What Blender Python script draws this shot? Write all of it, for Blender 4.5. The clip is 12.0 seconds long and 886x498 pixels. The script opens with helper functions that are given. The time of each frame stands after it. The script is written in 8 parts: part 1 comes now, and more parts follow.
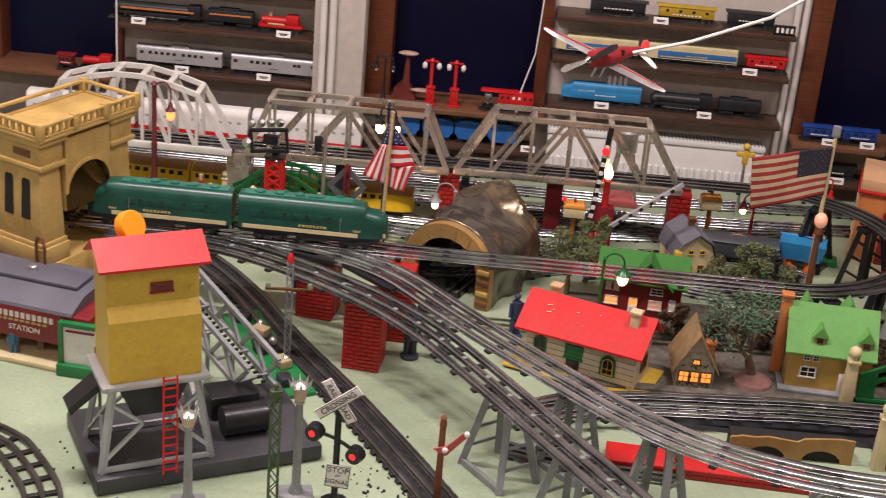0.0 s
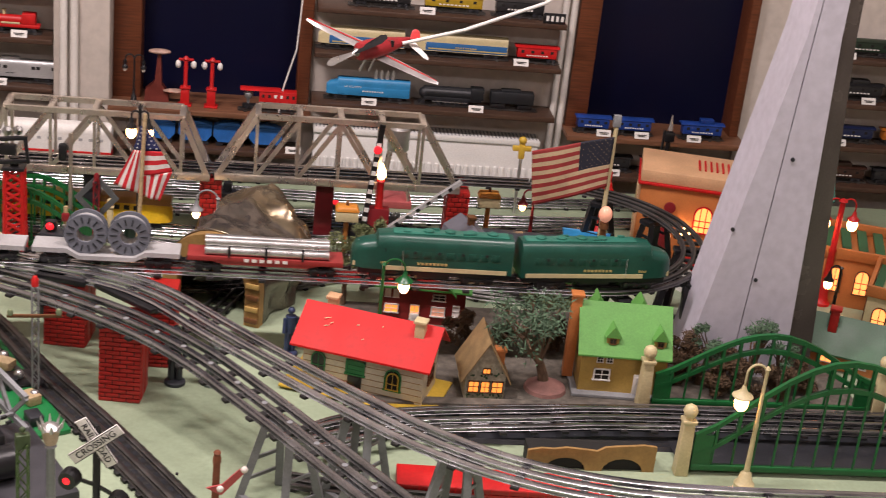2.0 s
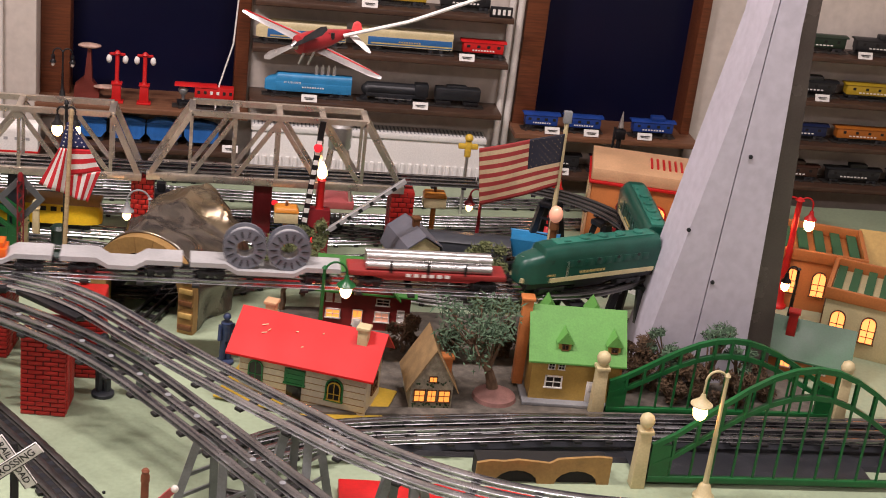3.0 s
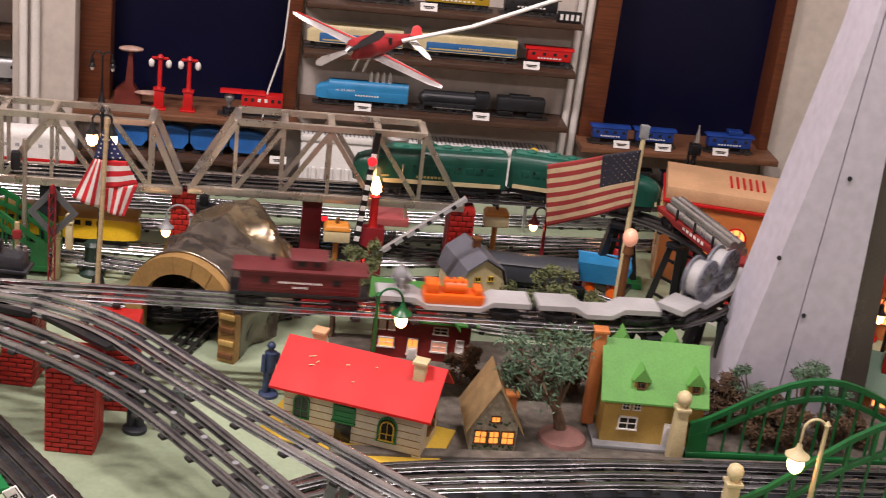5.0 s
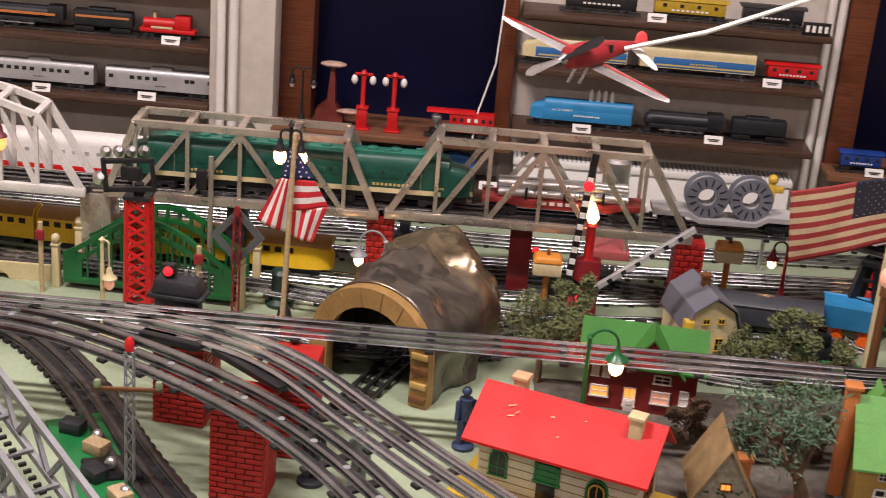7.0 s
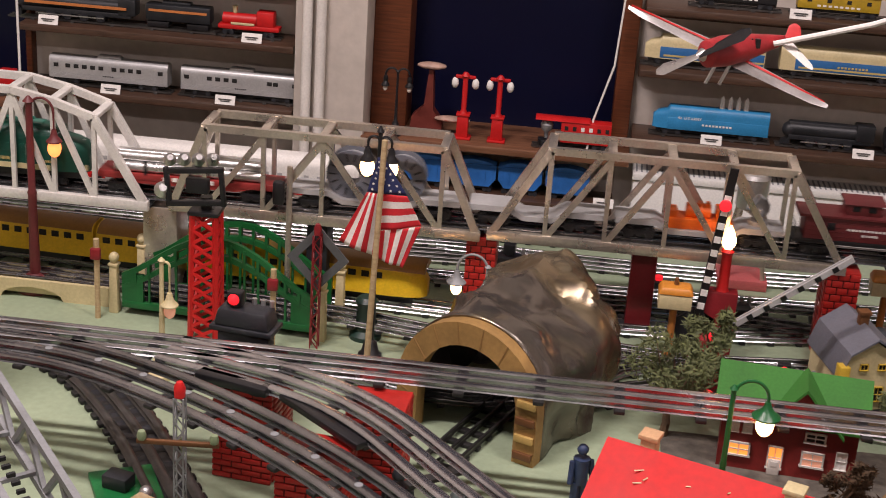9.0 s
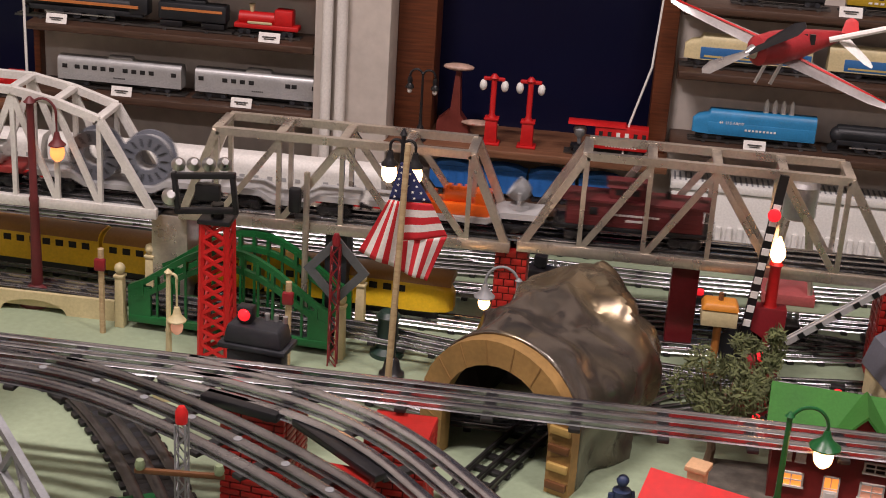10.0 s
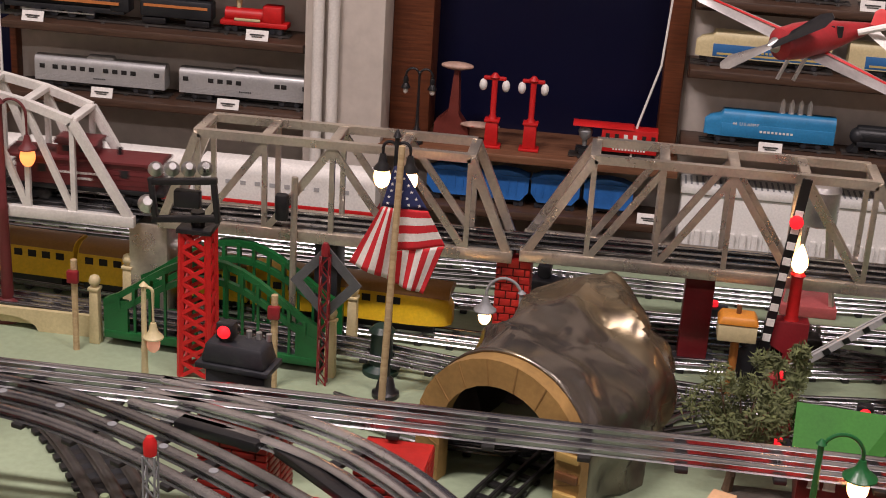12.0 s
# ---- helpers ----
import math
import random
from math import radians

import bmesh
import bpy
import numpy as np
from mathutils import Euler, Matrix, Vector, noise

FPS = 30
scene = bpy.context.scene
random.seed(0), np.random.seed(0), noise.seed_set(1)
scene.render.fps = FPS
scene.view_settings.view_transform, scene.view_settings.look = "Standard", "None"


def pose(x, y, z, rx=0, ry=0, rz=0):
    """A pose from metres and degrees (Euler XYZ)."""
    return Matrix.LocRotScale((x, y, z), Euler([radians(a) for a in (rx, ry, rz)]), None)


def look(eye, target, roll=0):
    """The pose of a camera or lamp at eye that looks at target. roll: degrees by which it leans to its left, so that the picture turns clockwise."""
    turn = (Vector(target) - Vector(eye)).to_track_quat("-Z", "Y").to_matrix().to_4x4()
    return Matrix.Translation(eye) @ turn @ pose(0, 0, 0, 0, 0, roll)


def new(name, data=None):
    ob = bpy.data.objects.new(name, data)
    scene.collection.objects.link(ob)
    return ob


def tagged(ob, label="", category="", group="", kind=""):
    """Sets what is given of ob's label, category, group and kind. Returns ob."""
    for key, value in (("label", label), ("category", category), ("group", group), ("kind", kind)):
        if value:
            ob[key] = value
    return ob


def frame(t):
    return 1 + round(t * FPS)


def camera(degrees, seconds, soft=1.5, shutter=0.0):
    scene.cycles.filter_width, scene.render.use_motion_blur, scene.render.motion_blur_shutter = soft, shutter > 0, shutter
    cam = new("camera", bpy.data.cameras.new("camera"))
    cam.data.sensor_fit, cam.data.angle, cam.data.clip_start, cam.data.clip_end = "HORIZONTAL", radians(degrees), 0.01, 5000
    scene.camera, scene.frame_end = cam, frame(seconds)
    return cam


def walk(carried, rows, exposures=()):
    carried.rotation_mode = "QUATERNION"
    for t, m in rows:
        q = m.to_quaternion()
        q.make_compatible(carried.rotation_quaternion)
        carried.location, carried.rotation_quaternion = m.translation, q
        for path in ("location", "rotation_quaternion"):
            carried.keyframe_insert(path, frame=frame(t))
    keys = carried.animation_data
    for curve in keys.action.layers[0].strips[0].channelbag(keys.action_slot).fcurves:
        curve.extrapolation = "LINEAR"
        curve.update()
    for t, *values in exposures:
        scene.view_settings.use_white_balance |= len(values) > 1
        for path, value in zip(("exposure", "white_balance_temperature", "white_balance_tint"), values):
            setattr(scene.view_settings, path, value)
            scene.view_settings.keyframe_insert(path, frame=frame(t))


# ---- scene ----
cam = camera(33.24, 12.0, soft=1.0, shutter=0.4)
PATH = [
    (0, (0.0783, 0.2159, 1.2364), (0.0209, 2.0466, 0.4331), 4.93),
    (0.5, (0.0649, 0.2751, 1.2079), (0.0873, 2.1115, 0.4158), 5.24),
    (1, (0.0648, 0.3219, 1.1913), (0.1688, 2.1586, 0.4066), 5.59),
    (1.5, (0.0637, 0.3550, 1.1857), (0.2487, 2.1868, 0.4046), 6.01),
    (2, (0.0676, 0.4077, 1.1636), (0.3271, 2.2341, 0.3911), 6.29),
    (2.5, (0.0764, 0.4674, 1.1409), (0.3912, 2.2877, 0.3745), 6.75),
    (2.7, (0.0819, 0.4900, 1.1302), (0.4098, 2.3092, 0.3666), 6.76),
    (4.3, (0.0841, 0.6395, 1.1005), (0.4200, 2.4544, 0.3302), 7.41),
    (4.5, (0.0909, 0.6779, 1.0751), (0.4078, 2.4999, 0.3135), 7.22),
    (5, (0.0901, 0.7168, 1.0651), (0.3605, 2.5457, 0.3022), 7.00),
    (5.5, (0.1196, 0.7771, 1.0654), (0.3088, 2.6093, 0.2861), 6.07),
    (6, (0.1087, 0.8320, 1.0165), (0.2272, 2.6794, 0.2594), 5.94),
    (6.5, (0.1267, 0.8980, 0.9845), (0.1582, 2.7519, 0.2347), 5.14),
    (7, (0.1326, 0.9656, 0.9576), (0.0960, 2.8212, 0.2123), 4.61),
    (7.5, (0.1386, 1.0429, 0.9264), (0.0414, 2.8984, 0.1864), 4.21),
    (9.5, (0.1028, 1.3129, 0.8359), (-0.0867, 3.1645, 0.1041), 3.80),
    (10, (0.0980, 1.3702, 0.8130), (-0.1100, 3.2222, 0.0872), 3.67),
    (10.5, (0.0895, 1.4075, 0.8019), (-0.1201, 3.2595, 0.0766), 3.65),
    (11, (0.0884, 1.4435, 0.7883), (-0.1229, 3.2965, 0.0658), 3.50),
    (11.5, (0.0853, 1.4698, 0.7791), (-0.1216, 3.3241, 0.0588), 3.58),
    (12, (0.0882, 1.4881, 0.7736), (-0.1214, 3.3423, 0.0540), 3.51),
]
walk(cam, [(t, look(eye, target, roll)) for t, eye, target, roll in PATH], [(0.0, -0.22), (1.0, -0.22), (2.5, -0.10), (4.5, -0.05), (6.5, -0.02), (7.5, -0.08), (9.5, -0.38), (12.0, -0.42)])

# ---- light: evening room with assumed, unseen warm ceiling lights, night outside ----
night = bpy.data.worlds.new("night")
night.use_nodes = True
night.node_tree.nodes["Background"].inputs[0].default_value = (0.02, 0.025, 0.06, 1)
night.node_tree.nodes["Background"].inputs[1].default_value = 0.2
scene.world = night


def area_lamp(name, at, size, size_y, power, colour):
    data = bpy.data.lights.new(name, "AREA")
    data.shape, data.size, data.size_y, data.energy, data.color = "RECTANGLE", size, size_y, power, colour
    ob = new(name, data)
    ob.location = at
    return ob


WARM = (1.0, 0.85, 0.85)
# No fixture is in view; the y=0.1 pair is added to brighten the shelves.
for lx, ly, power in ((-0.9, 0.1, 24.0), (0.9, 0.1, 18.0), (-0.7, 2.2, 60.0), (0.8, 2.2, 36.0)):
    area_lamp("assumed_ceiling_lamp", (lx, ly, 2.16), 0.7, 0.10, power, WARM)


# ---- materials ----
def ramp(nt, fac, stops):
    n = nt.nodes.new("ShaderNodeValToRGB")
    el = n.color_ramp.elements
    while len(el) < len(stops):
        el.new(0.5)
    for e, (p, c) in zip(el, stops):
        e.position, e.color = p, (*c, 1)
    nt.links.new(fac, n.inputs[0])
    return n.outputs[0]


def tint(c, k):
    return tuple(max(0.0, min(1.0, v * k)) for v in c)


def mat(name, colour, rough=0.5, metal=0.0, vary=0.18, scale=40.0, bump=0.1, grain=300.0, worn=None, emit=0.0, coat=0.0, spec=0.5):
    """A painted, moulded or metal surface: broad stains, fine grain, roughness that wanders, and worn patches."""
    m = bpy.data.materials.new(name)
    m.use_nodes = True
    nt = m.node_tree
    b = nt.nodes["Principled BSDF"]
    tc = nt.nodes.new("ShaderNodeTexCoord")
    big = nt.nodes.new("ShaderNodeTexNoise")
    big.inputs["Scale"].default_value, big.inputs["Detail"].default_value = scale, 6
    fine = nt.nodes.new("ShaderNodeTexNoise")
    fine.inputs["Scale"].default_value, fine.inputs["Detail"].default_value = grain, 3
    nt.links.new(tc.outputs["Object"], big.inputs["Vector"])
    nt.links.new(tc.outputs["Object"], fine.inputs["Vector"])
    col = ramp(nt, big.outputs["Fac"], [(0.3, tint(colour, 1 - vary)), (0.55, colour), (0.75, tint(colour, 1 + vary))])
    mixg = nt.nodes.new("ShaderNodeMix")
    mixg.data_type, mixg.blend_type = "RGBA", "MULTIPLY"
    mixg.inputs[0].default_value = 0.35
    nt.links.new(col, mixg.inputs[6])
    nt.links.new(ramp(nt, fine.outputs["Fac"], [(0.3, (0.6, 0.6, 0.6)), (0.7, (1, 1, 1))]), mixg.inputs[7])
    out = mixg.outputs[2]
    if worn:
        w = nt.nodes.new("ShaderNodeTexNoise")
        w.inputs["Scale"].default_value, w.inputs["Detail"].default_value, w.inputs["Roughness"].default_value = scale * 1.7, 8, 0.7
        nt.links.new(tc.outputs["Object"], w.inputs["Vector"])
        mixw = nt.nodes.new("ShaderNodeMix")
        mixw.data_type = "RGBA"
        nt.links.new(ramp(nt, w.outputs["Fac"], [(0.60, (0, 0, 0)), (0.70, (1, 1, 1))]), mixw.inputs[0])
        nt.links.new(out, mixw.inputs[6])
        mixw.inputs[7].default_value = (*worn, 1)
        out = mixw.outputs[2]
    nt.links.new(out, b.inputs["Base Color"])
    mr = nt.nodes.new("ShaderNodeMapRange")
    mr.inputs[3].default_value, mr.inputs[4].default_value = max(0.03, rough - 0.12), min(1, rough + 0.15)
    nt.links.new(big.outputs["Fac"], mr.inputs[0])
    nt.links.new(mr.outputs[0], b.inputs["Roughness"])
    b.inputs["Metallic"].default_value, b.inputs["Coat Weight"].default_value = metal, coat
    b.inputs["Specular IOR Level"].default_value = spec
    if bump:
        bp = nt.nodes.new("ShaderNodeBump")
        bp.inputs["Strength"].default_value, bp.inputs["Distance"].default_value = bump, 0.002
        nt.links.new(fine.outputs["Fac"], bp.inputs["Height"])
        nt.links.new(bp.outputs[0], b.inputs["Normal"])
    if emit:
        b.inputs["Emission Color"].default_value, b.inputs["Emission Strength"].default_value = (*colour, 1), emit
    return m


def wood(name, dark, light, scale=18.0, rough=0.45):
    m = bpy.data.materials.new(name)
    m.use_nodes = True
    nt = m.node_tree
    b = nt.nodes["Principled BSDF"]
    tc, mp = nt.nodes.new("ShaderNodeTexCoord"), nt.nodes.new("ShaderNodeMapping")
    mp.inputs["Scale"].default_value = (1, 14, 14)
    ns = nt.nodes.new("ShaderNodeTexNoise")
    ns.inputs["Scale"].default_value, ns.inputs["Detail"].default_value, ns.inputs["Distortion"].default_value = scale, 7, 0.6
    nt.links.new(tc.outputs["Object"], mp.inputs[0])
    nt.links.new(mp.outputs[0], ns.inputs["Vector"])
    nt.links.new(ramp(nt, ns.outputs["Fac"], [(0.3, dark), (0.7, light)]), b.inputs["Base Color"])
    b.inputs["Roughness"].default_value = rough
    bp = nt.nodes.new("ShaderNodeBump")
    bp.inputs["Strength"].default_value, bp.inputs["Distance"].default_value = 0.15, 0.002
    nt.links.new(ns.outputs["Fac"], bp.inputs["Height"])
    nt.links.new(bp.outputs[0], b.inputs["Normal"])
    return m


def glow(name, colour, strength):
    m = bpy.data.materials.new(name)
    m.use_nodes = True
    b = m.node_tree.nodes["Principled BSDF"]
    b.inputs["Base Color"].default_value = (*colour, 1)
    b.inputs["Emission Color"].default_value, b.inputs["Emission Strength"].default_value = (*colour, 1), strength
    b.inputs["Roughness"].default_value = 0.2
    return m


M_TABLE = mat("sage_green_paint", (0.345, 0.425, 0.285), 0.5, 0, 0.12, 6, 0.15, 120, worn=(0.29, 0.36, 0.235))
M_RAIL = mat("tinplate_rail", (0.55, 0.55, 0.57), 0.22, 0.96, 0.35, 14, 0.05, 200)
M_RAIL_DARK = mat("tarnished_rail", (0.15, 0.145, 0.14), 0.34, 0.85, 0.3, 18, 0.1, 200)
M_RAIL_WORN = mat("worn_tinplate_rail", (0.34, 0.34, 0.35), 0.22, 0.94, 0.3, 16, 0.08, 200)
M_RAIL_SHINY = mat("bright_tinplate_rail", (0.60, 0.60, 0.62), 0.22, 0.96, 0.25, 14, 0.05, 200)
M_TIE = mat("black_tie", (0.025, 0.024, 0.024), 0.5, 0.2, 0.3, 60)
M_SILVER = mat("silver_paint", (0.70, 0.63, 0.54), 0.28, 0.80, 0.15, 25, 0.06, 260, worn=(0.40, 0.34, 0.27))
M_WHITE_TRUSS = mat("white_silver_paint", (0.74, 0.72, 0.68), 0.4, 0.2, 0.12, 25, 0.08, 260)
M_GREEN_LOCO = mat("dark_green_plastic", (0.008, 0.070, 0.048), 0.33, 0, 0.2, 30, 0.06, 200, spec=0.5)
# Roof green is lighter than the body for light from above, plus worn patches.
M_GREEN_ROOF = mat("worn_top_lit_green_plastic", (0.028, 0.16, 0.115), 0.36, 0, 0.3, 30, 0.1, 200, worn=(0.08, 0.28, 0.2))
M_CREAM = mat("cream_paint", (0.62, 0.53, 0.30), 0.45, 0, 0.1, 30)
M_GOLD = mat("gold_lettering", (0.55, 0.42, 0.15), 0.5, 0, 0.1, 30)
M_BLACK = mat("black_enamel", (0.014, 0.014, 0.016), 0.32, 0.1, 0.2, 40)
M_DKGREY = mat("dark_grey_enamel", (0.030, 0.032, 0.038), 0.4, 0.2, 0.25, 20, worn=(0.06, 0.06, 0.065))
M_GREY = mat("grey_paint", (0.27, 0.28, 0.29), 0.5, 0.1, 0.18, 25, worn=(0.17, 0.17, 0.17))
M_LTGREY = mat("light_grey_plastic", (0.40, 0.40, 0.40), 0.5, 0, 0.12, 25)
M_RED = mat("red_enamel", (0.56, 0.010, 0.011), 0.45, 0, 0.12, 25, 0.05, 200)
M_DKRED = mat("dark_red_enamel", (0.22, 0.012, 0.018), 0.4, 0, 0.18, 25)
M_MAROON = mat("tuscan_red_plastic", (0.125, 0.018, 0.020), 0.5, 0, 0.2, 25)
M_BRICK = mat("red_brick_plastic", (0.42, 0.018, 0.014), 0.42, 0, 0.22, 50)
M_MORTAR = mat("dark_joint", (0.10, 0.008, 0.008), 0.7, 0, 0.2, 50)
M_YELLOW = mat("yellow_enamel", (0.60, 0.40, 0.045), 0.4, 0, 0.10, 15, 0.06, 160, worn=(0.52, 0.35, 0.06))
M_TAN = mat("aged_ochre_paint", (0.54, 0.36, 0.115), 0.5, 0, 0.18, 18, 0.1, 160, worn=(0.40, 0.25, 0.08))
M_OCHRE = mat("ochre_cardboard", (0.34, 0.20, 0.065), 0.6, 0, 0.3, 20, 0.2, 160)
M_ORANGE = mat("orange_plastic", (0.80, 0.13, 0.008), 0.4, 0, 0.1, 30)
M_TERRA = mat("terracotta_enamel", (0.55, 0.19, 0.055), 0.4, 0, 0.12, 20)
M_PEACH = mat("peach_enamel", (0.66, 0.40, 0.22), 0.45, 0, 0.12, 20)
M_BROWN = mat("brown_enamel", (0.15, 0.062, 0.022), 0.45, 0, 0.2, 30)
M_GREEN = mat("bright_green_enamel", (0.015, 0.19, 0.052), 0.35, 0, 0.18, 25)
M_DKGREEN = mat("bridge_green_enamel", (0.008, 0.115, 0.028), 0.34, 0, 0.2, 25)
M_LTGREEN = mat("leaf_green_enamel", (0.125, 0.35, 0.075), 0.5, 0, 0.12, 20)
M_WHITE = mat("white_paint", (0.74, 0.71, 0.66), 0.5, 0, 0.08, 15)
M_PAPER = mat("white_card", (0.82, 0.80, 0.76), 0.7, 0, 0.05, 30)
M_INK = mat("black_ink", (0.02, 0.02, 0.02), 0.6, 0, 0.05, 30)
M_BLUE = mat("blue_plastic", (0.03, 0.24, 0.50), 0.4, 0, 0.15, 30)
M_DKBLUE = mat("deep_blue_enamel", (0.012, 0.05, 0.26), 0.4, 0, 0.2, 30)
M_HOPPER = mat("hopper_blue", (0.025, 0.15, 0.48), 0.4, 0, 0.2, 30)
M_STEEL = mat("brushed_steel", (0.62, 0.61, 0.60), 0.3, 0.85, 0.1, 30)
M_PLASTER = mat("white_plaster", (0.60, 0.54, 0.48), 0.8, 0, 0.10, 5, 0.4, 45)
M_CEIL = mat("ceiling_paint", (0.45, 0.43, 0.41), 0.8, 0, 0.05, 3)
M_FLOOR = mat("brown_floor", (0.14, 0.09, 0.06), 0.6, 0, 0.2, 5)
M_RADIATOR = mat("radiator_enamel", (0.78, 0.77, 0.74), 0.35, 0, 0.05, 8)
M_NIGHT = mat("night_window", (0.004, 0.005, 0.024), 0.35, 0, 0.25, 2, 0.0, spec=0.2)
M_SHELF = wood("walnut_shelf", (0.040, 0.020, 0.012), (0.085, 0.045, 0.028))
M_FRAMEWOOD = wood("stained_frame_wood", (0.085, 0.024, 0.010), (0.17, 0.052, 0.020))
M_SILLWOOD = wood("sill_wood", (0.11, 0.045, 0.022), (0.21, 0.095, 0.05))
M_POLE = wood("pale_dowel", (0.36, 0.25, 0.13), (0.52, 0.40, 0.23))
M_CLOTH_R = mat("flag_red", (0.60, 0.018, 0.028), 0.75, 0, 0.1, 40)
M_CLOTH_W = mat("flag_white", (0.80, 0.76, 0.72), 0.75, 0, 0.06, 40)
M_CLOTH_B = mat("flag_navy", (0.020, 0.028, 0.11), 0.75, 0, 0.1, 40)
M_AGED_R = mat("faded_red", (0.29, 0.030, 0.028), 0.75, 0, 0.2, 40)
M_AGED_W = mat("aged_cream", (0.52, 0.40, 0.24), 0.75, 0, 0.15, 40)
M_AGED_B = mat("faded_navy", (0.014, 0.015, 0.028), 0.75, 0, 0.2, 40)
M_BULB = glow("warm_bulb", (1.0, 0.50, 0.20), 13.0)
# Orange glow for one lamp bulb and several toy window panes.
M_GLOW_ORANGE = glow("orange_glow", (1.0, 0.30, 0.08), 2.2)
M_GLOW_PINK = glow("pink_glow", (0.9, 0.42, 0.28), 0.35)
M_LIT = glow("lit_window", (1.0, 0.33, 0.06), 1.3)
M_REDLENS = glow("red_lens", (0.9, 0.02, 0.03), 1.2)
M_DIMBULB = mat("unlit_bulb", (0.78, 0.72, 0.66), 0.2, 0, 0.05, 30)
M_TUNNEL = mat("crumpled_painted_tin", (0.20, 0.165, 0.125), 0.24, 0.8, 0.4, 9, 0.12, 60)
_n = M_TUNNEL.node_tree
_s = _n.nodes.new("ShaderNodeTexNoise")
_s.inputs["Scale"].default_value, _s.inputs["Detail"].default_value, _s.inputs["Distortion"].default_value = 5.0, 5, 1.0
_t = _n.nodes.new("ShaderNodeTexCoord")
_n.links.new(_t.outputs["Object"], _s.inputs["Vector"])
_n.links.new(ramp(_n, _s.outputs["Fac"], [(0.28, (0.10, 0.080, 0.058)), (0.44, (0.20, 0.175, 0.15)), (0.50, (0.17, 0.15, 0.13)), (0.56, (0.30, 0.25, 0.17)), (0.63, (0.27, 0.21, 0.13)), (0.69, (0.14, 0.11, 0.08)), (0.78, (0.12, 0.085, 0.055))]), _n.nodes["Principled BSDF"].inputs["Base Color"])
# Near-black puts shade into the tunnel, slots and arch backing; toy windows share it.
M_DARK = mat("shade_black", (0.012, 0.011, 0.010), 0.8, 0, 0.2, 20)
M_FOLIAGE = mat("lichen_foliage", (0.055, 0.105, 0.045), 0.85, 0, 0.45, 60)
M_FOLIAGE2 = mat("brown_foliage", (0.085, 0.055, 0.03), 0.85, 0, 0.45, 60)
M_BARK = mat("bark", (0.16, 0.10, 0.06), 0.85, 0, 0.4, 60, 0.4, 150)
M_GROUNDCOVER = mat("grey_ground_mat", (0.12, 0.105, 0.085), 0.9, 0, 0.45, 60, 0.5, 160)
M_CINDER = mat("coal_crumbs", (0.02, 0.02, 0.02), 0.7, 0, 0.3, 60)


# ---- mesh helpers ----
def bmnew():
    return bmesh.new()


def box(bm, c, s, rz=0.0, bev=0.0, taper=1.0, rx=0.0, ry=0.0):
    m = pose(*c, rx, ry, rz) @ Matrix.Diagonal((*s, 1))
    g = bmesh.ops.create_cube(bm, size=1.0, matrix=Matrix())
    for v in g["verts"]:
        if taper != 1.0 and v.co.z > 0:
            v.co.x *= taper
            v.co.y *= taper
        v.co = m @ v.co
    if bev:
        es = list({e for v in g["verts"] for e in v.link_edges})
        bmesh.ops.bevel(bm, geom=es, offset=bev, segments=2, affect="EDGES", profile=0.5)


def span(bm, x0, x1, y0, y1, z0, z1, bev=0.0):
    box(bm, ((x0 + x1) / 2, (y0 + y1) / 2, (z0 + z1) / 2), (x1 - x0, y1 - y0, z1 - z0), 0, bev)


def rod(bm, a, b, r, r2=None, n=10):
    a, b = Vector(a), Vector(b)
    d = b - a
    m = Matrix.Translation((a + b) / 2) @ d.to_track_quat("Z", "Y").to_matrix().to_4x4()
    bmesh.ops.create_cone(bm, cap_ends=True, segments=n, radius1=r, radius2=r if r2 is None else r2, depth=d.length, matrix=m)


def bar(bm, a, b, w, h):
    """A rectangular bar from a to b; w lies level, h across it."""
    a, b = Vector(a), Vector(b)
    d = (b - a).normalized()
    side = d.cross(Vector((0, 0, 1)))
    side = side.normalized() if side.length > 1e-4 else Vector((1, 0, 0))
    up = side.cross(d)
    vs = [bm.verts.new(p + side * sx * w / 2 + up * sz * h / 2) for p in (a, b) for sx, sz in ((-1, -1), (1, -1), (1, 1), (-1, 1))]
    for f in ((0, 1, 2, 3), (7, 6, 5, 4), (0, 4, 5, 1), (1, 5, 6, 2), (2, 6, 7, 3), (3, 7, 4, 0)):
        bm.faces.new([vs[i] for i in f])


def ball(bm, c, r, n=12, sz=1.0):
    bmesh.ops.create_uvsphere(bm, u_segments=n, v_segments=max(6, n // 2 + 2), radius=r, matrix=pose(*c) @ Matrix.Diagonal((1, 1, sz, 1)))


def lathe(bm, prof, c=(0, 0, 0), n=18, m=None):
    rings = []
    for r, z in prof:
        rings.append([bm.verts.new((m or Matrix.Translation(c)) @ Vector((r * math.cos(2 * math.pi * k / n), r * math.sin(2 * math.pi * k / n), z))) for k in range(n)])
    for a, b in zip(rings, rings[1:]):
        for k in range(n):
            bm.faces.new((a[k], a[(k + 1) % n], b[(k + 1) % n], b[k]))
    bm.faces.new(rings[0][::-1])
    bm.faces.new(rings[-1])


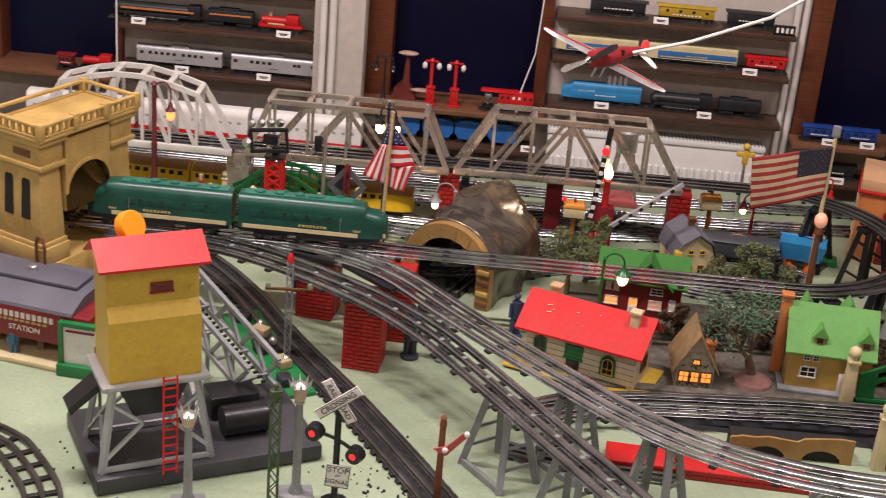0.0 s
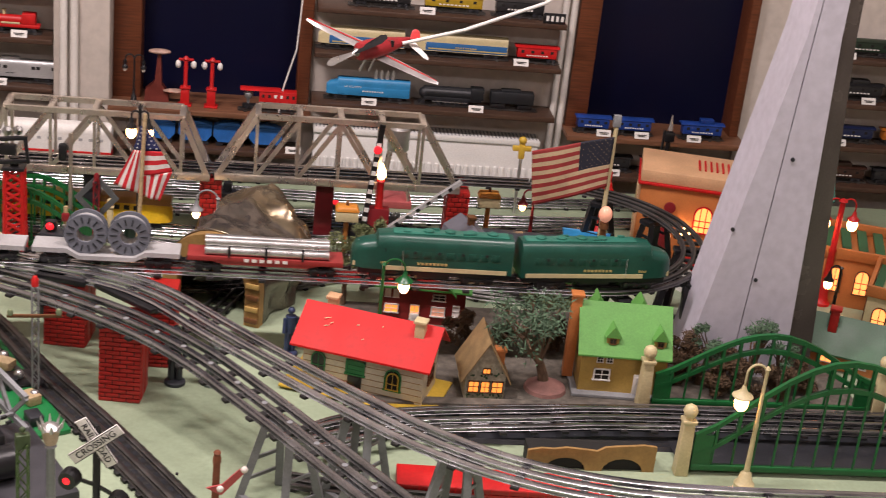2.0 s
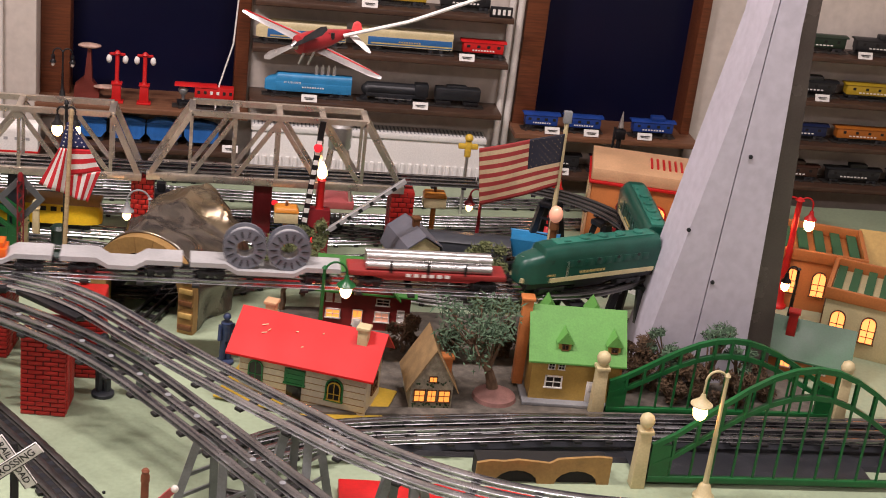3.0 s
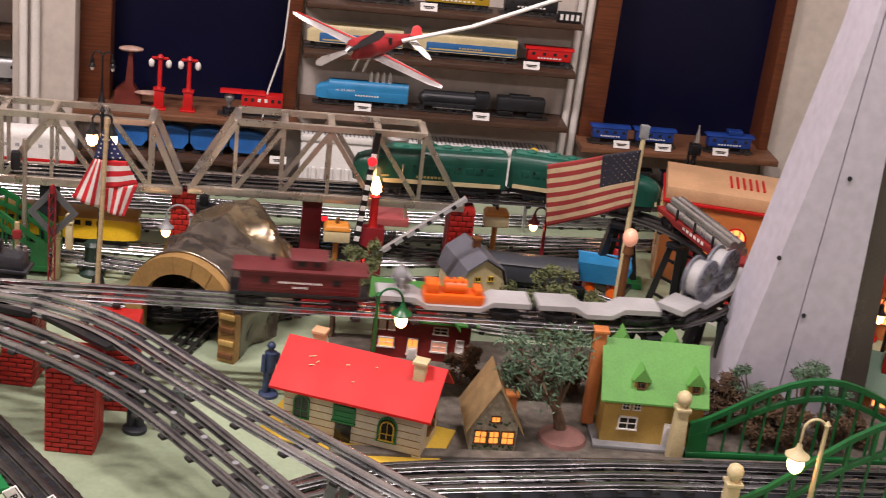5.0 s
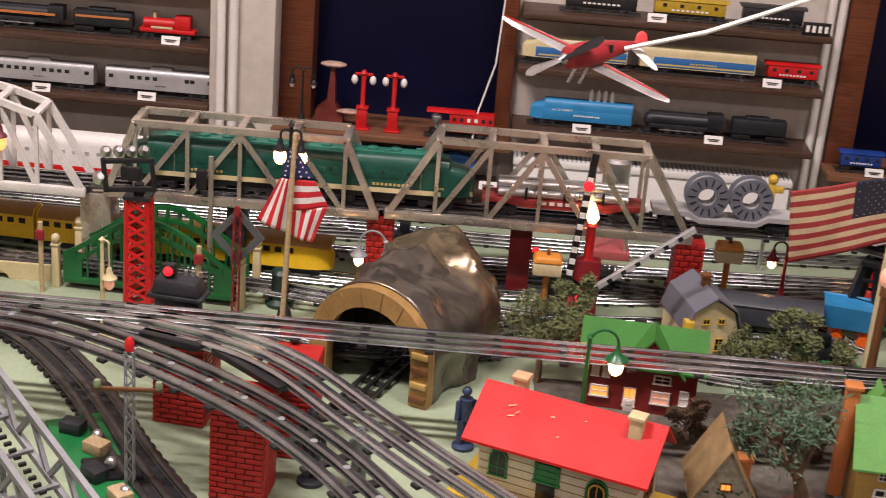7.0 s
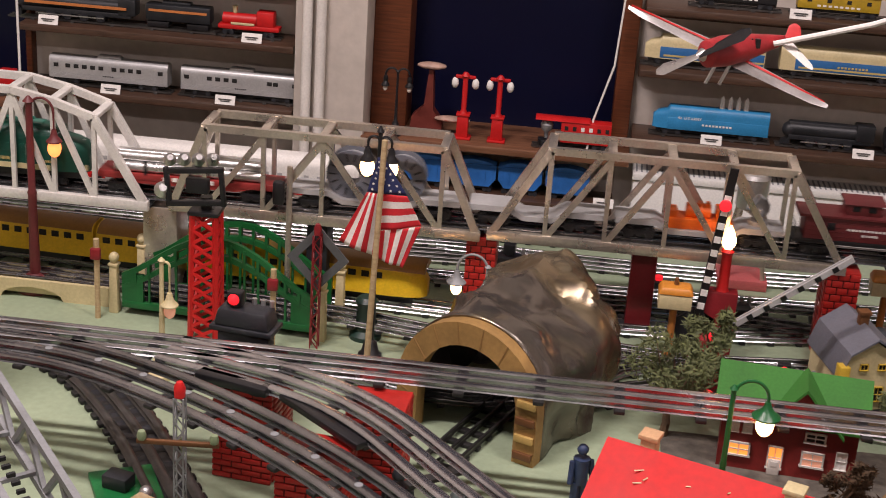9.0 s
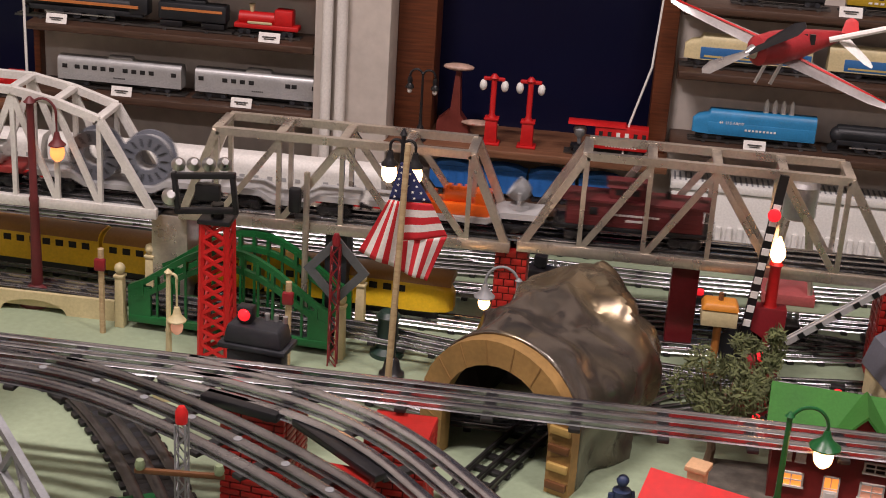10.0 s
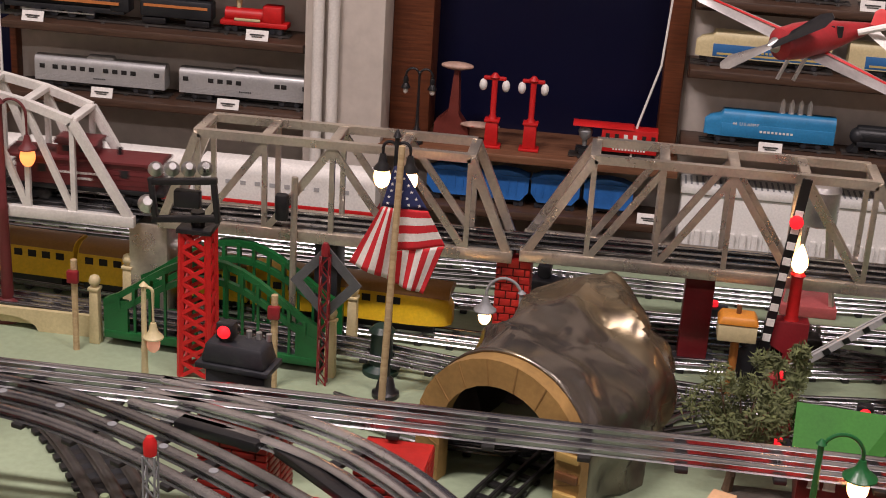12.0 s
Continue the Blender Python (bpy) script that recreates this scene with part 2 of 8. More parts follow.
def tube(bm, pts, r, n=8):
    pts = [Vector(p) for p in pts]
    rings = []
    for i, p in enumerate(pts):
        d = (pts[min(i + 1, len(pts) - 1)] - pts[max(i - 1, 0)]).normalized()
        q = d.to_track_quat("Z", "Y")
        rings.append([bm.verts.new(p + q @ Vector((r * math.cos(2 * math.pi * k / n), r * math.sin(2 * math.pi * k / n), 0))) for k in range(n)])
    for a, b in zip(rings, rings[1:]):
        for k in range(n):
            bm.faces.new((a[k], a[(k + 1) % n], b[(k + 1) % n], b[k]))
    bm.faces.new(rings[0][::-1])
    bm.faces.new(rings[-1])


def sweep(bm, pts, section):
    """An upright section (across, up) swept along a path."""
    pts = [Vector(p) for p in pts]
    rings = []
    for i, p in enumerate(pts):
        d = pts[min(i + 1, len(pts) - 1)] - pts[max(i - 1, 0)]
        side = Vector((d.y, -d.x, 0)).normalized()
        rings.append([bm.verts.new(p + side * a + Vector((0, 0, u))) for a, u in section])
    k = len(section)
    for a, b in zip(rings, rings[1:]):
        for j in range(k):
            bm.faces.new((a[j], a[(j + 1) % k], b[(j + 1) % k], b[j]))
    bm.faces.new(rings[0])
    bm.faces.new(rings[-1][::-1])


def prism(bm, poly, y0, y1, m=None):
    """A polygon in x, z pushed from y0 to y1."""
    m = m or Matrix()
    a = [bm.verts.new(m @ Vector((x, y0, z))) for x, z in poly]
    b = [bm.verts.new(m @ Vector((x, y1, z))) for x, z in poly]
    n = len(poly)
    bm.faces.new(a)
    bm.faces.new(b[::-1])
    for k in range(n):
        bm.faces.new((a[k], b[k], b[(k + 1) % n], a[(k + 1) % n]))


def finish(bm, name, material, smooth=True, angle=40):
    bmesh.ops.recalc_face_normals(bm, faces=bm.faces)
    me = bpy.data.meshes.new(name)
    bm.to_mesh(me)
    bm.free()
    for m in material if isinstance(material, (list, tuple)) else [material]:
        me.materials.append(m)
    if smooth:
        me.shade_smooth()
        me.set_sharp_from_angle(angle=radians(angle))
    return me


def part(name, bm, material, parent, label="", smooth=True):
    ob = new(name, finish(bm, name, material, smooth))
    ob.parent = parent
    if label:
        ob["label"] = label
    return ob


def piece(name, mesh, parent, m):
    ob = new(name, mesh)
    ob.parent = parent
    ob.matrix_basis = m
    return ob


def thing(name, label, category, x=0.0, y=0.0, z=0.0, rz=0.0, group="", kind=""):
    ob = new(name)
    ob.matrix_basis = pose(x, y, z, 0, 0, rz)
    return tagged(ob, label, category, group, kind)


def solid(name, bm, material, label, kind="structure", category=""):
    return tagged(new(name, finish(bm, name, material)), label, category, "", kind)


def writing(name, body, size, material, parent, m, label=""):
    cu = bpy.data.curves.new(name, "FONT")
    cu.body, cu.size, cu.extrude, cu.align_x, cu.align_y = body, size, 0.0003, "CENTER", "CENTER"
    cu.materials.append(material)
    ob = new(name, cu)
    ob.parent, ob.matrix_basis = parent, m
    if label:
        ob["label"] = label
    return ob


def spline(pts, step=0.02):
    """A smooth path through a few points."""
    pts = [Vector(p) for p in pts]
    full = [2 * pts[0] - pts[1], *pts, 2 * pts[-1] - pts[-2]]
    out = []
    for i in range(1, len(full) - 2):
        p0, p1, p2, p3 = full[i - 1 : i + 3]
        n = max(2, int((p2 - p1).length / step))
        for k in range(n):
            t = k / n
            out.append(0.5 * (2 * p1 + (p2 - p0) * t + (2 * p0 - 5 * p1 + 4 * p2 - p3) * t * t + (3 * p1 - p0 - 3 * p2 + p3) * t ** 3))
    out.append(pts[-1])
    return out


# ---- room ----
bm = bmnew()
span(bm, -2.2, 2.4, -1.7, 4.2, -0.90, -0.80)
solid("floor", bm, M_FLOOR, "dark brown floor under the train table")
bm = bmnew()
span(bm, -2.2, 2.4, -1.7, 4.2, 2.20, 2.3)
solid("ceiling", bm, M_CEIL, "plain white ceiling of the train room")
for nm, s in (("wall_south", (-2.2, 2.4, -1.8, -1.7)), ("wall_west", (-2.3, -2.2, -1.8, 4.2)), ("wall_east", (2.4, 2.5, -1.8, 4.2))):
    bm = bmnew()
    span(bm, *s, -0.8, 2.2)
    solid(nm, bm, M_PLASTER, "white plastered wall of the train room")

WALL_Y, FRONT_Y, PANE_Y, SILL_Z = 3.69, 3.60, 3.74, 0.115
# the window wall: breast below the sills, piers between the windows
bm = bmnew()
for x0, x1 in ((-2.2, -1.18), (-0.85, -0.225), (0.17, 0.785), (1.205, 2.4)):
    span(bm, x0, x1, WALL_Y, 3.95, -0.8, 2.2)
for x0, x1 in ((-1.18, -0.85), (-0.225, 0.17), (0.785, 1.205)):
    span(bm, x0, x1, WALL_Y + 0.01, 3.95, -0.8, SILL_Z - 0.012)
    span(bm, x0, x1, WALL_Y, 3.95, 1.5, 2.2)
solid("wall_north", bm, M_PLASTER, "rough white plaster wall with window openings")
# projecting white pier beside the middle window
bm = bmnew()
span(bm, -0.375, -0.255, 3.60, WALL_Y - 0.002, -0.8, 2.2, 0.004)
solid("wall_pier", bm, M_PLASTER, "white plastered pier beside the window")


def window(n, x0, x1, wl, wr):
    w = tagged(new("window_%d" % n), "night-blue window in a stained brown wooden frame", "window", "", "structure")
    for a, b in ((x0, x0 + wl), (x1 - wr, x1)):
        bm = bmnew()
        span(bm, a, b, 3.67, 3.78, SILL_Z - 0.01, 1.5, 0.003)
        part("window_frame", bm, M_FRAMEWOOD, w)
    bm = bmnew()
    span(bm, x0 + wl, x1 - wr, PANE_Y, PANE_Y + 0.012, SILL_Z - 0.01, 1.5)
    part("pane", bm, M_NIGHT, w, "dark blue night pane")
    bm = bmnew()
    span(bm, x0 - 0.005, x1 + 0.005, FRONT_Y, PANE_Y, SILL_Z - 0.014, SILL_Z - 0.001, 0.002)
    part("window_sill", bm, M_SILLWOOD, w, "brown wooden sill board")


window(1, -1.18, -0.85, 0.03, 0.012)
window(2, -0.255, 0.185, 0.062, 0.03)
window(3, 0.785, 1.205, 0.05, 0.022)


def shelf(x0, x1, z, label):
    t = thing("wall_shelf", label, "shelf", 0, 0, 0, 0, "wall shelves")
    bm = bmnew()
    span(bm, x0, x1, FRONT_Y, WALL_Y, z - 0.012, z, 0.0015)
    part("board", bm, M_SHELF, t)
    bm = bmnew()
    span(bm, x0, x1, WALL_Y - 0.02, WALL_Y, z - 0.03, z - 0.013, 0.001)
    part("batten", bm, M_SHELF, t)


LEFT_Z, RIGHT_Z = (0.142, 0.252, 0.36), (0.152, 0.268, 0.37)
for z in LEFT_Z:
    shelf(-0.845, -0.377, z, "dark walnut wall shelf holding display trains")
for z in RIGHT_Z:
    shelf(0.19, 0.745, z, "dark walnut wall shelf holding display trains")
for z in (0.03, 0.13, 0.235, 0.34):
    shelf(1.36, 2.1, z, "dark wall shelf crowded with display trains")
shelf(-0.24, 0.17, 0.025, "low brown shelf under the window sill")
shelf(0.80, 1.34, 0.02, "low brown shelf under the far window")

# ---- table ----
t = thing("train_table", "pale sage green painted train table", "table")
bm = bmnew()
span(bm, -2.0, 2.1, 1.35, 3.55, -0.03, 0.0, 0.004)
part("tabletop", bm, M_TABLE, t)
bm = bmnew()
span(bm, -1.98, 2.08, 1.38, 3.53, -0.13, -0.031)
part("apron", bm, M_SHELF, t, "brown wooden apron")
for x in (-1.9, 0.0, 2.0):
    for y in (1.5, 3.4):
        bm = bmnew()
        span(bm, x - 0.04, x + 0.04, y - 0.04, y + 0.04, -0.8, -0.131)
        part("leg", bm, M_SHELF, t)
bm = bmnew()
span(bm, 0.24, 1.12, 2.524, 2.88, 0.0005, 0.004, 0.001)
solid("village_ground", bm, M_GROUNDCOVER, "grey-brown textured ground mat of the toy village")

# ---- tracks ----
DECK = 0.15
RAILSEC = [(-0.0024, -0.007), (0.0024, -0.007), (0.0012, -0.0055), (0.0012, -0.0022), (0.0021, -0.0010), (0.0014, 0.0), (-0.0014, 0.0), (-0.0021, -0.0010), (-0.0012, -0.0022), (-0.0012, -0.0055)]
GAUGE = 0.038
bm = bmnew()
box(bm, (0, 0, -0.0095), (0.009, 0.05, 0.005), 0, 0.001)
TIE_MESH = finish(bm, "tie", M_TIE)


def offset_path(pts, d):
    out = []
    for i, p in enumerate(pts):
        q = pts[min(i + 1, len(pts) - 1)] - pts[max(i - 1, 0)]
        out.append(p + Vector((q.y, -q.x, 0)).normalized() * d)
    return out


def track(pts, label, material=None, tie_gap=0.042, ties=True, gauge=GAUGE, bold=1.0, bed=False):
    """Three-rail tinplate track along a path of rail-top points."""
    material = material or M_RAIL
    pts = [Vector(p) for p in pts]
    mid = pts[len(pts) // 2]
    base = Vector((mid.x, mid.y, mid.z - 0.012))
    t = thing("toy_track", label, "track", base.x, base.y, base.z, 0, "toy tracks")
    loc = [p - base for p in pts]
    for d in (-gauge / 2, 0, gauge / 2):
        bm = bmnew()
        sweep(bm, offset_path(loc, d), [(a * bold, u) for a, u in RAILSEC])
        part("rail", bm, material, t)
    # Added dark strip that darkens the gaps between the rails.
    if bed:
        bm = bmnew()
        sweep(bm, loc, [(-gauge * 0.62, -0.0118), (gauge * 0.62, -0.0118), (gauge * 0.60, -0.0075), (-gauge * 0.60, -0.0075)])
        part("bed", bm, M_DKGREY, t)
    if ties:
        run, nxt = 0.0, tie_gap / 2
        for a, b in zip(loc, loc[1:]):
            seg = (b - a).length
            while seg > 0 and nxt <= run + seg:
                p = a.lerp(b, (nxt - run) / seg)
                piece("tie", TIE_MESH, t, pose(*p, 0, 0, math.degrees(math.atan2(b.y - a.y, b.x - a.x))) @ Matrix.Diagonal((1.3 if bold > 2 else 1, (gauge + (0.022 if bold > 2 else 0.008)) / 0.05, 1, 1)))
                nxt += tie_gap
            run += seg
    return t


# the upper loop: front straight, right turn, back straight, left turn
LOOP_R, LOOP_X, LOOP_L = 0.25, 0.64, -1.45


def loop_point(s):
    """A place on the upper loop; s runs from the start of the right turn."""
    r = LOOP_R
    if s <= 0:
        x = LOOP_X + s
        if x >= LOOP_L:
            return Vector((x, 2.675, DECK))
        a = (LOOP_L - x) / 0.2235
        return Vector((LOOP_L - 0.2235 * math.sin(a), 2.8985 - 0.2235 * math.cos(a), DECK))
    if s < math.pi * r:
        a = s / r
        return Vector((LOOP_X + r * math.sin(a), 2.925 - r * math.cos(a), DECK))
    b = s - math.pi * r
    x = LOOP_X - b
    if x >= LOOP_L:
        return Vector((x, 3.175 - 0.0263 * b, DECK))
    a = (LOOP_L - x) / 0.2235
    return Vector((LOOP_L - 0.2235 * math.sin(a), 2.8985 + 0.2235 * math.cos(a), DECK))


def arc(s0, s1, n):
    return [loop_point(s0 + (s1 - s0) * k / n) for k in range(n + 1)]


track(arc(-1.95, -0.02, 30), "shiny three-rail tinplate track on the raised line", M_RAIL, 0.085, True, GAUGE, 2.2)
track(arc(-0.018, 0.80, 40), "dark curved tinplate track on black trestles", M_RAIL_DARK, 0.03, True, GAUGE, 1.8)
track(arc(0.802, 2.78, 30), "three-rail tinplate track over the silver bridges", M_RAIL_WORN, 0.06, True, GAUGE, 1.9)
track(arc(-2.65, -1.952, 24), "curved tinplate track at the end of the raised line", M_RAIL_DARK)
PATH_B = spline([(-0.60, 2.640, DECK), (-0.413, 2.628, DECK), (-0.262, 2.567, DECK), (-0.11, 2.468, DECK), (-0.005, 2.368, DECK), (0.090, 2.24, DECK), (0.195, 2.085, DECK), (0.30, 1.93, DECK), (0.40, 1.77, DECK), (0.5, 1.6, DECK)])
PATH_C = spline([(-0.31, 2.668, DECK), (-0.165, 2.622, DECK), (-0.07, 2.562, DECK), (0.028, 2.452, DECK), (0.118, 2.352, DECK), (0.22, 2.246, DECK), (0.32, 2.150, DECK), (0.43, 2.078, DECK), (0.56, 2.034, DECK), (0.72, 2.018, DECK), (1.1, 2.016, DECK)])
track(PATH_B, "worn curved tinplate track on grey trestles", M_RAIL_WORN, 0.06, True, 0.052, 3.0)
track(PATH_C, "shiny curved tinplate branch track", M_RAIL_SHINY, 0.085, True, 0.052, 3.0)
LOW = 0.0125
track(spline([(-0.60, 2.93, LOW), (-0.52, 2.89, LOW), (-0.452, 2.833, LOW), (-0.362, 2.719, LOW), (-0.261, 2.558, LOW), (-0.129, 2.366, LOW), (0.006, 2.153, LOW), (0.12, 1.96, LOW)]), "dark worn ground track beside the coal loader", M_RAIL_DARK, 0.022, True, 0.048, 2.4, True)
track(spline([(-0.75, 2.19, LOW), (-0.628, 2.131, LOW), (-0.583, 2.087, LOW), (-0.524, 2.0, LOW), (-0.50, 1.9, LOW)]), "curved ground track at the corner of the layout", M_RAIL_DARK, 0.04, True, 0.05, 1.6)
track(spline([(0.16, 2.33, 0.034), (0.31, 2.395, 0.034), (0.535, 2.425, 0.034), (0.714, 2.44, 0.034), (1.3, 2.45, 0.034)]), "ground track leading onto the green arch bridge", M_RAIL_WORN, 0.05, True, 0.055, 2.4)

# ---- silver truss bridges on the back line ----
def truss(x0, x1, xt0, xt1, y0, y1, z0, z1, panels, material, label, arched=False):
    t = thing("truss_bridge", label, "toy bridge", (x0 + x1) / 2, (y0 + y1) / 2, z0 - 0.02, 0, "truss bridges")
    cx, cy, cz = t.location
    w, h = 0.009, 0.010

    def top(x):
        if not arched:
            return z1
        u = (x - xt0) / (xt1 - xt0)
        return z1 + 0.03 * math.sin(math.pi * u)

    for y in (y0, y1):
        P = lambda x, z: (x - cx, y - cy, z - cz)  # noqa: E731
        bm = bmnew()
        span(bm, x0 - cx, x1 - cx, y - 0.005 - cy, y + 0.005 - cy, z0 - 0.018 - cz, z0 - 0.004 - cz, 0.001)
        part("bottom_chord", bm, material, t)
        xs = [xt0 + (xt1 - xt0) * k / panels for k in range(panels + 1)]
        bm = bmnew()
        for a, b in zip(xs, xs[1:]):
            bar(bm, P(a, top(a)), P(b, top(b)), w, h)
        part("top_chord", bm, material, t)
        for a, b in (((x0 + 0.004, z0 - 0.012), (xt0, z1)), ((x1 - 0.004, z0 - 0.012), (xt1, z1))):
            bm = bmnew()
            bar(bm, P(*a), P(*b), w, h)
            part("end_post", bm, material, t)
        for k, x in enumerate(xs):
            bm = bmnew()
            bar(bm, P(x, z0 - 0.012), P(x, top(x)), 0.006, 0.006)
            part("post", bm, material, t)
            if k < panels:
                a, b = (xs[k], xs[k + 1])
                bm = bmnew()
                if k < panels / 2:
                    bar(bm, P(a, z0 - 0.01), P(b, top(b) - 0.006), 0.005, 0.008)
                else:
                    bar(bm, P(a, top(a) - 0.006), P(b, z0 - 0.01), 0.005, 0.008)
                part("diagonal", bm, material, t)
    xs = [xt0 + (xt1 - xt0) * k / panels for k in range(panels + 1)]
    for x in xs:
        bm = bmnew()
        span(bm, x - 0.006 - cx, x + 0.006 - cx, y0 - cy, y1 - cy, top(x) - 0.002 - cz, top(x) + 0.004 - cz, 0.001)
        part("cross_strut", bm, material, t)
    bm = bmnew()
    span(bm, x0 - cx, x1 - cx, y0 + 0.006 - cy, y1 - 0.006 - cy, z0 - 0.016 - cz, z0 - 0.0128 - cz)
    part("deck", bm, M_DKGREY, t)
    return t


truss(-0.445, -0.014, -0.395, -0.070, 3.120, 3.188, DECK, 0.256, 4, M_SILVER, "silver painted toy truss bridge with girder diagonals")
truss(-0.006, 0.475, 0.072, 0.392, 3.131, 3.201, DECK, 0.266, 4, M_SILVER, "silver painted toy truss bridge over the inner tracks")
truss(-0.90, -0.470, -0.83, -0.545, 3.108, 3.176, DECK, 0.258, 5, M_WHITE_TRUSS, "white arched toy truss bridge beside the yellow gateway", True)

bm = bmnew()
box(bm, (0, 0, 0), (1, 1, 1))
UNIT = {}


def brick_mesh(key, s, material, bev=0.0006):
    if key not in UNIT:
        b = bmnew()
        box(b, (0, 0, 0), s, 0, bev)
        UNIT[key] = finish(b, "brick", material)
    return UNIT[key]


bm.free()


def brick_pier(x, y, w, d, h, rows, rz, label, across=3, deep=2):
    """A square brick-moulded pier: a dark core with courses of single bricks in front and at the sides."""
    t = thing("brick_pier", label, "bridge pier", x, y, 0, rz, "brick piers")
    bm = bmnew()
    span(bm, -w / 2 + 0.002, w / 2 - 0.002, -d / 2 + 0.002, d / 2 - 0.002, 0, h - 0.001)
    part("core", bm, M_MORTAR, t)
    ch = h / rows
    for r in range(rows):
        z = (r + 0.5) * ch
        n = across
        bw = w / n
        for k in range(n + (r % 2)):
            x0, x1 = max(-w / 2, -w / 2 + (k - 0.5 * (r % 2)) * bw), min(w / 2, -w / 2 + (k + 1 - 0.5 * (r % 2)) * bw)
            s = (x1 - x0 - 0.0016, 0.006, ch - 0.0016)
            piece("brick", brick_mesh((round(s[0], 4), round(ch, 4), "f"), s, M_BRICK), t, pose((x0 + x1) / 2, -d / 2 + 0.003, z))
        bd = d / deep
        for sx in (-1, 1):
            for k in range(deep):
                y0 = -d / 2 + k * bd
                s = (0.006, bd - 0.0022 - (0.006 if k == 0 else 0), ch - 0.0016)
                piece("brick", brick_mesh((round(s[1], 4), round(ch, 4), "s"), s, M_BRICK), t, pose(sx * (w / 2 - 0.003), y0 + bd / 2 + (0.003 if k == 0 else 0), z))
    bm = bmnew()
    span(bm, -w / 2 + 0.001, w / 2 - 0.001, -d / 2 + 0.001, d / 2 - 0.001, h - 0.0009, h + 0.001)
    part("cap", bm, M_BRICK, t)
    return t


PIER_H = DECK - 0.0165
brick_pier(-0.116, 2.508, 0.066, 0.066, PIER_H, 18, -6, "bright red brick pier carrying the curved track")
brick_pier(-0.222, 2.69, 0.07, 0.07, PIER_H, 18, -8, "bright red brick pier behind the curved track")
brick_pier(-0.072, 2.625, 0.062, 0.06, PIER_H, 18, -3, "bright red brick pier beside the toy figures")
brick_pier(0.475, 3.16, 0.045, 0.06, PIER_H, 13, 0, "dark red brick pier at the end of the silver bridge")
brick_pier(-0.012, 3.16, 0.042, 0.055, PIER_H - 0.004, 13, 0, "dark red brick pier between two silver bridges")


def plain_pier(x, y, w, d, h, material, label):
    t = thing("bridge_pier", label, "bridge pier", x, y, 0, 0, "bridge piers")
    bm = bmnew()
    box(bm, (0, 0, h / 2), (w, d, h), 0, 0.002, 0.96)
    part("shaft", bm, material, t)
    bm = bmnew()
    span(bm, -w * 0.75, w * 0.75, -d * 0.6, d * 0.6, 0, 0.012, 0.002)
    part("footing", bm, M_DKGREY, t)


plain_pier(0.212, 3.185, 0.036, 0.03, PIER_H - 0.004, M_DKRED, "plain dark red pier under the silver bridge")
plain_pier(-0.46, 3.155, 0.05, 0.06, PIER_H - 0.002, M_SILVER, "silver pier between the truss bridges")
plain_pier(-0.24, 3.16, 0.03, 0.05, PIER_H - 0.004, M_DKGREY, "dark grey pier under the silver bridge")
plain_pier(-0.88, 3.145, 0.05, 0.06, PIER_H - 0.002, M_SILVER, "silver pier at the end of the arched bridge")


def trestle(x, y, rz, material, label, h=PIER_H + 0.002, w=0.075, d=0.03):
    """A splayed bent: two legs each side, ties and a cap under the track."""
    t = thing("trestle_bent", label, "trestle", x, y, 0, rz, "trestle bents")
    for sx in (-1, 1):
        for sy in (-1, 1):
            bm = bmnew()
            bar(bm, (sx * w * 0.5, sy * d, 0), (sx * w * 0.26, sy * d * 0.35, h - 0.006), 0.011, 0.011)
            part("leg", bm, material, t)
        for k in range(1, 4):
            bm = bmnew()
            z = h * k / 4
            f = 1 - z / h
            bar(bm, (sx * (w * 0.26 + w * 0.24 * f), -d * (0.35 + 0.65 * f), z), (sx * (w * 0.26 + w * 0.24 * f), d * (0.35 + 0.65 * f), z), 0.003, 0.005)
            part("rung", bm, material, t)
    bm = bmnew()
    span(bm, -w * 0.42, w * 0.42, -0.014, 0.014, h - 0.010, h, 0.002)
    part("cap", bm, material, t)
    bm = bmnew()
    bar(bm, (-w * 0.5, -d, 0.006), (w * 0.5, -d, 0.006), 0.008, 0.009)
    part("sill", bm, material, t)


trestle(0.132, 2.195, -52, M_GREY, "grey metal trestle bent under the curved track", w=0.1, d=0.036)
trestle(0.235, 2.028, -52, M_GREY, "grey metal trestle bent under the curved track", w=0.1, d=0.036)
trestle(0.365, 2.118, -38, M_GREY, "grey metal trestle bent under the branch track")
trestle(0.24, 2.225, -44, M_GREY, "grey metal trestle bent under the branch track")
trestle(0.60, 2.028, -5, M_GREY, "grey metal trestle bent under the branch track")
for a in (15, 50, 85, 120, 150):
    p = loop_point(LOOP_R * radians(a))
    trestle(p.x, p.y, a - 90, M_BLACK, "black metal trestle bent under the curve")
for x in (-1.0, -0.75):
    plain_pier(x, 2.675, 0.02, 0.03, PIER_H, M_DKGREY, "slim dark post under the raised track")

# ---- the goods train that circles the raised loop ----
HEAD = DECK  # rail top


def wheelset(parent, x, r=0.0078, half=0.017):
    for sx in (-1, 1):
        bm = bmnew()
        lathe(bm, [(r * 0.3, 0.004), (r * 0.6, 0.0032), (r * 0.62, 0.0022), (r, 0.002), (r, 0.0), (r * 1.12, -0.0005), (r * 1.12, -0.0015), (0.002, -0.0015)], n=14, m=pose(x, sx * half, r, -90 * sx, 0, 0))
        part("wheel", bm, M_BLACK, parent)


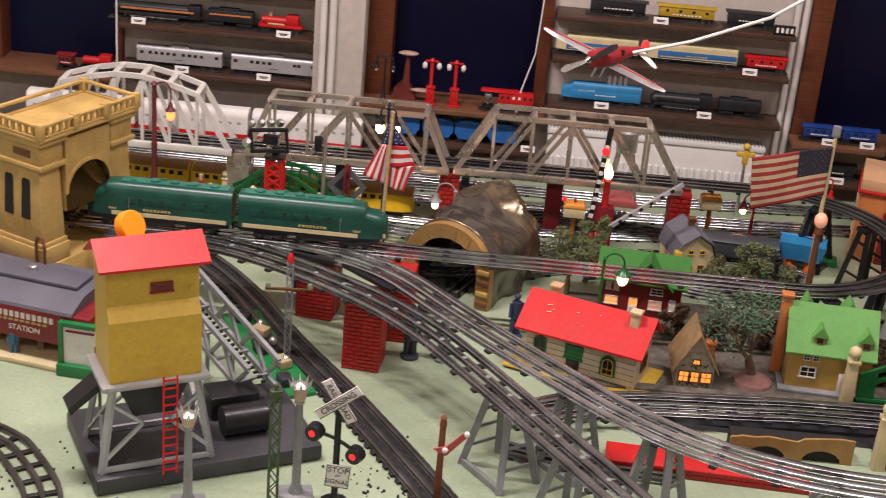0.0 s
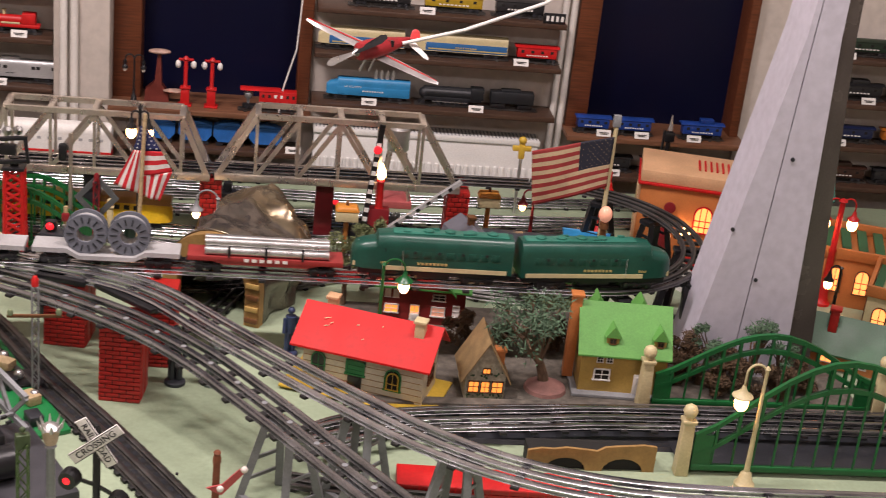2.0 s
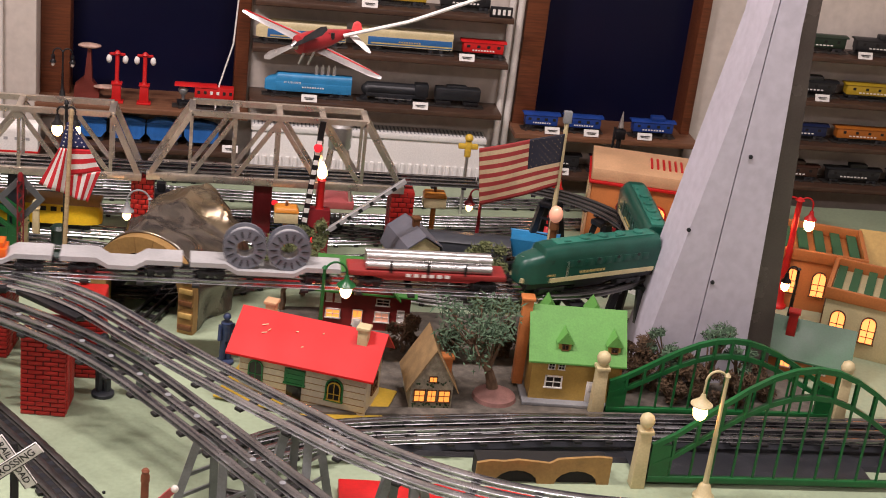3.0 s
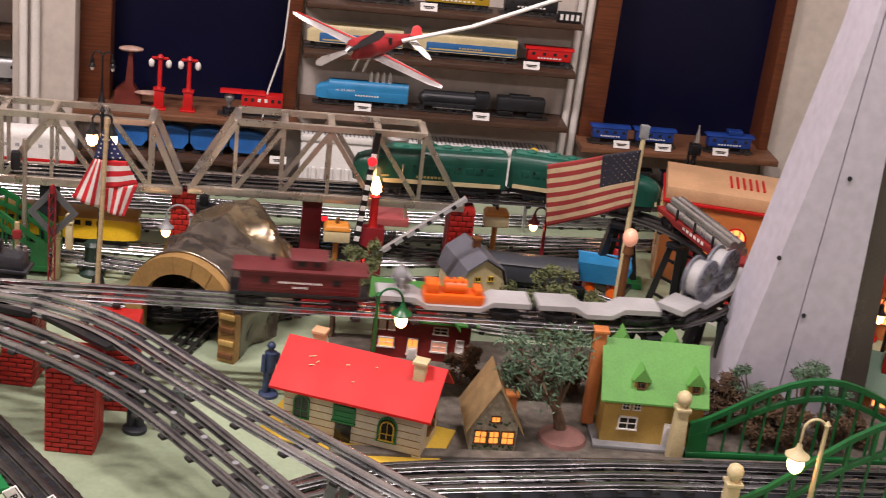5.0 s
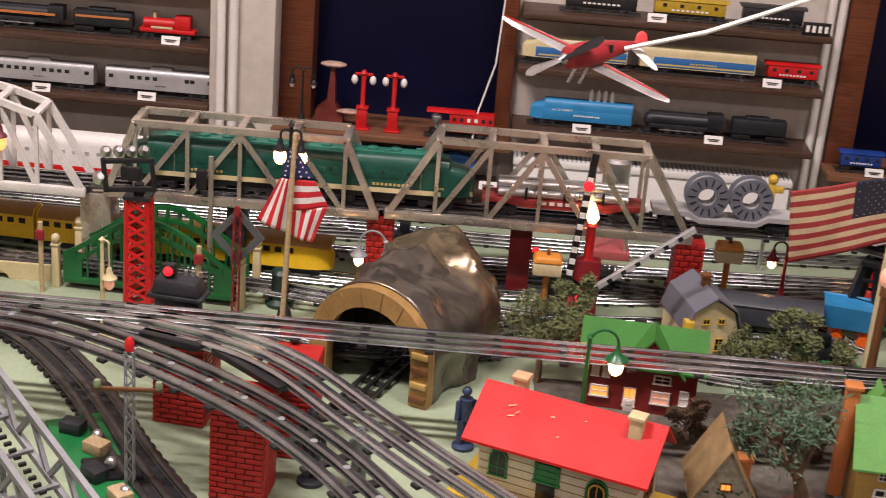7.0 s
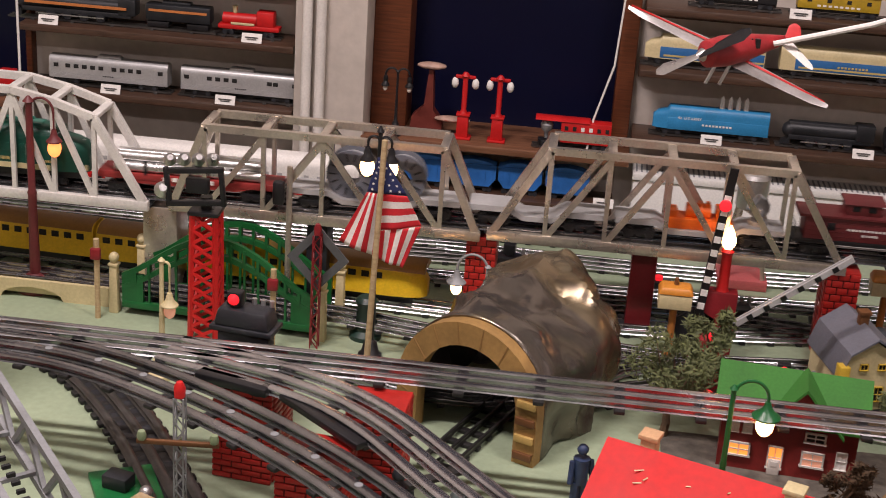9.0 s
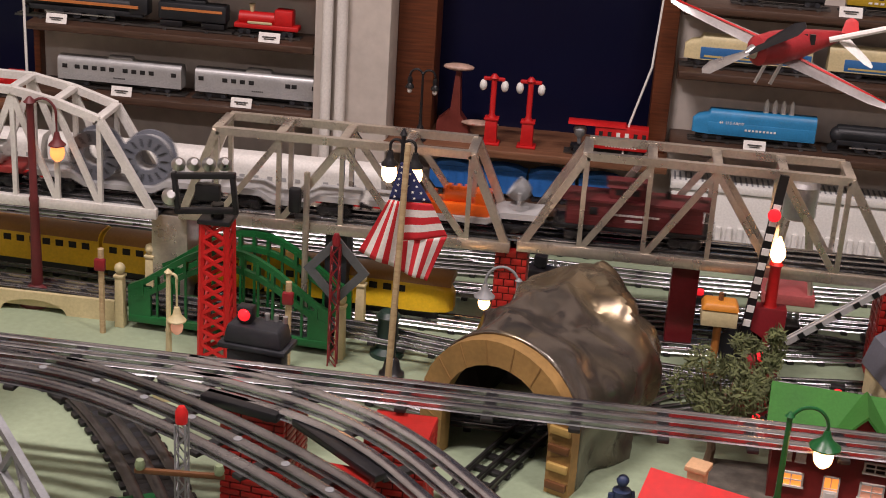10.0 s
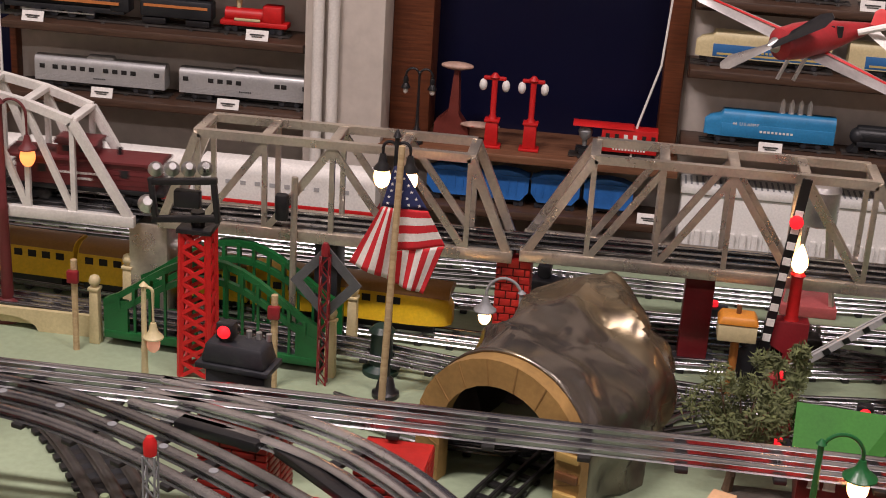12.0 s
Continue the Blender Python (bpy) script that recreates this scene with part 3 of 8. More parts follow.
def truck(parent, x, half=0.02, long=0.03):
    bm = bmnew()
    for sy in (-1, 1):
        box(bm, (x, sy * half, 0.0095), (long * 1.25, 0.004, 0.006), 0, 0.001)
        for dx in (-long / 2, long / 2):
            box(bm, (x + dx, sy * half, 0.0088), (0.009, 0.0055, 0.0095), 0, 0.001)
        box(bm, (x, sy * (half + 0.001), 0.007), (0.010, 0.004, 0.007), 0, 0.001)
    span(bm, x - 0.008, x + 0.008, -half, half, 0.008, 0.014)
    part("truck", bm, M_BLACK, parent, "black sprung truck frame")
    for dx in (-long / 2, long / 2):
        wheelset(parent, x + dx)


def coupler(parent, x, s):
    bm = bmnew()
    bar(bm, (x, 0, 0.012), (x + s * 0.012, 0, 0.012), 0.005, 0.004)
    box(bm, (x + s * 0.012, 0, 0.012), (0.006, 0.009, 0.008), 0, 0.001)
    part("coupler", bm, M_BLACK, parent)


def bars_text(parent, x, y, z, n, size, material, side=-1, total=None):
    """Unreadable lettering: plain bars of its size."""
    w = total or n * size * 0.8
    bm = bmnew()
    for k in range(n):
        box(bm, (x - w / 2 + (k + 0.5) * w / n, y, z), (w / n * 0.62, 0.0006, size))
    part("lettering", bm, material, parent, "small pale lettering bars")


def hood_loop(w, h, z0, k=5):
    """The upper outline of a rounded carbody, from one sill over the roof to the other."""
    out = [(-w / 2, z0)]
    for a in range(k + 1):
        u = math.pi / 2 * a / k
        out.append((-w / 2 + w * 0.30 * (1 - math.cos(u)), h - (h - z0) * 0.33 * (1 - math.sin(u))))
    return out + [(-y, z) for y, z in out[::-1]]


def loco(label, L=0.27, W=0.049, H=0.083):
    t = thing("diesel_locomotive", label, "toy locomotive", 0, 0, 0, 0, "goods train")
    z0, half = 0.022, L / 2
    # body: section lofted along x, with a rounded sloping nose at +x
    stations = [(-half, 1.0, 1.0), (-half + 0.002, 1.0, 1.0), (half - 0.062, 1.0, 1.0), (half - 0.060, 1.0, 1.0), (half - 0.043, 0.98, 0.97), (half - 0.040, 0.96, 0.80), (half - 0.022, 0.90, 0.74), (half - 0.008, 0.74, 0.66), (half - 0.001, 0.46, 0.50)]
    for name, lo, hi, material, lab in (("body", 0, 99, M_GREEN_LOCO, ""),):
        bm = bmnew()
        rings = []
        for x, kw, kh in stations:
            sec = hood_loop(W * kw, z0 + (H - z0) * kh, z0)
            rings.append([bm.verts.new((x, y, z)) for y, z in sec])
        n = len(rings[0])
        for a, b in zip(rings, rings[1:]):
            for j in range(n - 1):
                bm.faces.new((a[j], a[j + 1], b[j + 1], b[j]))
            bm.faces.new((a[n - 1], a[0], b[0], b[n - 1]))
        bm.faces.new(rings[0][::-1])
        bm.faces.new(rings[-1])
        part(name, bm, material, t, lab)
    bm = bmnew()
    box(bm, (-0.03, 0, H + 0.0004), (L - 0.075, W * 0.48, 0.003), 0, 0.001)
    part("roof_walk", bm, M_GREEN_ROOF, t, "scuffed green roof, coloured lighter for light from above")
    for k in range(4):
        bm = bmnew()
        lathe(bm, [(0.009, 0), (0.009, 0.003), (0.007, 0.004)], (-half + 0.035 + 0.036 * k, 0, H + 0.0015), 14)
        part("roof_fan", bm, M_GREEN_ROOF, t)
    for k in range(3):
        bm = bmnew()
        box(bm, (half - 0.09 - 0.05 * k, 0.008 * (-1) ** k, H + 0.003), (0.012, 0.004, 0.004), 0, 0.0008)
        part("roof_vent", bm, M_GREEN_ROOF, t)
    for sy in (-1, 1):
        bm = bmnew()
        box(bm, (-0.022, sy * (W / 2 + 0.0003), z0 + 0.0045), (L - 0.062, 0.0012, 0.0075))
        part("side_stripe", bm, M_CREAM, t, "cream stripe along the sill")
        for k in range(9):
            bm = bmnew()
            box(bm, (-half + 0.03 + k * 0.019, sy * (W / 2 + 0.0002), z0 + 0.030), (0.013, 0.0012, 0.012), 0, 0.0003)
            part("side_panel", bm, M_GREEN_LOCO, t)
        for k in range(4):
            bm = bmnew()
            rod(bm, (-half + 0.045 + 0.04 * k, sy * (W / 2 - 0.001), z0 + 0.034), (-half + 0.045 + 0.04 * k, sy * (W / 2 + 0.0016), z0 + 0.034), 0.0027, n=12)
            part("porthole", bm, M_BLACK, t)
        bars_text(t, 0.0, sy * (W / 2 + 0.0006), z0 + 0.0142, 8, 0.0042, M_GOLD, total=0.052)
        bars_text(t, half - 0.055, sy * (W / 2 + 0.0006), z0 + 0.0135, 4, 0.0035, M_GOLD, total=0.014)
        bm = bmnew()
        box(bm, (half - 0.060, sy * (W / 2 - 0.0016), z0 + 0.036), (0.011, 0.003, 0.008), 0, 0.0006)
        part("cab_window", bm, M_BLACK, t)
        bm = bmnew()
        box(bm, (half - 0.0415, sy * 0.010, z0 + 0.045), (0.004, 0.013, 0.007), 0, 0.0006, ry=-30)
        part("windscreen", bm, M_BLACK, t)
        bm = bmnew()
        rod(bm, (half - 0.085, sy * (W / 2 + 0.0012), z0 + 0.004), (half - 0.085, sy * (W / 2 + 0.0012), z0 + 0.036), 0.0006, n=6)
        part("grab_rail", bm, M_STEEL, t)
    bm = bmnew()
    lathe(bm, [(0.006, -0.004), (0.006, 0.002), (0.004, 0.003)], n=14, m=pose(half - 0.012, 0, z0 + 0.036, 0, 75, 0))
    part("headlight", bm, M_STEEL, t, "bright round headlight")
    bm = bmnew()
    prism(bm, [(half - 0.052, z0 + 0.0025), (half - 0.003, z0 + 0.0025), (half - 0.004, z0 + 0.010), (half - 0.020, z0 + 0.010)], -W * 0.36, W * 0.36)
    part("nose_band", bm, M_CREAM, t, "cream band round the nose")
    bm = bmnew()
    span(bm, -half + 0.004, half - 0.012, -W / 2 + 0.004, W / 2 - 0.004, 0.013, z0 + 0.001)
    part("frame", bm, M_BLACK, t)
    bm = bmnew()
    box(bm, (-0.002, 0, 0.011), (0.058, W - 0.012, 0.012), 0, 0.003)
    part("fuel_tank", bm, M_BLACK, t)
    for x in (-half + 0.056, half - 0.06):
        truck(t, x, 0.0205, 0.040)
    coupler(t, -half, -1)
    return t


def flat_deck(t, L, material, depressed=False, W=0.046):
    z = 0.021
    bm = bmnew()
    if depressed:
        e = 0.055
        prism(bm, [(-L / 2, z), (-L / 2 + e, z), (-L / 2 + e + 0.018, z - 0.010), (L / 2 - e - 0.018, z - 0.010), (L / 2 - e, z), (L / 2, z), (L / 2, z + 0.008), (L / 2 - e, z + 0.008), (L / 2 - e - 0.018, z - 0.003), (-L / 2 + e + 0.018, z - 0.003), (-L / 2 + e, z + 0.008), (-L / 2, z + 0.008)], -W / 2, W / 2)
    else:
        span(bm, -L / 2, L / 2, -W / 2, W / 2, z - 0.001, z + 0.008, 0.001)
        for sy in (-1, 1):
            prism(bm, [(-L / 2 + 0.04, z - 0.001), (-L / 2 + 0.06, z - 0.006), (L / 2 - 0.06, z - 0.006), (L / 2 - 0.04, z - 0.001)], sy * (W / 2 - 0.004), sy * (W / 2 - 0.001))
    part("deck", bm, material, t)
    for x in (-L / 2 + 0.034, L / 2 - 0.034):
        truck(t, x, 0.0195, 0.028)
    coupler(t, L / 2, 1)
    coupler(t, -L / 2, -1)
    return z + 0.008


def pipe_car(L=0.255):
    t = thing("pipe_flatcar", "red toy flatcar loaded with silver pipes", "toy wagon", 0, 0, 0, 0, "goods train")
    z = flat_deck(t, L, mat("flatcar_red", (0.30, 0.03, 0.028), 0.45, 0, 0.15, 30))
    for k, (y, dz) in enumerate(((-0.014, 0), (0, 0), (0.014, 0), (-0.007, 0.0122), (0.007, 0.0122))):
        bm = bmnew()
        rod(bm, (-L / 2 + 0.028, y, z + 0.0075 + dz), (L / 2 - 0.024, y, z + 0.0075 + dz), 0.0071, n=16)
        part("pipe", bm, M_STEEL, t, "silver pipe")
    for x in (-0.06, 0.0, 0.06):
        for sy in (-1, 1):
            bm = bmnew()
            box(bm, (x, sy * 0.0225, z + 0.009), (0.004, 0.0025, 0.02))
            part("stake", bm, M_BLACK, t)
    for sy in (-1, 1):
        bars_text(t, 0.0, sy * 0.0233, z - 0.0045, 6, 0.0055, M_PAPER, total=0.075)
    return t


M_REEL = mat("slate_grey_plastic", (0.15, 0.16, 0.19), 0.45, 0, 0.15, 40)


def reel(t, x, z, r=0.034):
    bm = bmnew()
    for y0, y1 in ((-0.014, -0.010), (0.010, 0.014)):
        m = pose(x, 0, z + r, 90, 0, 0)
        n, ri = 28, r * 0.42
        rings = [[bm.verts.new(m @ Vector((rr * math.cos(2 * math.pi * k / n), rr * math.sin(2 * math.pi * k / n), yy))) for k in range(n)] for rr, yy in ((r, y0), (r, y1), (ri, y1), (ri, y0))]
        for a, b in zip(rings, rings[1:] + rings[:1]):
            for k in range(n):
                bm.faces.new((a[k], a[(k + 1) % n], b[(k + 1) % n], b[k]))
    part("flange", bm, M_REEL, t, "grey plastic reel flange")
    for s in (-1, 1):
        bm = bmnew()
        for k in range(14):
            a = 2 * math.pi * k / 14
            box(bm, (x + r * 0.72 * math.cos(a), s * 0.0143, z + r + r * 0.72 * math.sin(a)), (0.011, 0.0012, 0.0022), ry=-math.degrees(a))
        part("flange_ribs", bm, M_DKGREY, t)
    bm = bmnew()
    m = pose(x, 0, z + r, 90, 0, 0)
    n = 28
    rings = [[bm.verts.new(m @ Vector((rr * math.cos(2 * math.pi * k / n), rr * math.sin(2 * math.pi * k / n), yy))) for k in range(n)] for rr, yy in ((r * 0.84, -0.0098), (r * 0.84, 0.0098), (r * 0.43, 0.0098), (r * 0.43, -0.0098))]
    for a, b in zip(rings, rings[1:] + rings[:1]):
        for k in range(n):
            bm.faces.new((a[k], a[(k + 1) % n], b[(k + 1) % n], b[k]))
    part("cable", bm, M_LTGREY, t, "wound grey cable")


def reel_car(L=0.235):
    t = thing("cable_reel_car", "grey depressed flatcar with two cable reels", "toy wagon", 0, 0, 0, 0, "goods train")
    z = flat_deck(t, L, M_LTGREY, True)
    reel(t, -0.034, z - 0.0112)
    reel(t, 0.035, z - 0.0112)
    return t


def empty_car(L=0.185):
    t = thing("depressed_flatcar", "empty grey depressed-centre toy flatcar", "toy wagon", 0, 0, 0, 0, "goods train")
    flat_deck(t, L, M_LTGREY, True)
    return t


def search_car(L=0.225):
    t = thing("searchlight_car", "grey flatcar with orange generator and searchlight", "toy wagon", 0, 0, 0, 0, "goods train")
    z = flat_deck(t, L, M_LTGREY, True)
    bm = bmnew()
    span(bm, -0.045, 0.045, -0.017, 0.017, z - 0.0112, z + 0.004, 0.0015)
    box(bm, (-0.032, 0, z + 0.011), (0.020, 0.028, 0.016), 0, 0.001)
    rod(bm, (-0.015, 0, z + 0.011), (0.018, 0, z + 0.011), 0.011, n=16)
    for k in range(3):
        box(bm, (-0.011 + 0.011 * k, 0, z + 0.021), (0.006, 0.014, 0.006), 0, 0.001)
    box(bm, (0.035, 0, z + 0.008), (0.012, 0.026, 0.010), 0, 0.001)
    part("generator", bm, M_ORANGE, t, "bright orange generator")
    bm = bmnew()
    x = -L / 2 + 0.034
    rod(bm, (x, 0, z), (x, 0, z + 0.006), 0.013, n=18)
    for s in (-1, 1):
        bar(bm, (x, s * 0.0165, z + 0.004), (x, s * 0.0165, z + 0.026), 0.003, 0.006)
    part("yoke", bm, M_LTGREY, t)
    bm = bmnew()
    lathe(bm, [(0.006, -0.013), (0.012, -0.009), (0.0152, 0.0), (0.0152, 0.010), (0.0135, 0.010), (0.012, 0.006)], n=20, m=pose(x, 0, z + 0.024, 0, 55, 0))
    part("searchlight", bm, M_GREY, t, "round grey searchlight")
    return t


def caboose(L=0.2, W=0.047):
    t = thing("caboose", "tuscan red toy caboose with a cupola", "toy wagon", 0, 0, 0, 0, "goods train")
    z = 0.019
    bm = bmnew()
    span(bm, -L / 2, L / 2, -W / 2, W / 2, z - 0.002, z + 0.004, 0.001)
    part("frame", bm, M_BLACK, t)
    bm = bmnew()
    b = L / 2 - 0.014
    span(bm, -b, b, -W / 2 + 0.001, W / 2 - 0.001, z + 0.004, z + 0.036, 0.001)
    part("body", bm, M_MAROON, t)
    bm = bmnew()
    prism(bm, [(-W / 2 - 0.002, 0.0), (W / 2 + 0.002, 0.0), (W / 2 + 0.002, 0.003), (W * 0.25, 0.0075), (-W * 0.25, 0.0075), (-W / 2 - 0.002, 0.003)], -L / 2 + 0.004, L / 2 - 0.004, pose(0, 0, z + 0.036, 0, 0, 90))
    part("roof", bm, M_MAROON, t)
    bm = bmnew()
    span(bm, -0.012, 0.034, -W * 0.42, W * 0.42, z + 0.040, z + 0.056, 0.001)
    part("cupola", bm, M_MAROON, t)
    bm = bmnew()
    prism(bm, [(-W * 0.47, 0), (W * 0.47, 0), (W * 0.3, 0.004), (-W * 0.3, 0.004)], -0.027, 0.027, pose(0.011, 0, z + 0.056, 0, 0, 90))
    part("cupola_roof", bm, M_MAROON, t)
    for sy in (-1, 1):
        for x in (0.001, 0.022):
            bm = bmnew()
            box(bm, (x, sy * (W * 0.42), z + 0.050), (0.010, 0.0012, 0.007))
            part("window", bm, M_BLACK, t)
        for x in (-0.05, 0.052):
            bm = bmnew()
            box(bm, (x, sy * (W / 2 - 0.0008), z + 0.024), (0.011, 0.0012, 0.010), 0, 0.0003)
            part("window", bm, M_BLACK, t)
        bars_text(t, 0, sy * (W / 2 - 0.0005), z + 0.021, 12, 0.0028, M_PAPER, total=0.062)
        bars_text(t, 0, sy * (W / 2 - 0.0005), z + 0.014, 5, 0.003, M_PAPER, total=0.022)
        for k in range(1, 5):
            bm = bmnew()
            box(bm, (0, sy * (W / 2 - 0.0009), z + 0.004 + 0.0063 * k), (2 * b, 0.0008, 0.0006))
            part("siding_batten", bm, M_MAROON, t)
    for sx in (-1, 1):
        bm = bmnew()
        for sy in (-1, 1):
            rod(bm, (sx * (L / 2 - 0.002), sy * 0.02, z), (sx * (L / 2 - 0.002), sy * 0.02, z + 0.022), 0.0009, n=6)
        rod(bm, (sx * (L / 2 - 0.002), -0.02, z + 0.022), (sx * (L / 2 - 0.002), 0.02, z + 0.022), 0.0009, n=6)
        rod(bm, (sx * (L / 2 - 0.002), -0.02, z + 0.013), (sx * (L / 2 - 0.002), 0.02, z + 0.013), 0.0009, n=6)
        part("railing", bm, M_BLACK, t)
    bm = bmnew()
    rod(bm, (-0.04, 0.006, z + 0.04), (-0.04, 0.006, z + 0.052), 0.003, n=10)
    part("smoke_jack", bm, M_BLACK, t)
    for x in (-L / 2 + 0.034, L / 2 - 0.034):
        truck(t, x, 0.0195, 0.026)
    coupler(t, L / 2, 1)
    return t


LEAD = loco("green and cream toy diesel locomotive leading a goods train")
REAR = loco("green and cream toy diesel locomotive coupled back to back")
TRAIN = [(LEAD, 0.27, 0), (REAR, 0.27, 180), (pipe_car(), 0.255, 0), (reel_car(), 0.235, 0), (empty_car(), 0.185, 0), (search_car(), 0.225, 0), (caboose(), 0.2, 0)]
HEADWAY = [(0.0, -0.74), (0.75, -0.40), (1.5, -0.065), (2.5, 0.342), (4.5, 0.975), (5.0, 1.15), (5.5, 1.335), (6.0, 1.535), (6.5, 1.70), (7.5, 2.00), (10.0, 2.90), (10.5, 3.075), (12.0, 3.575)]


def head_at(t):
    """The place of the train's nose on the loop, smooth in time."""
    k = max(i for i, (a, _) in enumerate(HEADWAY) if a <= t + 1e-9)
    k = min(k, len(HEADWAY) - 2)

    def slope(i):
        i0, i1 = max(0, i - 1), min(len(HEADWAY) - 1, i + 1)
        return (HEADWAY[i1][1] - HEADWAY[i0][1]) / (HEADWAY[i1][0] - HEADWAY[i0][0])

    (t0, s0), (t1, s1) = HEADWAY[k], HEADWAY[k + 1]
    h = t1 - t0
    u = (t - t0) / h
    return s0 * (1 + 2 * u) * (1 - u) ** 2 + h * slope(k) * u * (1 - u) ** 2 + s1 * u * u * (3 - 2 * u) + h * slope(k + 1) * u * u * (u - 1)


def motions():
    ahead = 0.0
    for car, length, flip in TRAIN:
        rows = []
        for i in range(121):
            t = i / 10
            mid = head_at(t) - ahead - length / 2
            a, b = loop_point(mid - length * 0.32), loop_point(mid + length * 0.32)
            d = b - a
            c = (a + b) / 2
            rows.append((t, pose(c.x, c.y, DECK, 0, 0, math.degrees(math.atan2(d.y, d.x)) + flip)))
        walk(car, rows)
        ahead += length + 0.012

# ---- toy houses ----
def gable_house(name, label, cat, x, y, rz, w, d, wall_h, ridge_h, wall_m, roof_m, over=0.012, z=0.0):
    """Walls with gables at the x ends and a pitched roof of two slabs; returns the thing, front is -y."""
    t = thing(name, label, cat, x, y, z, rz)
    bm = bmnew()
    prism(bm, [(-d / 2, 0), (d / 2, 0), (d / 2, wall_h), (0, ridge_h - 0.003), (-d / 2, wall_h)], -w / 2, w / 2, pose(0, 0, 0, 0, 0, 90))
    part("wall", bm, wall_m, t)
    k = (ridge_h - wall_h) / (d / 2)
    for s in (-1, 1):
        bm = bmnew()
        e = d / 2 + over
        prism(bm, [(0, ridge_h), (s * e, wall_h - k * over), (s * e, wall_h - k * over + 0.003), (0, ridge_h + 0.0035)], -w / 2 - over, w / 2 + over, pose(0, 0, 0, 0, 0, 90))
        part("roof", bm, roof_m, t)
    return t


def chimney(t, x, y, z0, z1, s, material):
    bm = bmnew()
    span(bm, x - s / 2, x + s / 2, y - s / 2, y + s / 2, z0, z1, 0.001)
    span(bm, x - s * 0.65, x + s * 0.65, y - s * 0.65, y + s * 0.65, z1 - 0.003, z1 + 0.002, 0.0006)
    part("chimney", bm, material, t)


def win(t, x, y, z, w, h, frame_m, pane_m, rz=0, nx=2, nz=2, arch=False, name="window"):
    """A window on a wall face: pane, frame and glazing bars; its outward side is -y before the turn."""
    o = new(name)
    o.parent = t
    o.matrix_basis = pose(x, y, z, 0, 0, rz)
    top = [(w / 2 * math.cos(a), h / 2 + w / 2 * math.sin(a)) for a in [math.pi * k / 8 for k in range(9)]] if arch else [(w / 2, h / 2), (-w / 2, h / 2)]
    bm = bmnew()
    prism(bm, [(-w / 2, -h / 2), (w / 2, -h / 2), *top], -0.0008, 0.001)
    part("pane", bm, pane_m, o)
    bm = bmnew()
    f = max(0.0011, w * 0.09)
    for s in (-1, 1):
        box(bm, (s * w / 2, -0.001, 0), (f, 0.0026, h + f))
    box(bm, (0, -0.0012, -h / 2), (w + 2 * f, 0.003, f))
    if arch:
        pts = [(p[0], -0.001, p[1]) for p in top]
        for a, b in zip(pts, pts[1:]):
            bar(bm, a, b, 0.0026, f)
    else:
        box(bm, (0, -0.001, h / 2), (w + f, 0.0026, f))
    for k in range(1, nx):
        box(bm, (-w / 2 + w * k / nx, -0.0008, w * 0.2 if arch else 0), (f * 0.55, 0.002, h + (w * 0.4 if arch else 0)))
    for k in range(1, nz):
        box(bm, (0, -0.0008, -h / 2 + h * k / nz), (w, 0.002, f * 0.55))
    part("frame", bm, frame_m, o)
    return o


def door(t, x, y, z0, w, h, material, rz=0):
    bm = bmnew()
    box(bm, (0, 0, h / 2), (w, 0.003, h), 0, 0.0006)
    box(bm, (0, -0.0012, h * 0.72), (w * 0.6, 0.002, h * 0.3))
    o = part("door", bm, material, t)
    o.matrix_basis = pose(x, y, z0, 0, 0, rz)


# red-roofed bungalow
t = thing("toy_bungalow", "cream tin bungalow with a scratched red roof", "toy house", 0.275, 2.565, 0, -21)
M_CREAMWALL = mat("cream_litho_tin", (0.66, 0.60, 0.46), 0.45, 0, 0.12, 35, worn=(0.45, 0.33, 0.18))
M_REDROOF = mat("scratched_red_roof", (0.60, 0.010, 0.009), 0.52, 0, 0.10, 15, 0.05, 120, spec=0.3)
bm = bmnew()
prism(bm, [(-0.042, 0.004), (0.042, 0.004), (0.042, 0.078), (-0.006, 0.122), (-0.042, 0.078)], -0.102, 0.102, pose(0, 0, 0, 0, 0, 90))
for v in bm.verts:
    v.co.y *= -1
    v.co.x *= -1
part("wall", bm, M_CREAMWALL, t)
bm = bmnew()
for ya, za, yb, zb in ((-0.068, 0.079, 0.004, 0.127), (0.004, 0.127, 0.056, 0.082)):
    prism(bm, [(ya, za), (yb, zb), (yb, zb + 0.0035), (ya, za + 0.0035)], -0.117, 0.117, Matrix(((0, 1, 0, 0), (1, 0, 0, 0), (0, 0, 1, 0), (0, 0, 0, 1))))
part("roof", bm, M_REDROOF, t, "bright red roof with pale scratches")
for sx, sy, ang, ln in ((-0.07, -0.018, 40, 0.016), (-0.068, -0.03, 35, 0.012), (-0.062, -0.024, 70, 0.012), (-0.02, -0.02, 30, 0.005), (0.02, -0.015, 60, 0.004), (-0.005, -0.04, 50, 0.004)):
    bm = bmnew()
    zz = 0.0826 + (sy + 0.068) / 0.072 * 0.048 + 0.0006
    box(bm, (sx, sy, zz), (ln, 0.0012, 0.0007), ang, rx=33.7)
    part("scratch", bm, M_CREAM, t, "pale scratch in the paint")
chimney(t, -0.074, 0.012, 0.10, 0.142, 0.016, M_PEACH)
chimney(t, 0.082, -0.012, 0.10, 0.142, 0.016, M_CREAM)
M_GLASSD = mat("dark_glass", (0.02, 0.018, 0.015), 0.15, 0, 0.1, 20)
win(t, 0.052, -0.0428, 0.036, 0.026, 0.024, M_GREEN, M_GLASSD, 0, 2, 3, True)
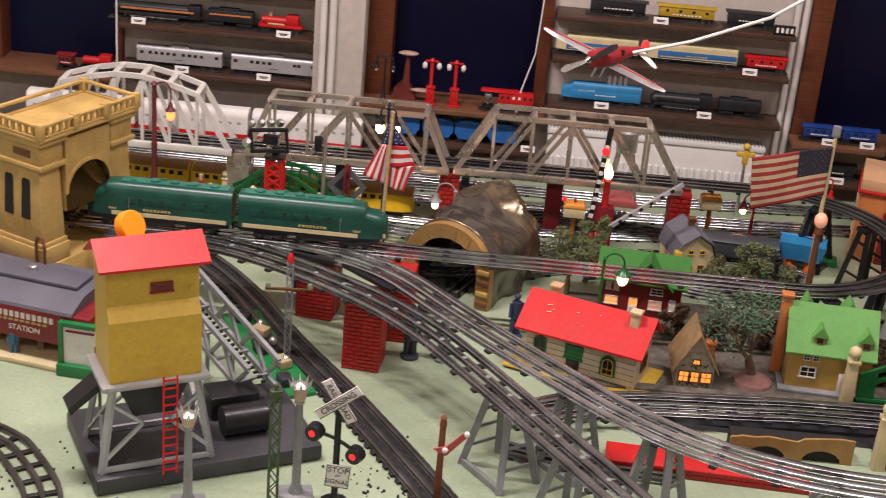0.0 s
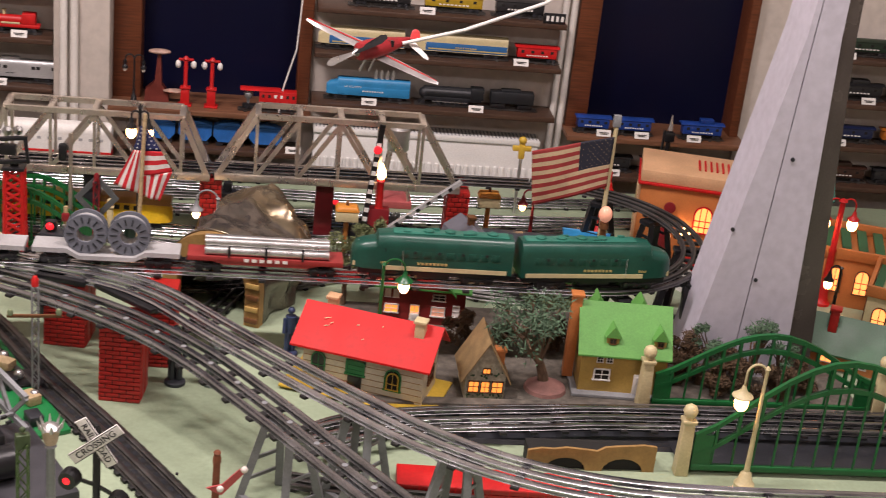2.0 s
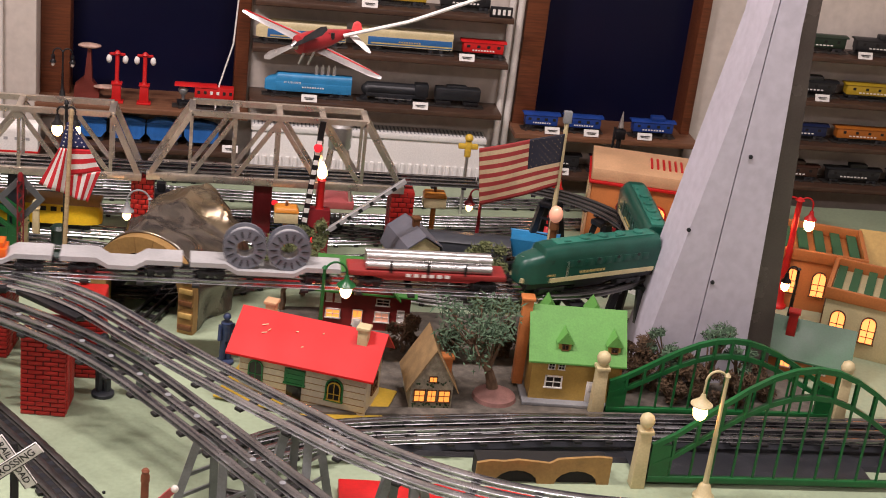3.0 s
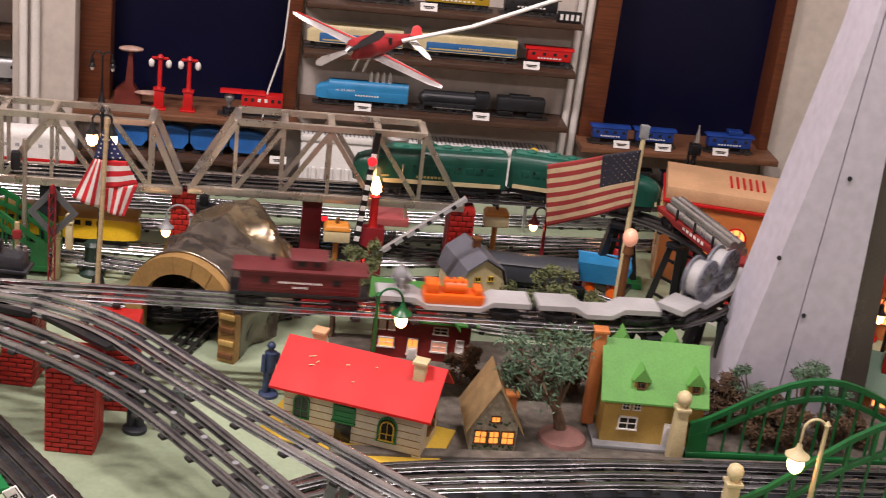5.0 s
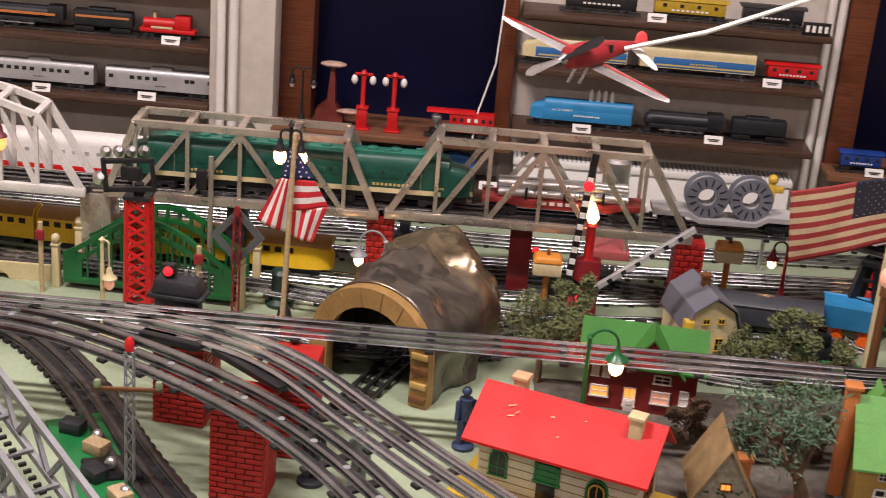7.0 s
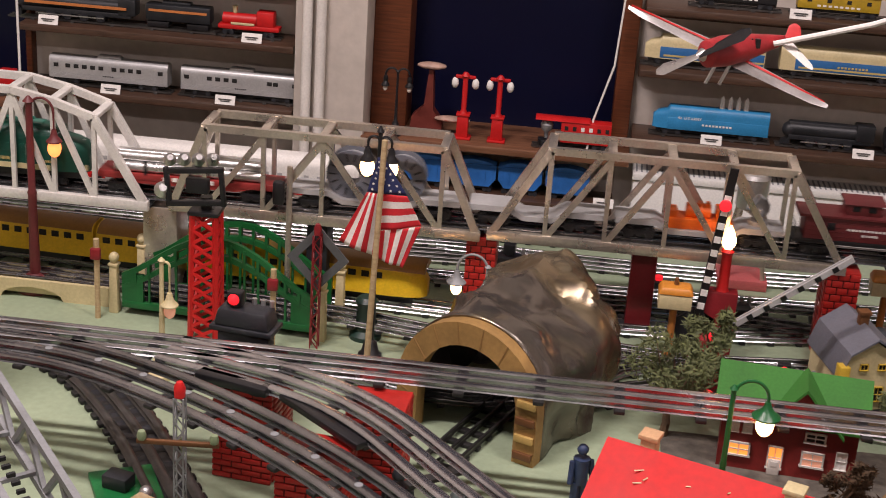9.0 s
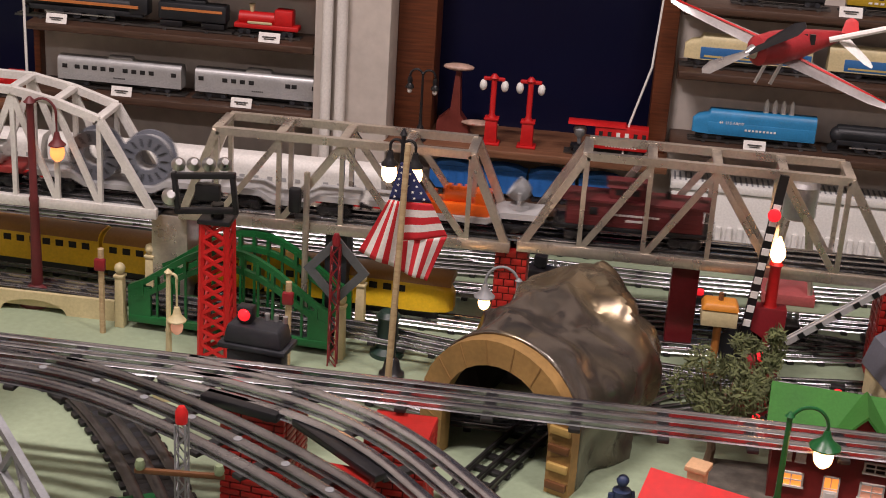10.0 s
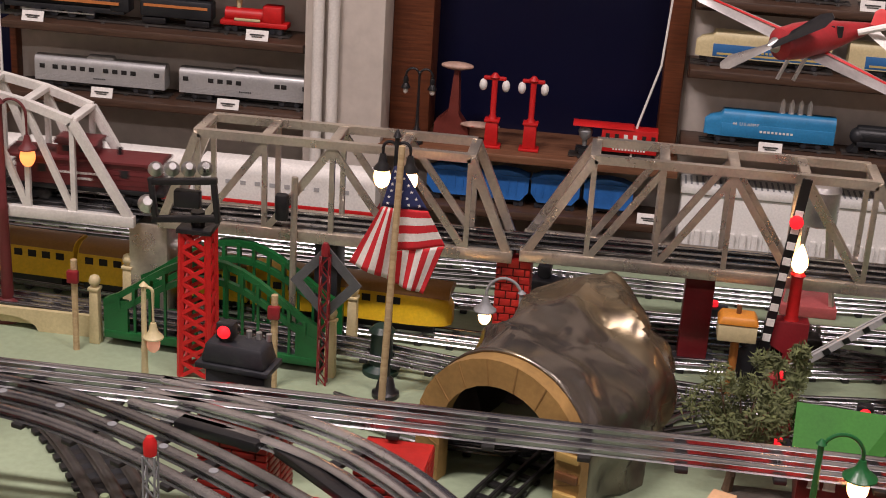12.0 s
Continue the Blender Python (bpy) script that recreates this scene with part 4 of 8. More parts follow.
win(t, 0.052, -0.0440, 0.036, 0.019, 0.020, M_YELLOW, M_GLASSD, 0, 2, 2, True)
win(t, -0.012, -0.0428, 0.050, 0.030, 0.024, M_GREEN, M_GREEN, 0, 1, 3)
door(t, -0.012, -0.043, 0.006, 0.024, 0.032, M_GLASSD)
win(t, -0.075, -0.0428, 0.042, 0.022, 0.024, M_GREEN, M_GLASSD, 0, 2, 2, True)
win(t, 0.1028, 0.0, 0.045, 0.028, 0.026, M_BROWN, M_GLASSD, 90, 2, 2)
for k in range(6):
    bm = bmnew()
    box(bm, (0, -0.0424, 0.012 + 0.011 * k), (0.2, 0.0008, 0.0008))
    part("siding_batten", bm, M_OCHRE, t)
bm = bmnew()
span(bm, -0.13, 0.128, -0.075, 0.06, 0.0042, 0.0078, 0.001)
part("base_plate", bm, M_YELLOW, t, "yellow tin base plate")

# small card cottage with lit windows
M_CARDWALL = mat("printed_card_wall", (0.42, 0.38, 0.28), 0.8, 0, 0.35, 120, 0.1, 300, worn=(0.12, 0.20, 0.10))
M_CARDROOF = mat("aged_card_roof", (0.30, 0.20, 0.09), 0.8, 0, 0.3, 40)
t = gable_house("card_cottage", "small card cottage with glowing orange windows", "toy house", 0.462, 2.567, 90, 0.082, 0.066, 0.046, 0.104, M_CARDWALL, M_CARDROOF, 0.008, 0.004)
for yy, ww in ((-0.019, 0.017), (0.0, 0.014), (0.020, 0.018)):
    win(t, -0.0414, -yy, 0.024, ww, 0.020, M_BROWN, M_LIT, -90, 2, 2)
win(t, -0.0414, 0.0, 0.053, 0.012, 0.009, M_BROWN, M_LIT, -90, 2, 1)
bm = bmnew()
for k in range(60):
    u = random.Random(k)
    ball(bm, (-0.0418, u.uniform(-0.03, 0.03), u.choice((0.006, 0.010, 0.041, 0.047)) + u.uniform(-0.003, 0.004)), u.uniform(0.0009, 0.0019), 6)
part("vine", bm, M_FOLIAGE, t, "printed green vines")
chimney(t, -0.012, -0.024, 0.045, 0.080, 0.015, M_TERRA)

# green-roofed ochre house
M_OCHREWALL = mat("ochre_tin_wall", (0.44, 0.29, 0.07), 0.42, 0, 0.12, 30)
t = gable_house("toy_house", "ochre tin house with a bright green roof", "toy house", 0.700, 2.612, -4, 0.142, 0.105, 0.076, 0.138, M_OCHREWALL, M_LTGREEN, 0.008, 0.010)
bm = bmnew()
span(bm, -0.082, 0.085, -0.068, 0.060, -0.006, 0.0, 0.001)
part("base_plate", bm, M_GREY, t)
bm = bmnew()
prism(bm, [(-0.0505, 0), (0.0505, 0), (0.0505, 0.074), (0, 0.130), (-0.0505, 0.074)], -0.0745, -0.0712, pose(0, 0, 0, 0, 0, 90))
part("end_wall", bm, M_TERRA, t, "terracotta gable end")
chimney(t, -0.0835, 0.0, 0.0, 0.152, 0.017, M_TERRA)
for xx in (-0.045, 0.030):
    bm = bmnew()
    prism(bm, [(-0.014, 0), (0, 0.022), (0.014, 0)], 0.005, 0.045, pose(xx, 0, 0.124))
    part("dormer_roof", bm, M_LTGREEN, t)
for xx in (-0.022, 0.058):
    bm = bmnew()
    span(bm, xx - 0.010, xx + 0.010, -0.046, -0.018, 0.082, 0.100, 0.0006)
    part("dormer", bm, M_OCHREWALL, t)
    bm = bmnew()
    prism(bm, [(-0.014, 0), (0, 0.02), (0.014, 0)], -0.050, 0.0, pose(xx, 0, 0.098))
    part("dormer_roof", bm, M_LTGREEN, t)
    win(t, xx, -0.0468, 0.091, 0.010, 0.009, M_BROWN, M_GLASSD, 0, 2, 1)
for xx, zz, ww, hh in ((-0.040, 0.060, 0.010, 0.011), (-0.024, 0.060, 0.010, 0.011), (-0.034, 0.032, 0.026, 0.020)):
    win(t, xx, -0.0532, zz, ww, hh, M_WHITE, M_GLASSD, 0, 2, 2)
door(t, 0.030, -0.0535, 0.0, 0.019, 0.036, M_WHITE)

# dark red house with a green roof behind the raised track
M_VILLAGEROOF = mat("grass_green_roof", (0.05, 0.19, 0.035), 0.7, 0, 0.15, 20, spec=0.25)
M_REDHOUSE = mat("dark_red_litho", (0.20, 0.016, 0.014), 0.45, 0, 0.25, 40)
t = gable_house("toy_house", "dark red house with a green roof among trees", "toy house", 0.385, 2.845, -6, 0.155, 0.09, 0.076, 0.112, M_REDHOUSE, M_VILLAGEROOF, 0.010, 0.004)
bm = bmnew()
prism(bm, [(-0.036, 0.070), (0.036, 0.070), (0, 0.112)], -0.054, 0.0, pose(0.012, 0, 0))
part("gable", bm, M_REDHOUSE, t)
for s in (-1, 1):
    bm = bmnew()
    prism(bm, [(0, 0.116), (s * 0.048, 0.062), (s * 0.048, 0.065), (0, 0.120)], -0.062, 0.0, pose(0.012, 0, 0))
    part("roof", bm, M_VILLAGEROOF, t)
for k, (xx, zz, ww, hh, mm) in enumerate(((-0.062, 0.056, 0.010, 0.016, M_PAPER), (-0.047, 0.056, 0.010, 0.016, M_PAPER), (-0.054, 0.026, 0.024, 0.016, M_LIT), (-0.012, 0.022, 0.016, 0.028, M_LIT), (0.030, 0.026, 0.024, 0.018, M_GLOW_PINK), (0.062, 0.030, 0.012, 0.022, M_PAPER), (0.030, 0.054, 0.022, 0.012, M_GLASSD))):
    win(t, xx, -0.0458, zz, ww, hh, M_WHITE, mm, 0, 2, 2)
door(t, -0.012, -0.047, 0.0, 0.014, 0.02, M_WHITE)

# grey barn-roofed cottage
t = thing("toy_cottage", "cream tin cottage with a grey barn roof", "toy house", 0.492, 3.05, 0, 14)
M_GREYROOF = mat("grey_blue_roof", (0.15, 0.155, 0.185), 0.5, 0, 0.15, 30)
gam = [(-0.045, 0.045), (-0.034, 0.078), (0, 0.100), (0.034, 0.078), (0.045, 0.045)]
bm = bmnew()
prism(bm, [(-0.041, 0), (0.041, 0), *[(a * 0.93, b - 0.003) for a, b in gam[::-1]]], -0.05, 0.05)
part("wall", bm, M_CREAM, t)
for a, b in zip(gam, gam[1:]):
    bm = bmnew()
    prism(bm, [a, b, (b[0], b[1] + 0.003), (a[0], a[1] + 0.003)], -0.057, 0.057)
    part("roof", bm, M_GREYROOF, t)
chimney(t, 0.0, 0.0, 0.09, 0.116, 0.012, M_BROWN)
for xx in (-0.012, 0.012):
    win(t, xx, -0.0508, 0.024, 0.012, 0.020, M_YELLOW, M_GLASSD, 0, 2, 2)
    win(t, xx, -0.0508, 0.062, 0.010, 0.008, M_YELLOW, M_GLASSD, 0, 2, 1)
bm = bmnew()
span(bm, -0.047, -0.034, -0.062, -0.045, 0, 0.066, 0.001)
part("porch_post", bm, M_YELLOW, t)

# orange station with a lamp
t = thing("toy_station", "peach and terracotta tin station with red trim", "toy station", 0.985, 3.235, 0, -14)
bm = bmnew()
span(bm, -0.115, 0.13, -0.07, 0.07, 0, 0.155, 0.002)
part("wall", bm, M_TERRA, t)
bm = bmnew()
span(bm, -0.119, -0.1152, -0.071, 0.071, 0, 0.154)
part("end_wall", bm, M_PEACH, t)
bm = bmnew()
span(bm, -0.122, 0.137, -0.077, 0.077, 0.1554, 0.161, 0.001)
part("cornice", bm, M_RED, t, "red cornice")
bm = bmnew()
span(bm, -0.118, 0.133, -0.073, 0.073, 0.1612, 0.186, 0.002)
part("parapet", bm, M_PEACH, t)
bm = bmnew()
for k in range(6):
    box(bm, (0.0 + k * 0.012, 0, 0.1875), (0.004, 0.06, 0.003))
part("roof_grille", bm, M_RED, t)
win(t, -0.1196, -0.02, 0.09, 0.034, 0.066, M_CREAM, M_RED, -90, 3, 4, True)
for k in (0.02, 0.085):
    win(t, k, -0.0708, 0.085, 0.036, 0.040, M_RED, M_GLOW_ORANGE, 0, 3, 3, True)
door(t, -0.05, -0.0712, 0.0, 0.024, 0.066, M_DKRED)
bm = bmnew()
lathe(bm, [(0.012, 0), (0.012, 0.003), (0.008, 0.004)], n=16, m=pose(-0.05, -0.071, 0.112, 90, 0, 0))
part("medallion", bm, M_DKRED, t)
bm = bmnew()
rod(bm, (-0.012, -0.072, 0.06), (-0.012, -0.092, 0.06), 0.003)
lathe(bm, [(0.008, -0.01), (0.009, -0.004), (0.007, 0)], (-0.012, -0.092, 0.062))
part("wall_lamp", bm, M_BROWN, t)
bm = bmnew()
ball(bm, (-0.012, -0.092, 0.071), 0.0105)
part("bulb", bm, M_BULB, t, "glowing warm bulb")

# red-roofed kiosk and pale tall strut
t = gable_house("toy_kiosk", "white tin kiosk with a red roof", "toy house", 0.955, 3.04, 40, 0.10, 0.06, 0.05, 0.072, M_PAPER, M_RED, 0.01)
for k in range(4):
    win(t, -0.033 + 0.022 * k, -0.0308, 0.03, 0.014, 0.018, M_RED, M_GLASSD, 0, 2, 1)
t = thing("leaning_strut", "tall pale lilac boarded strut with screws", "strut", -0.054, 2.656)
M_STRUT = mat("pale_lilac_board", (0.58, 0.56, 0.64), 0.45, 0, 0.05, 4, 0.05, 60)
M_STRUTSIDE = mat("polished_dark_edge", (0.10, 0.085, 0.075), 0.22, 0.3, 0.25, 8)
bm = bmnew()
prism(bm, [(0.876, 0.0), (0.965, 0.0), (0.998, 0.62), (1.043, 1.30), (1.040, 1.30), (0.988, 0.62)], -0.006, 0.10)
part("board", bm, M_STRUT, t)
bm = bmnew()
prism(bm, [(0.9670, 0.0), (1.066, 0.0), (1.045, 0.62), (1.050, 1.30), (1.0445, 1.30), (1.0000, 0.62)], -0.006, 0.10)
part("board", bm, M_STRUT, t)
bm = bmnew()
prism(bm, [(1.0665, 0.0), (1.112, 0.0), (1.070, 0.62), (1.060, 1.30), (1.0505, 1.30), (1.0455, 0.62)], -0.0035, 0.20)
part("edge", bm, M_STRUTSIDE, t, "dark polished edge")
for x, z in ((0.982, 0.19), (0.990, 0.10), (1.004, 0.41), (0.925, 0.28)):
    bm = bmnew()
    rod(bm, (x, -0.0055, z), (x, -0.0085, z), 0.0035, n=10)
    part("screw", bm, M_DKGREY, t)

# right-hand village
t = gable_house("toy_villa", "tan tin villa with a dull green roof", "toy house", 1.155, 2.735, -25, 0.13, 0.09, 0.046, 0.084, M_TERRA, mat("dull_green_roof", (0.045, 0.125, 0.06), 0.5, 0, 0.12, 20), 0.016)
chimney(t, -0.03, -0.02, 0.06, 0.108, 0.016, M_BRICK)
win(t, -0.03, -0.0458, 0.024, 0.022, 0.022, M_WHITE, M_GLOW_ORANGE, 0, 2, 2)
win(t, 0.03, -0.0458, 0.024, 0.022, 0.022, M_WHITE, M_GLASSD, 0, 2, 2)
M_DKGREEN_ROOF = mat("slatted_green", (0.03, 0.12, 0.05), 0.5, 0, 0.1, 20)


def flat_station(x, y, rz, w, d, h, wall_m, label):
    t = thing("toy_station", label, "toy station", x, y, 0, rz)
    bm = bmnew()
    span(bm, -w / 2, w / 2, -d / 2, d / 2, 0, h, 0.001)
    part("wall", bm, wall_m, t)
    bm = bmnew()
    for a in ((-w / 2 - 0.004, w / 2 + 0.004, -d / 2 - 0.004, -d / 2 + 0.004), (-w / 2 - 0.004, w / 2 + 0.004, d / 2 - 0.004, d / 2 + 0.004), (-w / 2 - 0.004, -w / 2 + 0.004, -d / 2 + 0.0045, d / 2 - 0.0045), (w / 2 - 0.004, w / 2 + 0.004, -d / 2 + 0.0045, d / 2 - 0.0045)):
        span(bm, *a, h + 0.0004, h + 0.022, 0.001)
    part("parapet", bm, M_TERRA, t)
    for k in range(8):
        bm = bmnew()
        box(bm, (-w / 2 + w * (k + 0.5) / 8, 0, h + 0.008), (w / 14, d - 0.012, 0.004))
        part("roof_slat", bm, M_DKGREEN_ROOF, t)
    n = max(2, int(w / 0.05))
    for k in range(n):
        win(t, -w / 2 + w * (k + 0.5) / n, -d / 2 - 0.0008, h * 0.5, 0.026, h * 0.38, M_BROWN, M_GLOW_ORANGE, 0, 2, 3, True)
    for k in range(2):
        win(t, -w / 2 - 0.0008, -d / 4 + d / 2 * k, h * 0.5, 0.026, h * 0.38, M_BROWN, M_GLOW_ORANGE, -90, 2, 3, True)


flat_station(1.345, 2.83, -28, 0.22, 0.16, 0.10, M_CREAM, "cream tin station with arched windows and slatted roof")
flat_station(1.24, 3.06, -18, 0.26, 0.16, 0.10, M_TERRA, "terracotta tin station with cream parapet and green slats")
t = gable_house("toy_house", "yellow toy house with a teal green roof", "toy house", 1.24, 3.36, -10, 0.14, 0.12, 0.12, 0.18, M_YELLOW, mat("teal_roof", (0.02, 0.16, 0.11), 0.45, 0, 0.1, 20), 0.012)
win(t, -0.03, -0.0608, 0.07, 0.02, 0.04, M_BROWN, M_GLASSD, 0, 2, 2)
win(t, 0.03, -0.0608, 0.07, 0.02, 0.04, M_BROWN, M_GLASSD, 0, 2, 2)
t = gable_house("toy_house", "yellow bungalow with a mustard roof", "toy house", 1.50, 3.08, -12, 0.2, 0.12, 0.07, 0.12, M_YELLOW, M_TAN, 0.012)
for k in range(3):
    win(t, -0.06 + 0.06 * k, -0.0608, 0.04, 0.024, 0.026, M_BROWN, M_GLOW_ORANGE, 0, 2, 2, True)

# ---- yellow triumphal gateway over the raised track ----
t = thing("toy_gateway", "tall ochre yellow toy bridge gateway with arch", "toy bridge", -0.678, 2.585, 0.0, -27)
t.scale = (1, 1, 0.93)
bm = bmnew()
span(bm, -0.12, 0.02, -0.05, 0.20, 0.0, 0.118, 0.002)
part("plinth", bm, M_TAN, t, "ochre plinth under the gateway")
for y0 in (-0.02, 0.155):
    for nm, zc, size, bev, taper in (("pier_foot", 0.136, (0.124, 0.068, 0.034), 0.003, 1.0), ("pier_moulding", 0.155, (0.118, 0.062, 0.014), 0.002, 1.0), ("pier_shaft", 0.235, (0.112, 0.056, 0.150), 0.002, 0.88), ("pier_cornice", 0.312, (0.122, 0.064, 0.010), 0.002, 1.0), ("pier_attic", 0.336, (0.110, 0.056, 0.042), 0.002, 1.0), ("pier_coping", 0.360, (0.126, 0.068, 0.010), 0.002, 1.0)):
        bm = bmnew()
        box(bm, (-0.045, y0, zc), size, 0, bev, taper)
        part(nm, bm, M_TAN, t)
    for xx in (-0.066, -0.026):
        # Flat near-black plates on the pier face give the slots their shade.
        bm = bmnew()
        sl = [(0.010 * math.cos(a), 0.042 + 0.010 * math.sin(a)) for a in [math.pi * k / 8 for k in range(9)]]
        prism(bm, [(-0.010, -0.03), (0.010, -0.03), *sl], -0.0020, 0.001, pose(xx, y0 - 0.0258, 0.235, -3))
        part("slot", bm, M_DARK, t, "near-black plate for a shaded arched slot")
        for j in range(3):
            bm = bmnew()
            box(bm, (xx - 0.006 + 0.006 * j, y0 - 0.0272, 0.190), (0.003, 0.003, 0.026))
            part("baluster", bm, M_TAN, t)
    bm = bmnew()
    box(bm, (-0.03, y0 - 0.0285, 0.336), (0.040, 0.002, 0.014), 0, 0.0005)
    part("name_plate", bm, M_BROWN, t)
# the arch wall between the piers, seen along the track
bm = bmnew()
n = 12
yc, rz_, za = 0.0675, 0.056, 0.245
outer = [(0.012, 0.21), (0.012, 0.356), (0.123, 0.356), (0.123, 0.21)]
inner = [(yc + rz_ * math.cos(math.pi * k / n), za + rz_ * math.sin(math.pi * k / n)) for k in range(n + 1)]
prism(bm, [*outer[::-1][0:1], *inner, *outer[0:1], outer[1], outer[2]], -0.012, 0.088, Matrix(((0, -1, 0, 0), (1, 0, 0, 0), (0, 0, 1, 0), (0, 0, 0, 1))))
part("arch", bm, M_TAN, t)
bm = bmnew()
for k in range(n):
    a, b = inner[k], inner[k + 1]
    bar(bm, (0.013, a[0], a[1]), (0.013, b[0], b[1]), 0.004, 0.006)
part("arch_moulding", bm, M_TAN, t)
bm = bmnew()
span(bm, -0.112, 0.022, -0.056, 0.190, 0.3655, 0.374, 0.002)
part("roof_slab", bm, M_TAN, t)
bm = bmnew()
for a in ((-0.112, 0.022, -0.056, -0.048), (-0.112, 0.022, 0.182, 0.190), (0.014, 0.022, -0.0475, 0.1815), (-0.112, -0.104, -0.0475, 0.1815)):
    span(bm, *a, 0.3745, 0.378)
    span(bm, *a, 0.394, 0.400, 0.001)
for k in range(16):
    box(bm, (0.018, -0.05 + 0.0153 * k, 0.386), (0.005, 0.006, 0.017))
for k in range(9):
    box(bm, (-0.106 + 0.0153 * k, -0.052, 0.386), (0.006, 0.005, 0.017))
for px_, py_ in ((-0.108, -0.052), (0.018, -0.052), (0.018, 0.186), (-0.108, 0.186), (0.018, 0.03), (0.018, 0.105)):
    box(bm, (px_, py_, 0.388), (0.013, 0.013, 0.030), 0, 0.001)
part("balustrade", bm, M_TAN, t)
bm = bmnew()
lad = [(0.02, 0, 0.118), (0.02, 0, 0.165), (0.014, 0, 0.182), (0.004, 0, 0.182), (0.0, 0, 0.165), (0.0, 0, 0.118)]
tube(bm, [(x + 0.006, -0.058, z) for x, _, z in lad], 0.003)
part("side_loop", bm, M_BROWN, t)

# ---- coal loader tower ----
M_LEGS = mat("aluminium_paint", (0.46, 0.47, 0.49), 0.36, 0.45, 0.15, 25, worn=(0.30, 0.30, 0.31))
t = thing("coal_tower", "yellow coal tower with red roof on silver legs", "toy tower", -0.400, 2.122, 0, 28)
bm = bmnew()
box(bm, (0.08, 0.035, 0.014), (0.35, 0.215, 0.028), 0, 0.006)
part("base", bm, mat("dusty_grey_base", (0.055, 0.055, 0.062), 0.45, 0.1, 0.3, 14, worn=(0.11, 0.11, 0.115)), t, "dusty grey moulded base")
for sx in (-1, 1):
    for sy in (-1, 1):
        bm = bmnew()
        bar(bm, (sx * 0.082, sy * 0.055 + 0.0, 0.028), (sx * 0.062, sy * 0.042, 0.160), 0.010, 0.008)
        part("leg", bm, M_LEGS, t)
    bm = bmnew()
    bar(bm, (sx * 0.080, -0.053, 0.04), (sx * 0.064, 0.043, 0.145), 0.005, 0.004)
    bar(bm, (sx * 0.080, 0.053, 0.04), (sx * 0.064, -0.043, 0.145), 0.005, 0.004)
    part("brace", bm, M_LEGS, t)
for sy in (-1, 1):
    bm = bmnew()
    bar(bm, (-0.081, sy * 0.054, 0.045), (-0.02, sy * 0.049, 0.10), 0.005, 0.005)
    bar(bm, (-0.02, sy * 0.048, 0.10), (-0.064, sy * 0.045, 0.135), 0.005, 0.005)
    bar(bm, (0.081, sy * 0.054, 0.045), (0.02, sy * 0.049, 0.10), 0.005, 0.005)
    bar(bm, (0.02, sy * 0.048, 0.10), (0.064, sy * 0.045, 0.135), 0.005, 0.005)
    bar(bm, (-0.084, sy * 0.056, 0.034), (0.084, sy * 0.056, 0.034), 0.005, 0.008)
    part("brace", bm, M_LEGS, t)
bm = bmnew()
prism(bm, [(-0.03, 0.105), (0.03, 0.105), (0.055, 0.159), (-0.055, 0.159)], -0.035, 0.035)
part("hopper", bm, M_DKGREY, t)
bm = bmnew()
span(bm, -0.080, 0.080, -0.056, 0.056, 0.160, 0.169, 0.003)
part("platform", bm, M_LTGREY, t)
bm = bmnew()
prism(bm, [(-0.047, 0.1695), (0.046, 0.1695), (0.046, 0.338), (0.0, 0.366), (-0.030, 0.348), (-0.030, 0.285), (-0.047, 0.266)], -0.067, 0.067, pose(0, 0, 0, 0, 0, 90))
for v in bm.verts:
    v.co.x *= -1
    v.co.y *= 1
part("house", bm, M_YELLOW, t)
for s, y1, z1 in ((-1, -0.046, 0.343), (1, 0.058, 0.336)):
    bm = bmnew()
    prism(bm, [(0.006, 0.372), (y1, z1), (y1, z1 + 0.004), (0.006, 0.376)], -0.080, 0.080, Matrix(((0, 1, 0, 0), (1, 0, 0, 0), (0, 0, 1, 0), (0, 0, 0, 1))))
    part("roof", bm, M_RED, t, "bright red roof sheet")
win(t, 0.012, -0.0312, 0.308, 0.030, 0.014, M_DKRED, M_BROWN, 0, 4, 2)
bm = bmnew()
lathe(bm, [(0.005, 0), (0.005, 0.004), (0.003, 0.004)], n=12, m=pose(0.056, -0.0305, 0.302, 90, 0, 0))
part("spout_hole", bm, M_YELLOW, t)
bm = bmnew()
lathe(bm, [(0.022, 0), (0.023, 0.003), (0.023, 0.014), (0.021, 0.017)], n=24, m=pose(-0.02, 0.045, 0.372, 62, 0, 30))
part("pulley_wheel", bm, mat("amber_plastic", (0.85, 0.33, 0.012), 0.3, 0, 0.06, 20), t, "amber round wheel")
lad_b, lad_t = Vector((0.012, -0.082, 0.028)), Vector((0.018, -0.060, 0.178))
bm = bmnew()
for sx in (-0.010, 0.010):
    bar(bm, lad_b + Vector((sx, 0, 0)), lad_t + Vector((sx, 0, 0)), 0.003, 0.003)
for k in range(12):
    p = lad_b.lerp(lad_t, (k + 0.5) / 12)
    bar(bm, p + Vector((-0.010, 0, 0)), p + Vector((0.010, 0, 0)), 0.003, 0.0022)
part("ladder", bm, M_RED, t, "red ladder")
bm = bmnew()
prism(bm, [(-0.122, 0.122), (-0.118, 0.112), (-0.076, 0.146), (-0.078, 0.158)], -0.02, 0.02)
part("chute", bm, M_BLACK, t, "black coal chute")
bm = bmnew()
rod(bm, (0.115, 0.0, 0.052), (0.185, 0.0, 0.052), 0.024, n=24)
part("motor", bm, M_BLACK, t, "black motor drum")
bm = bmnew()
box(bm, (0.15, 0.07, 0.048), (0.08, 0.055, 0.04), 0, 0.004)
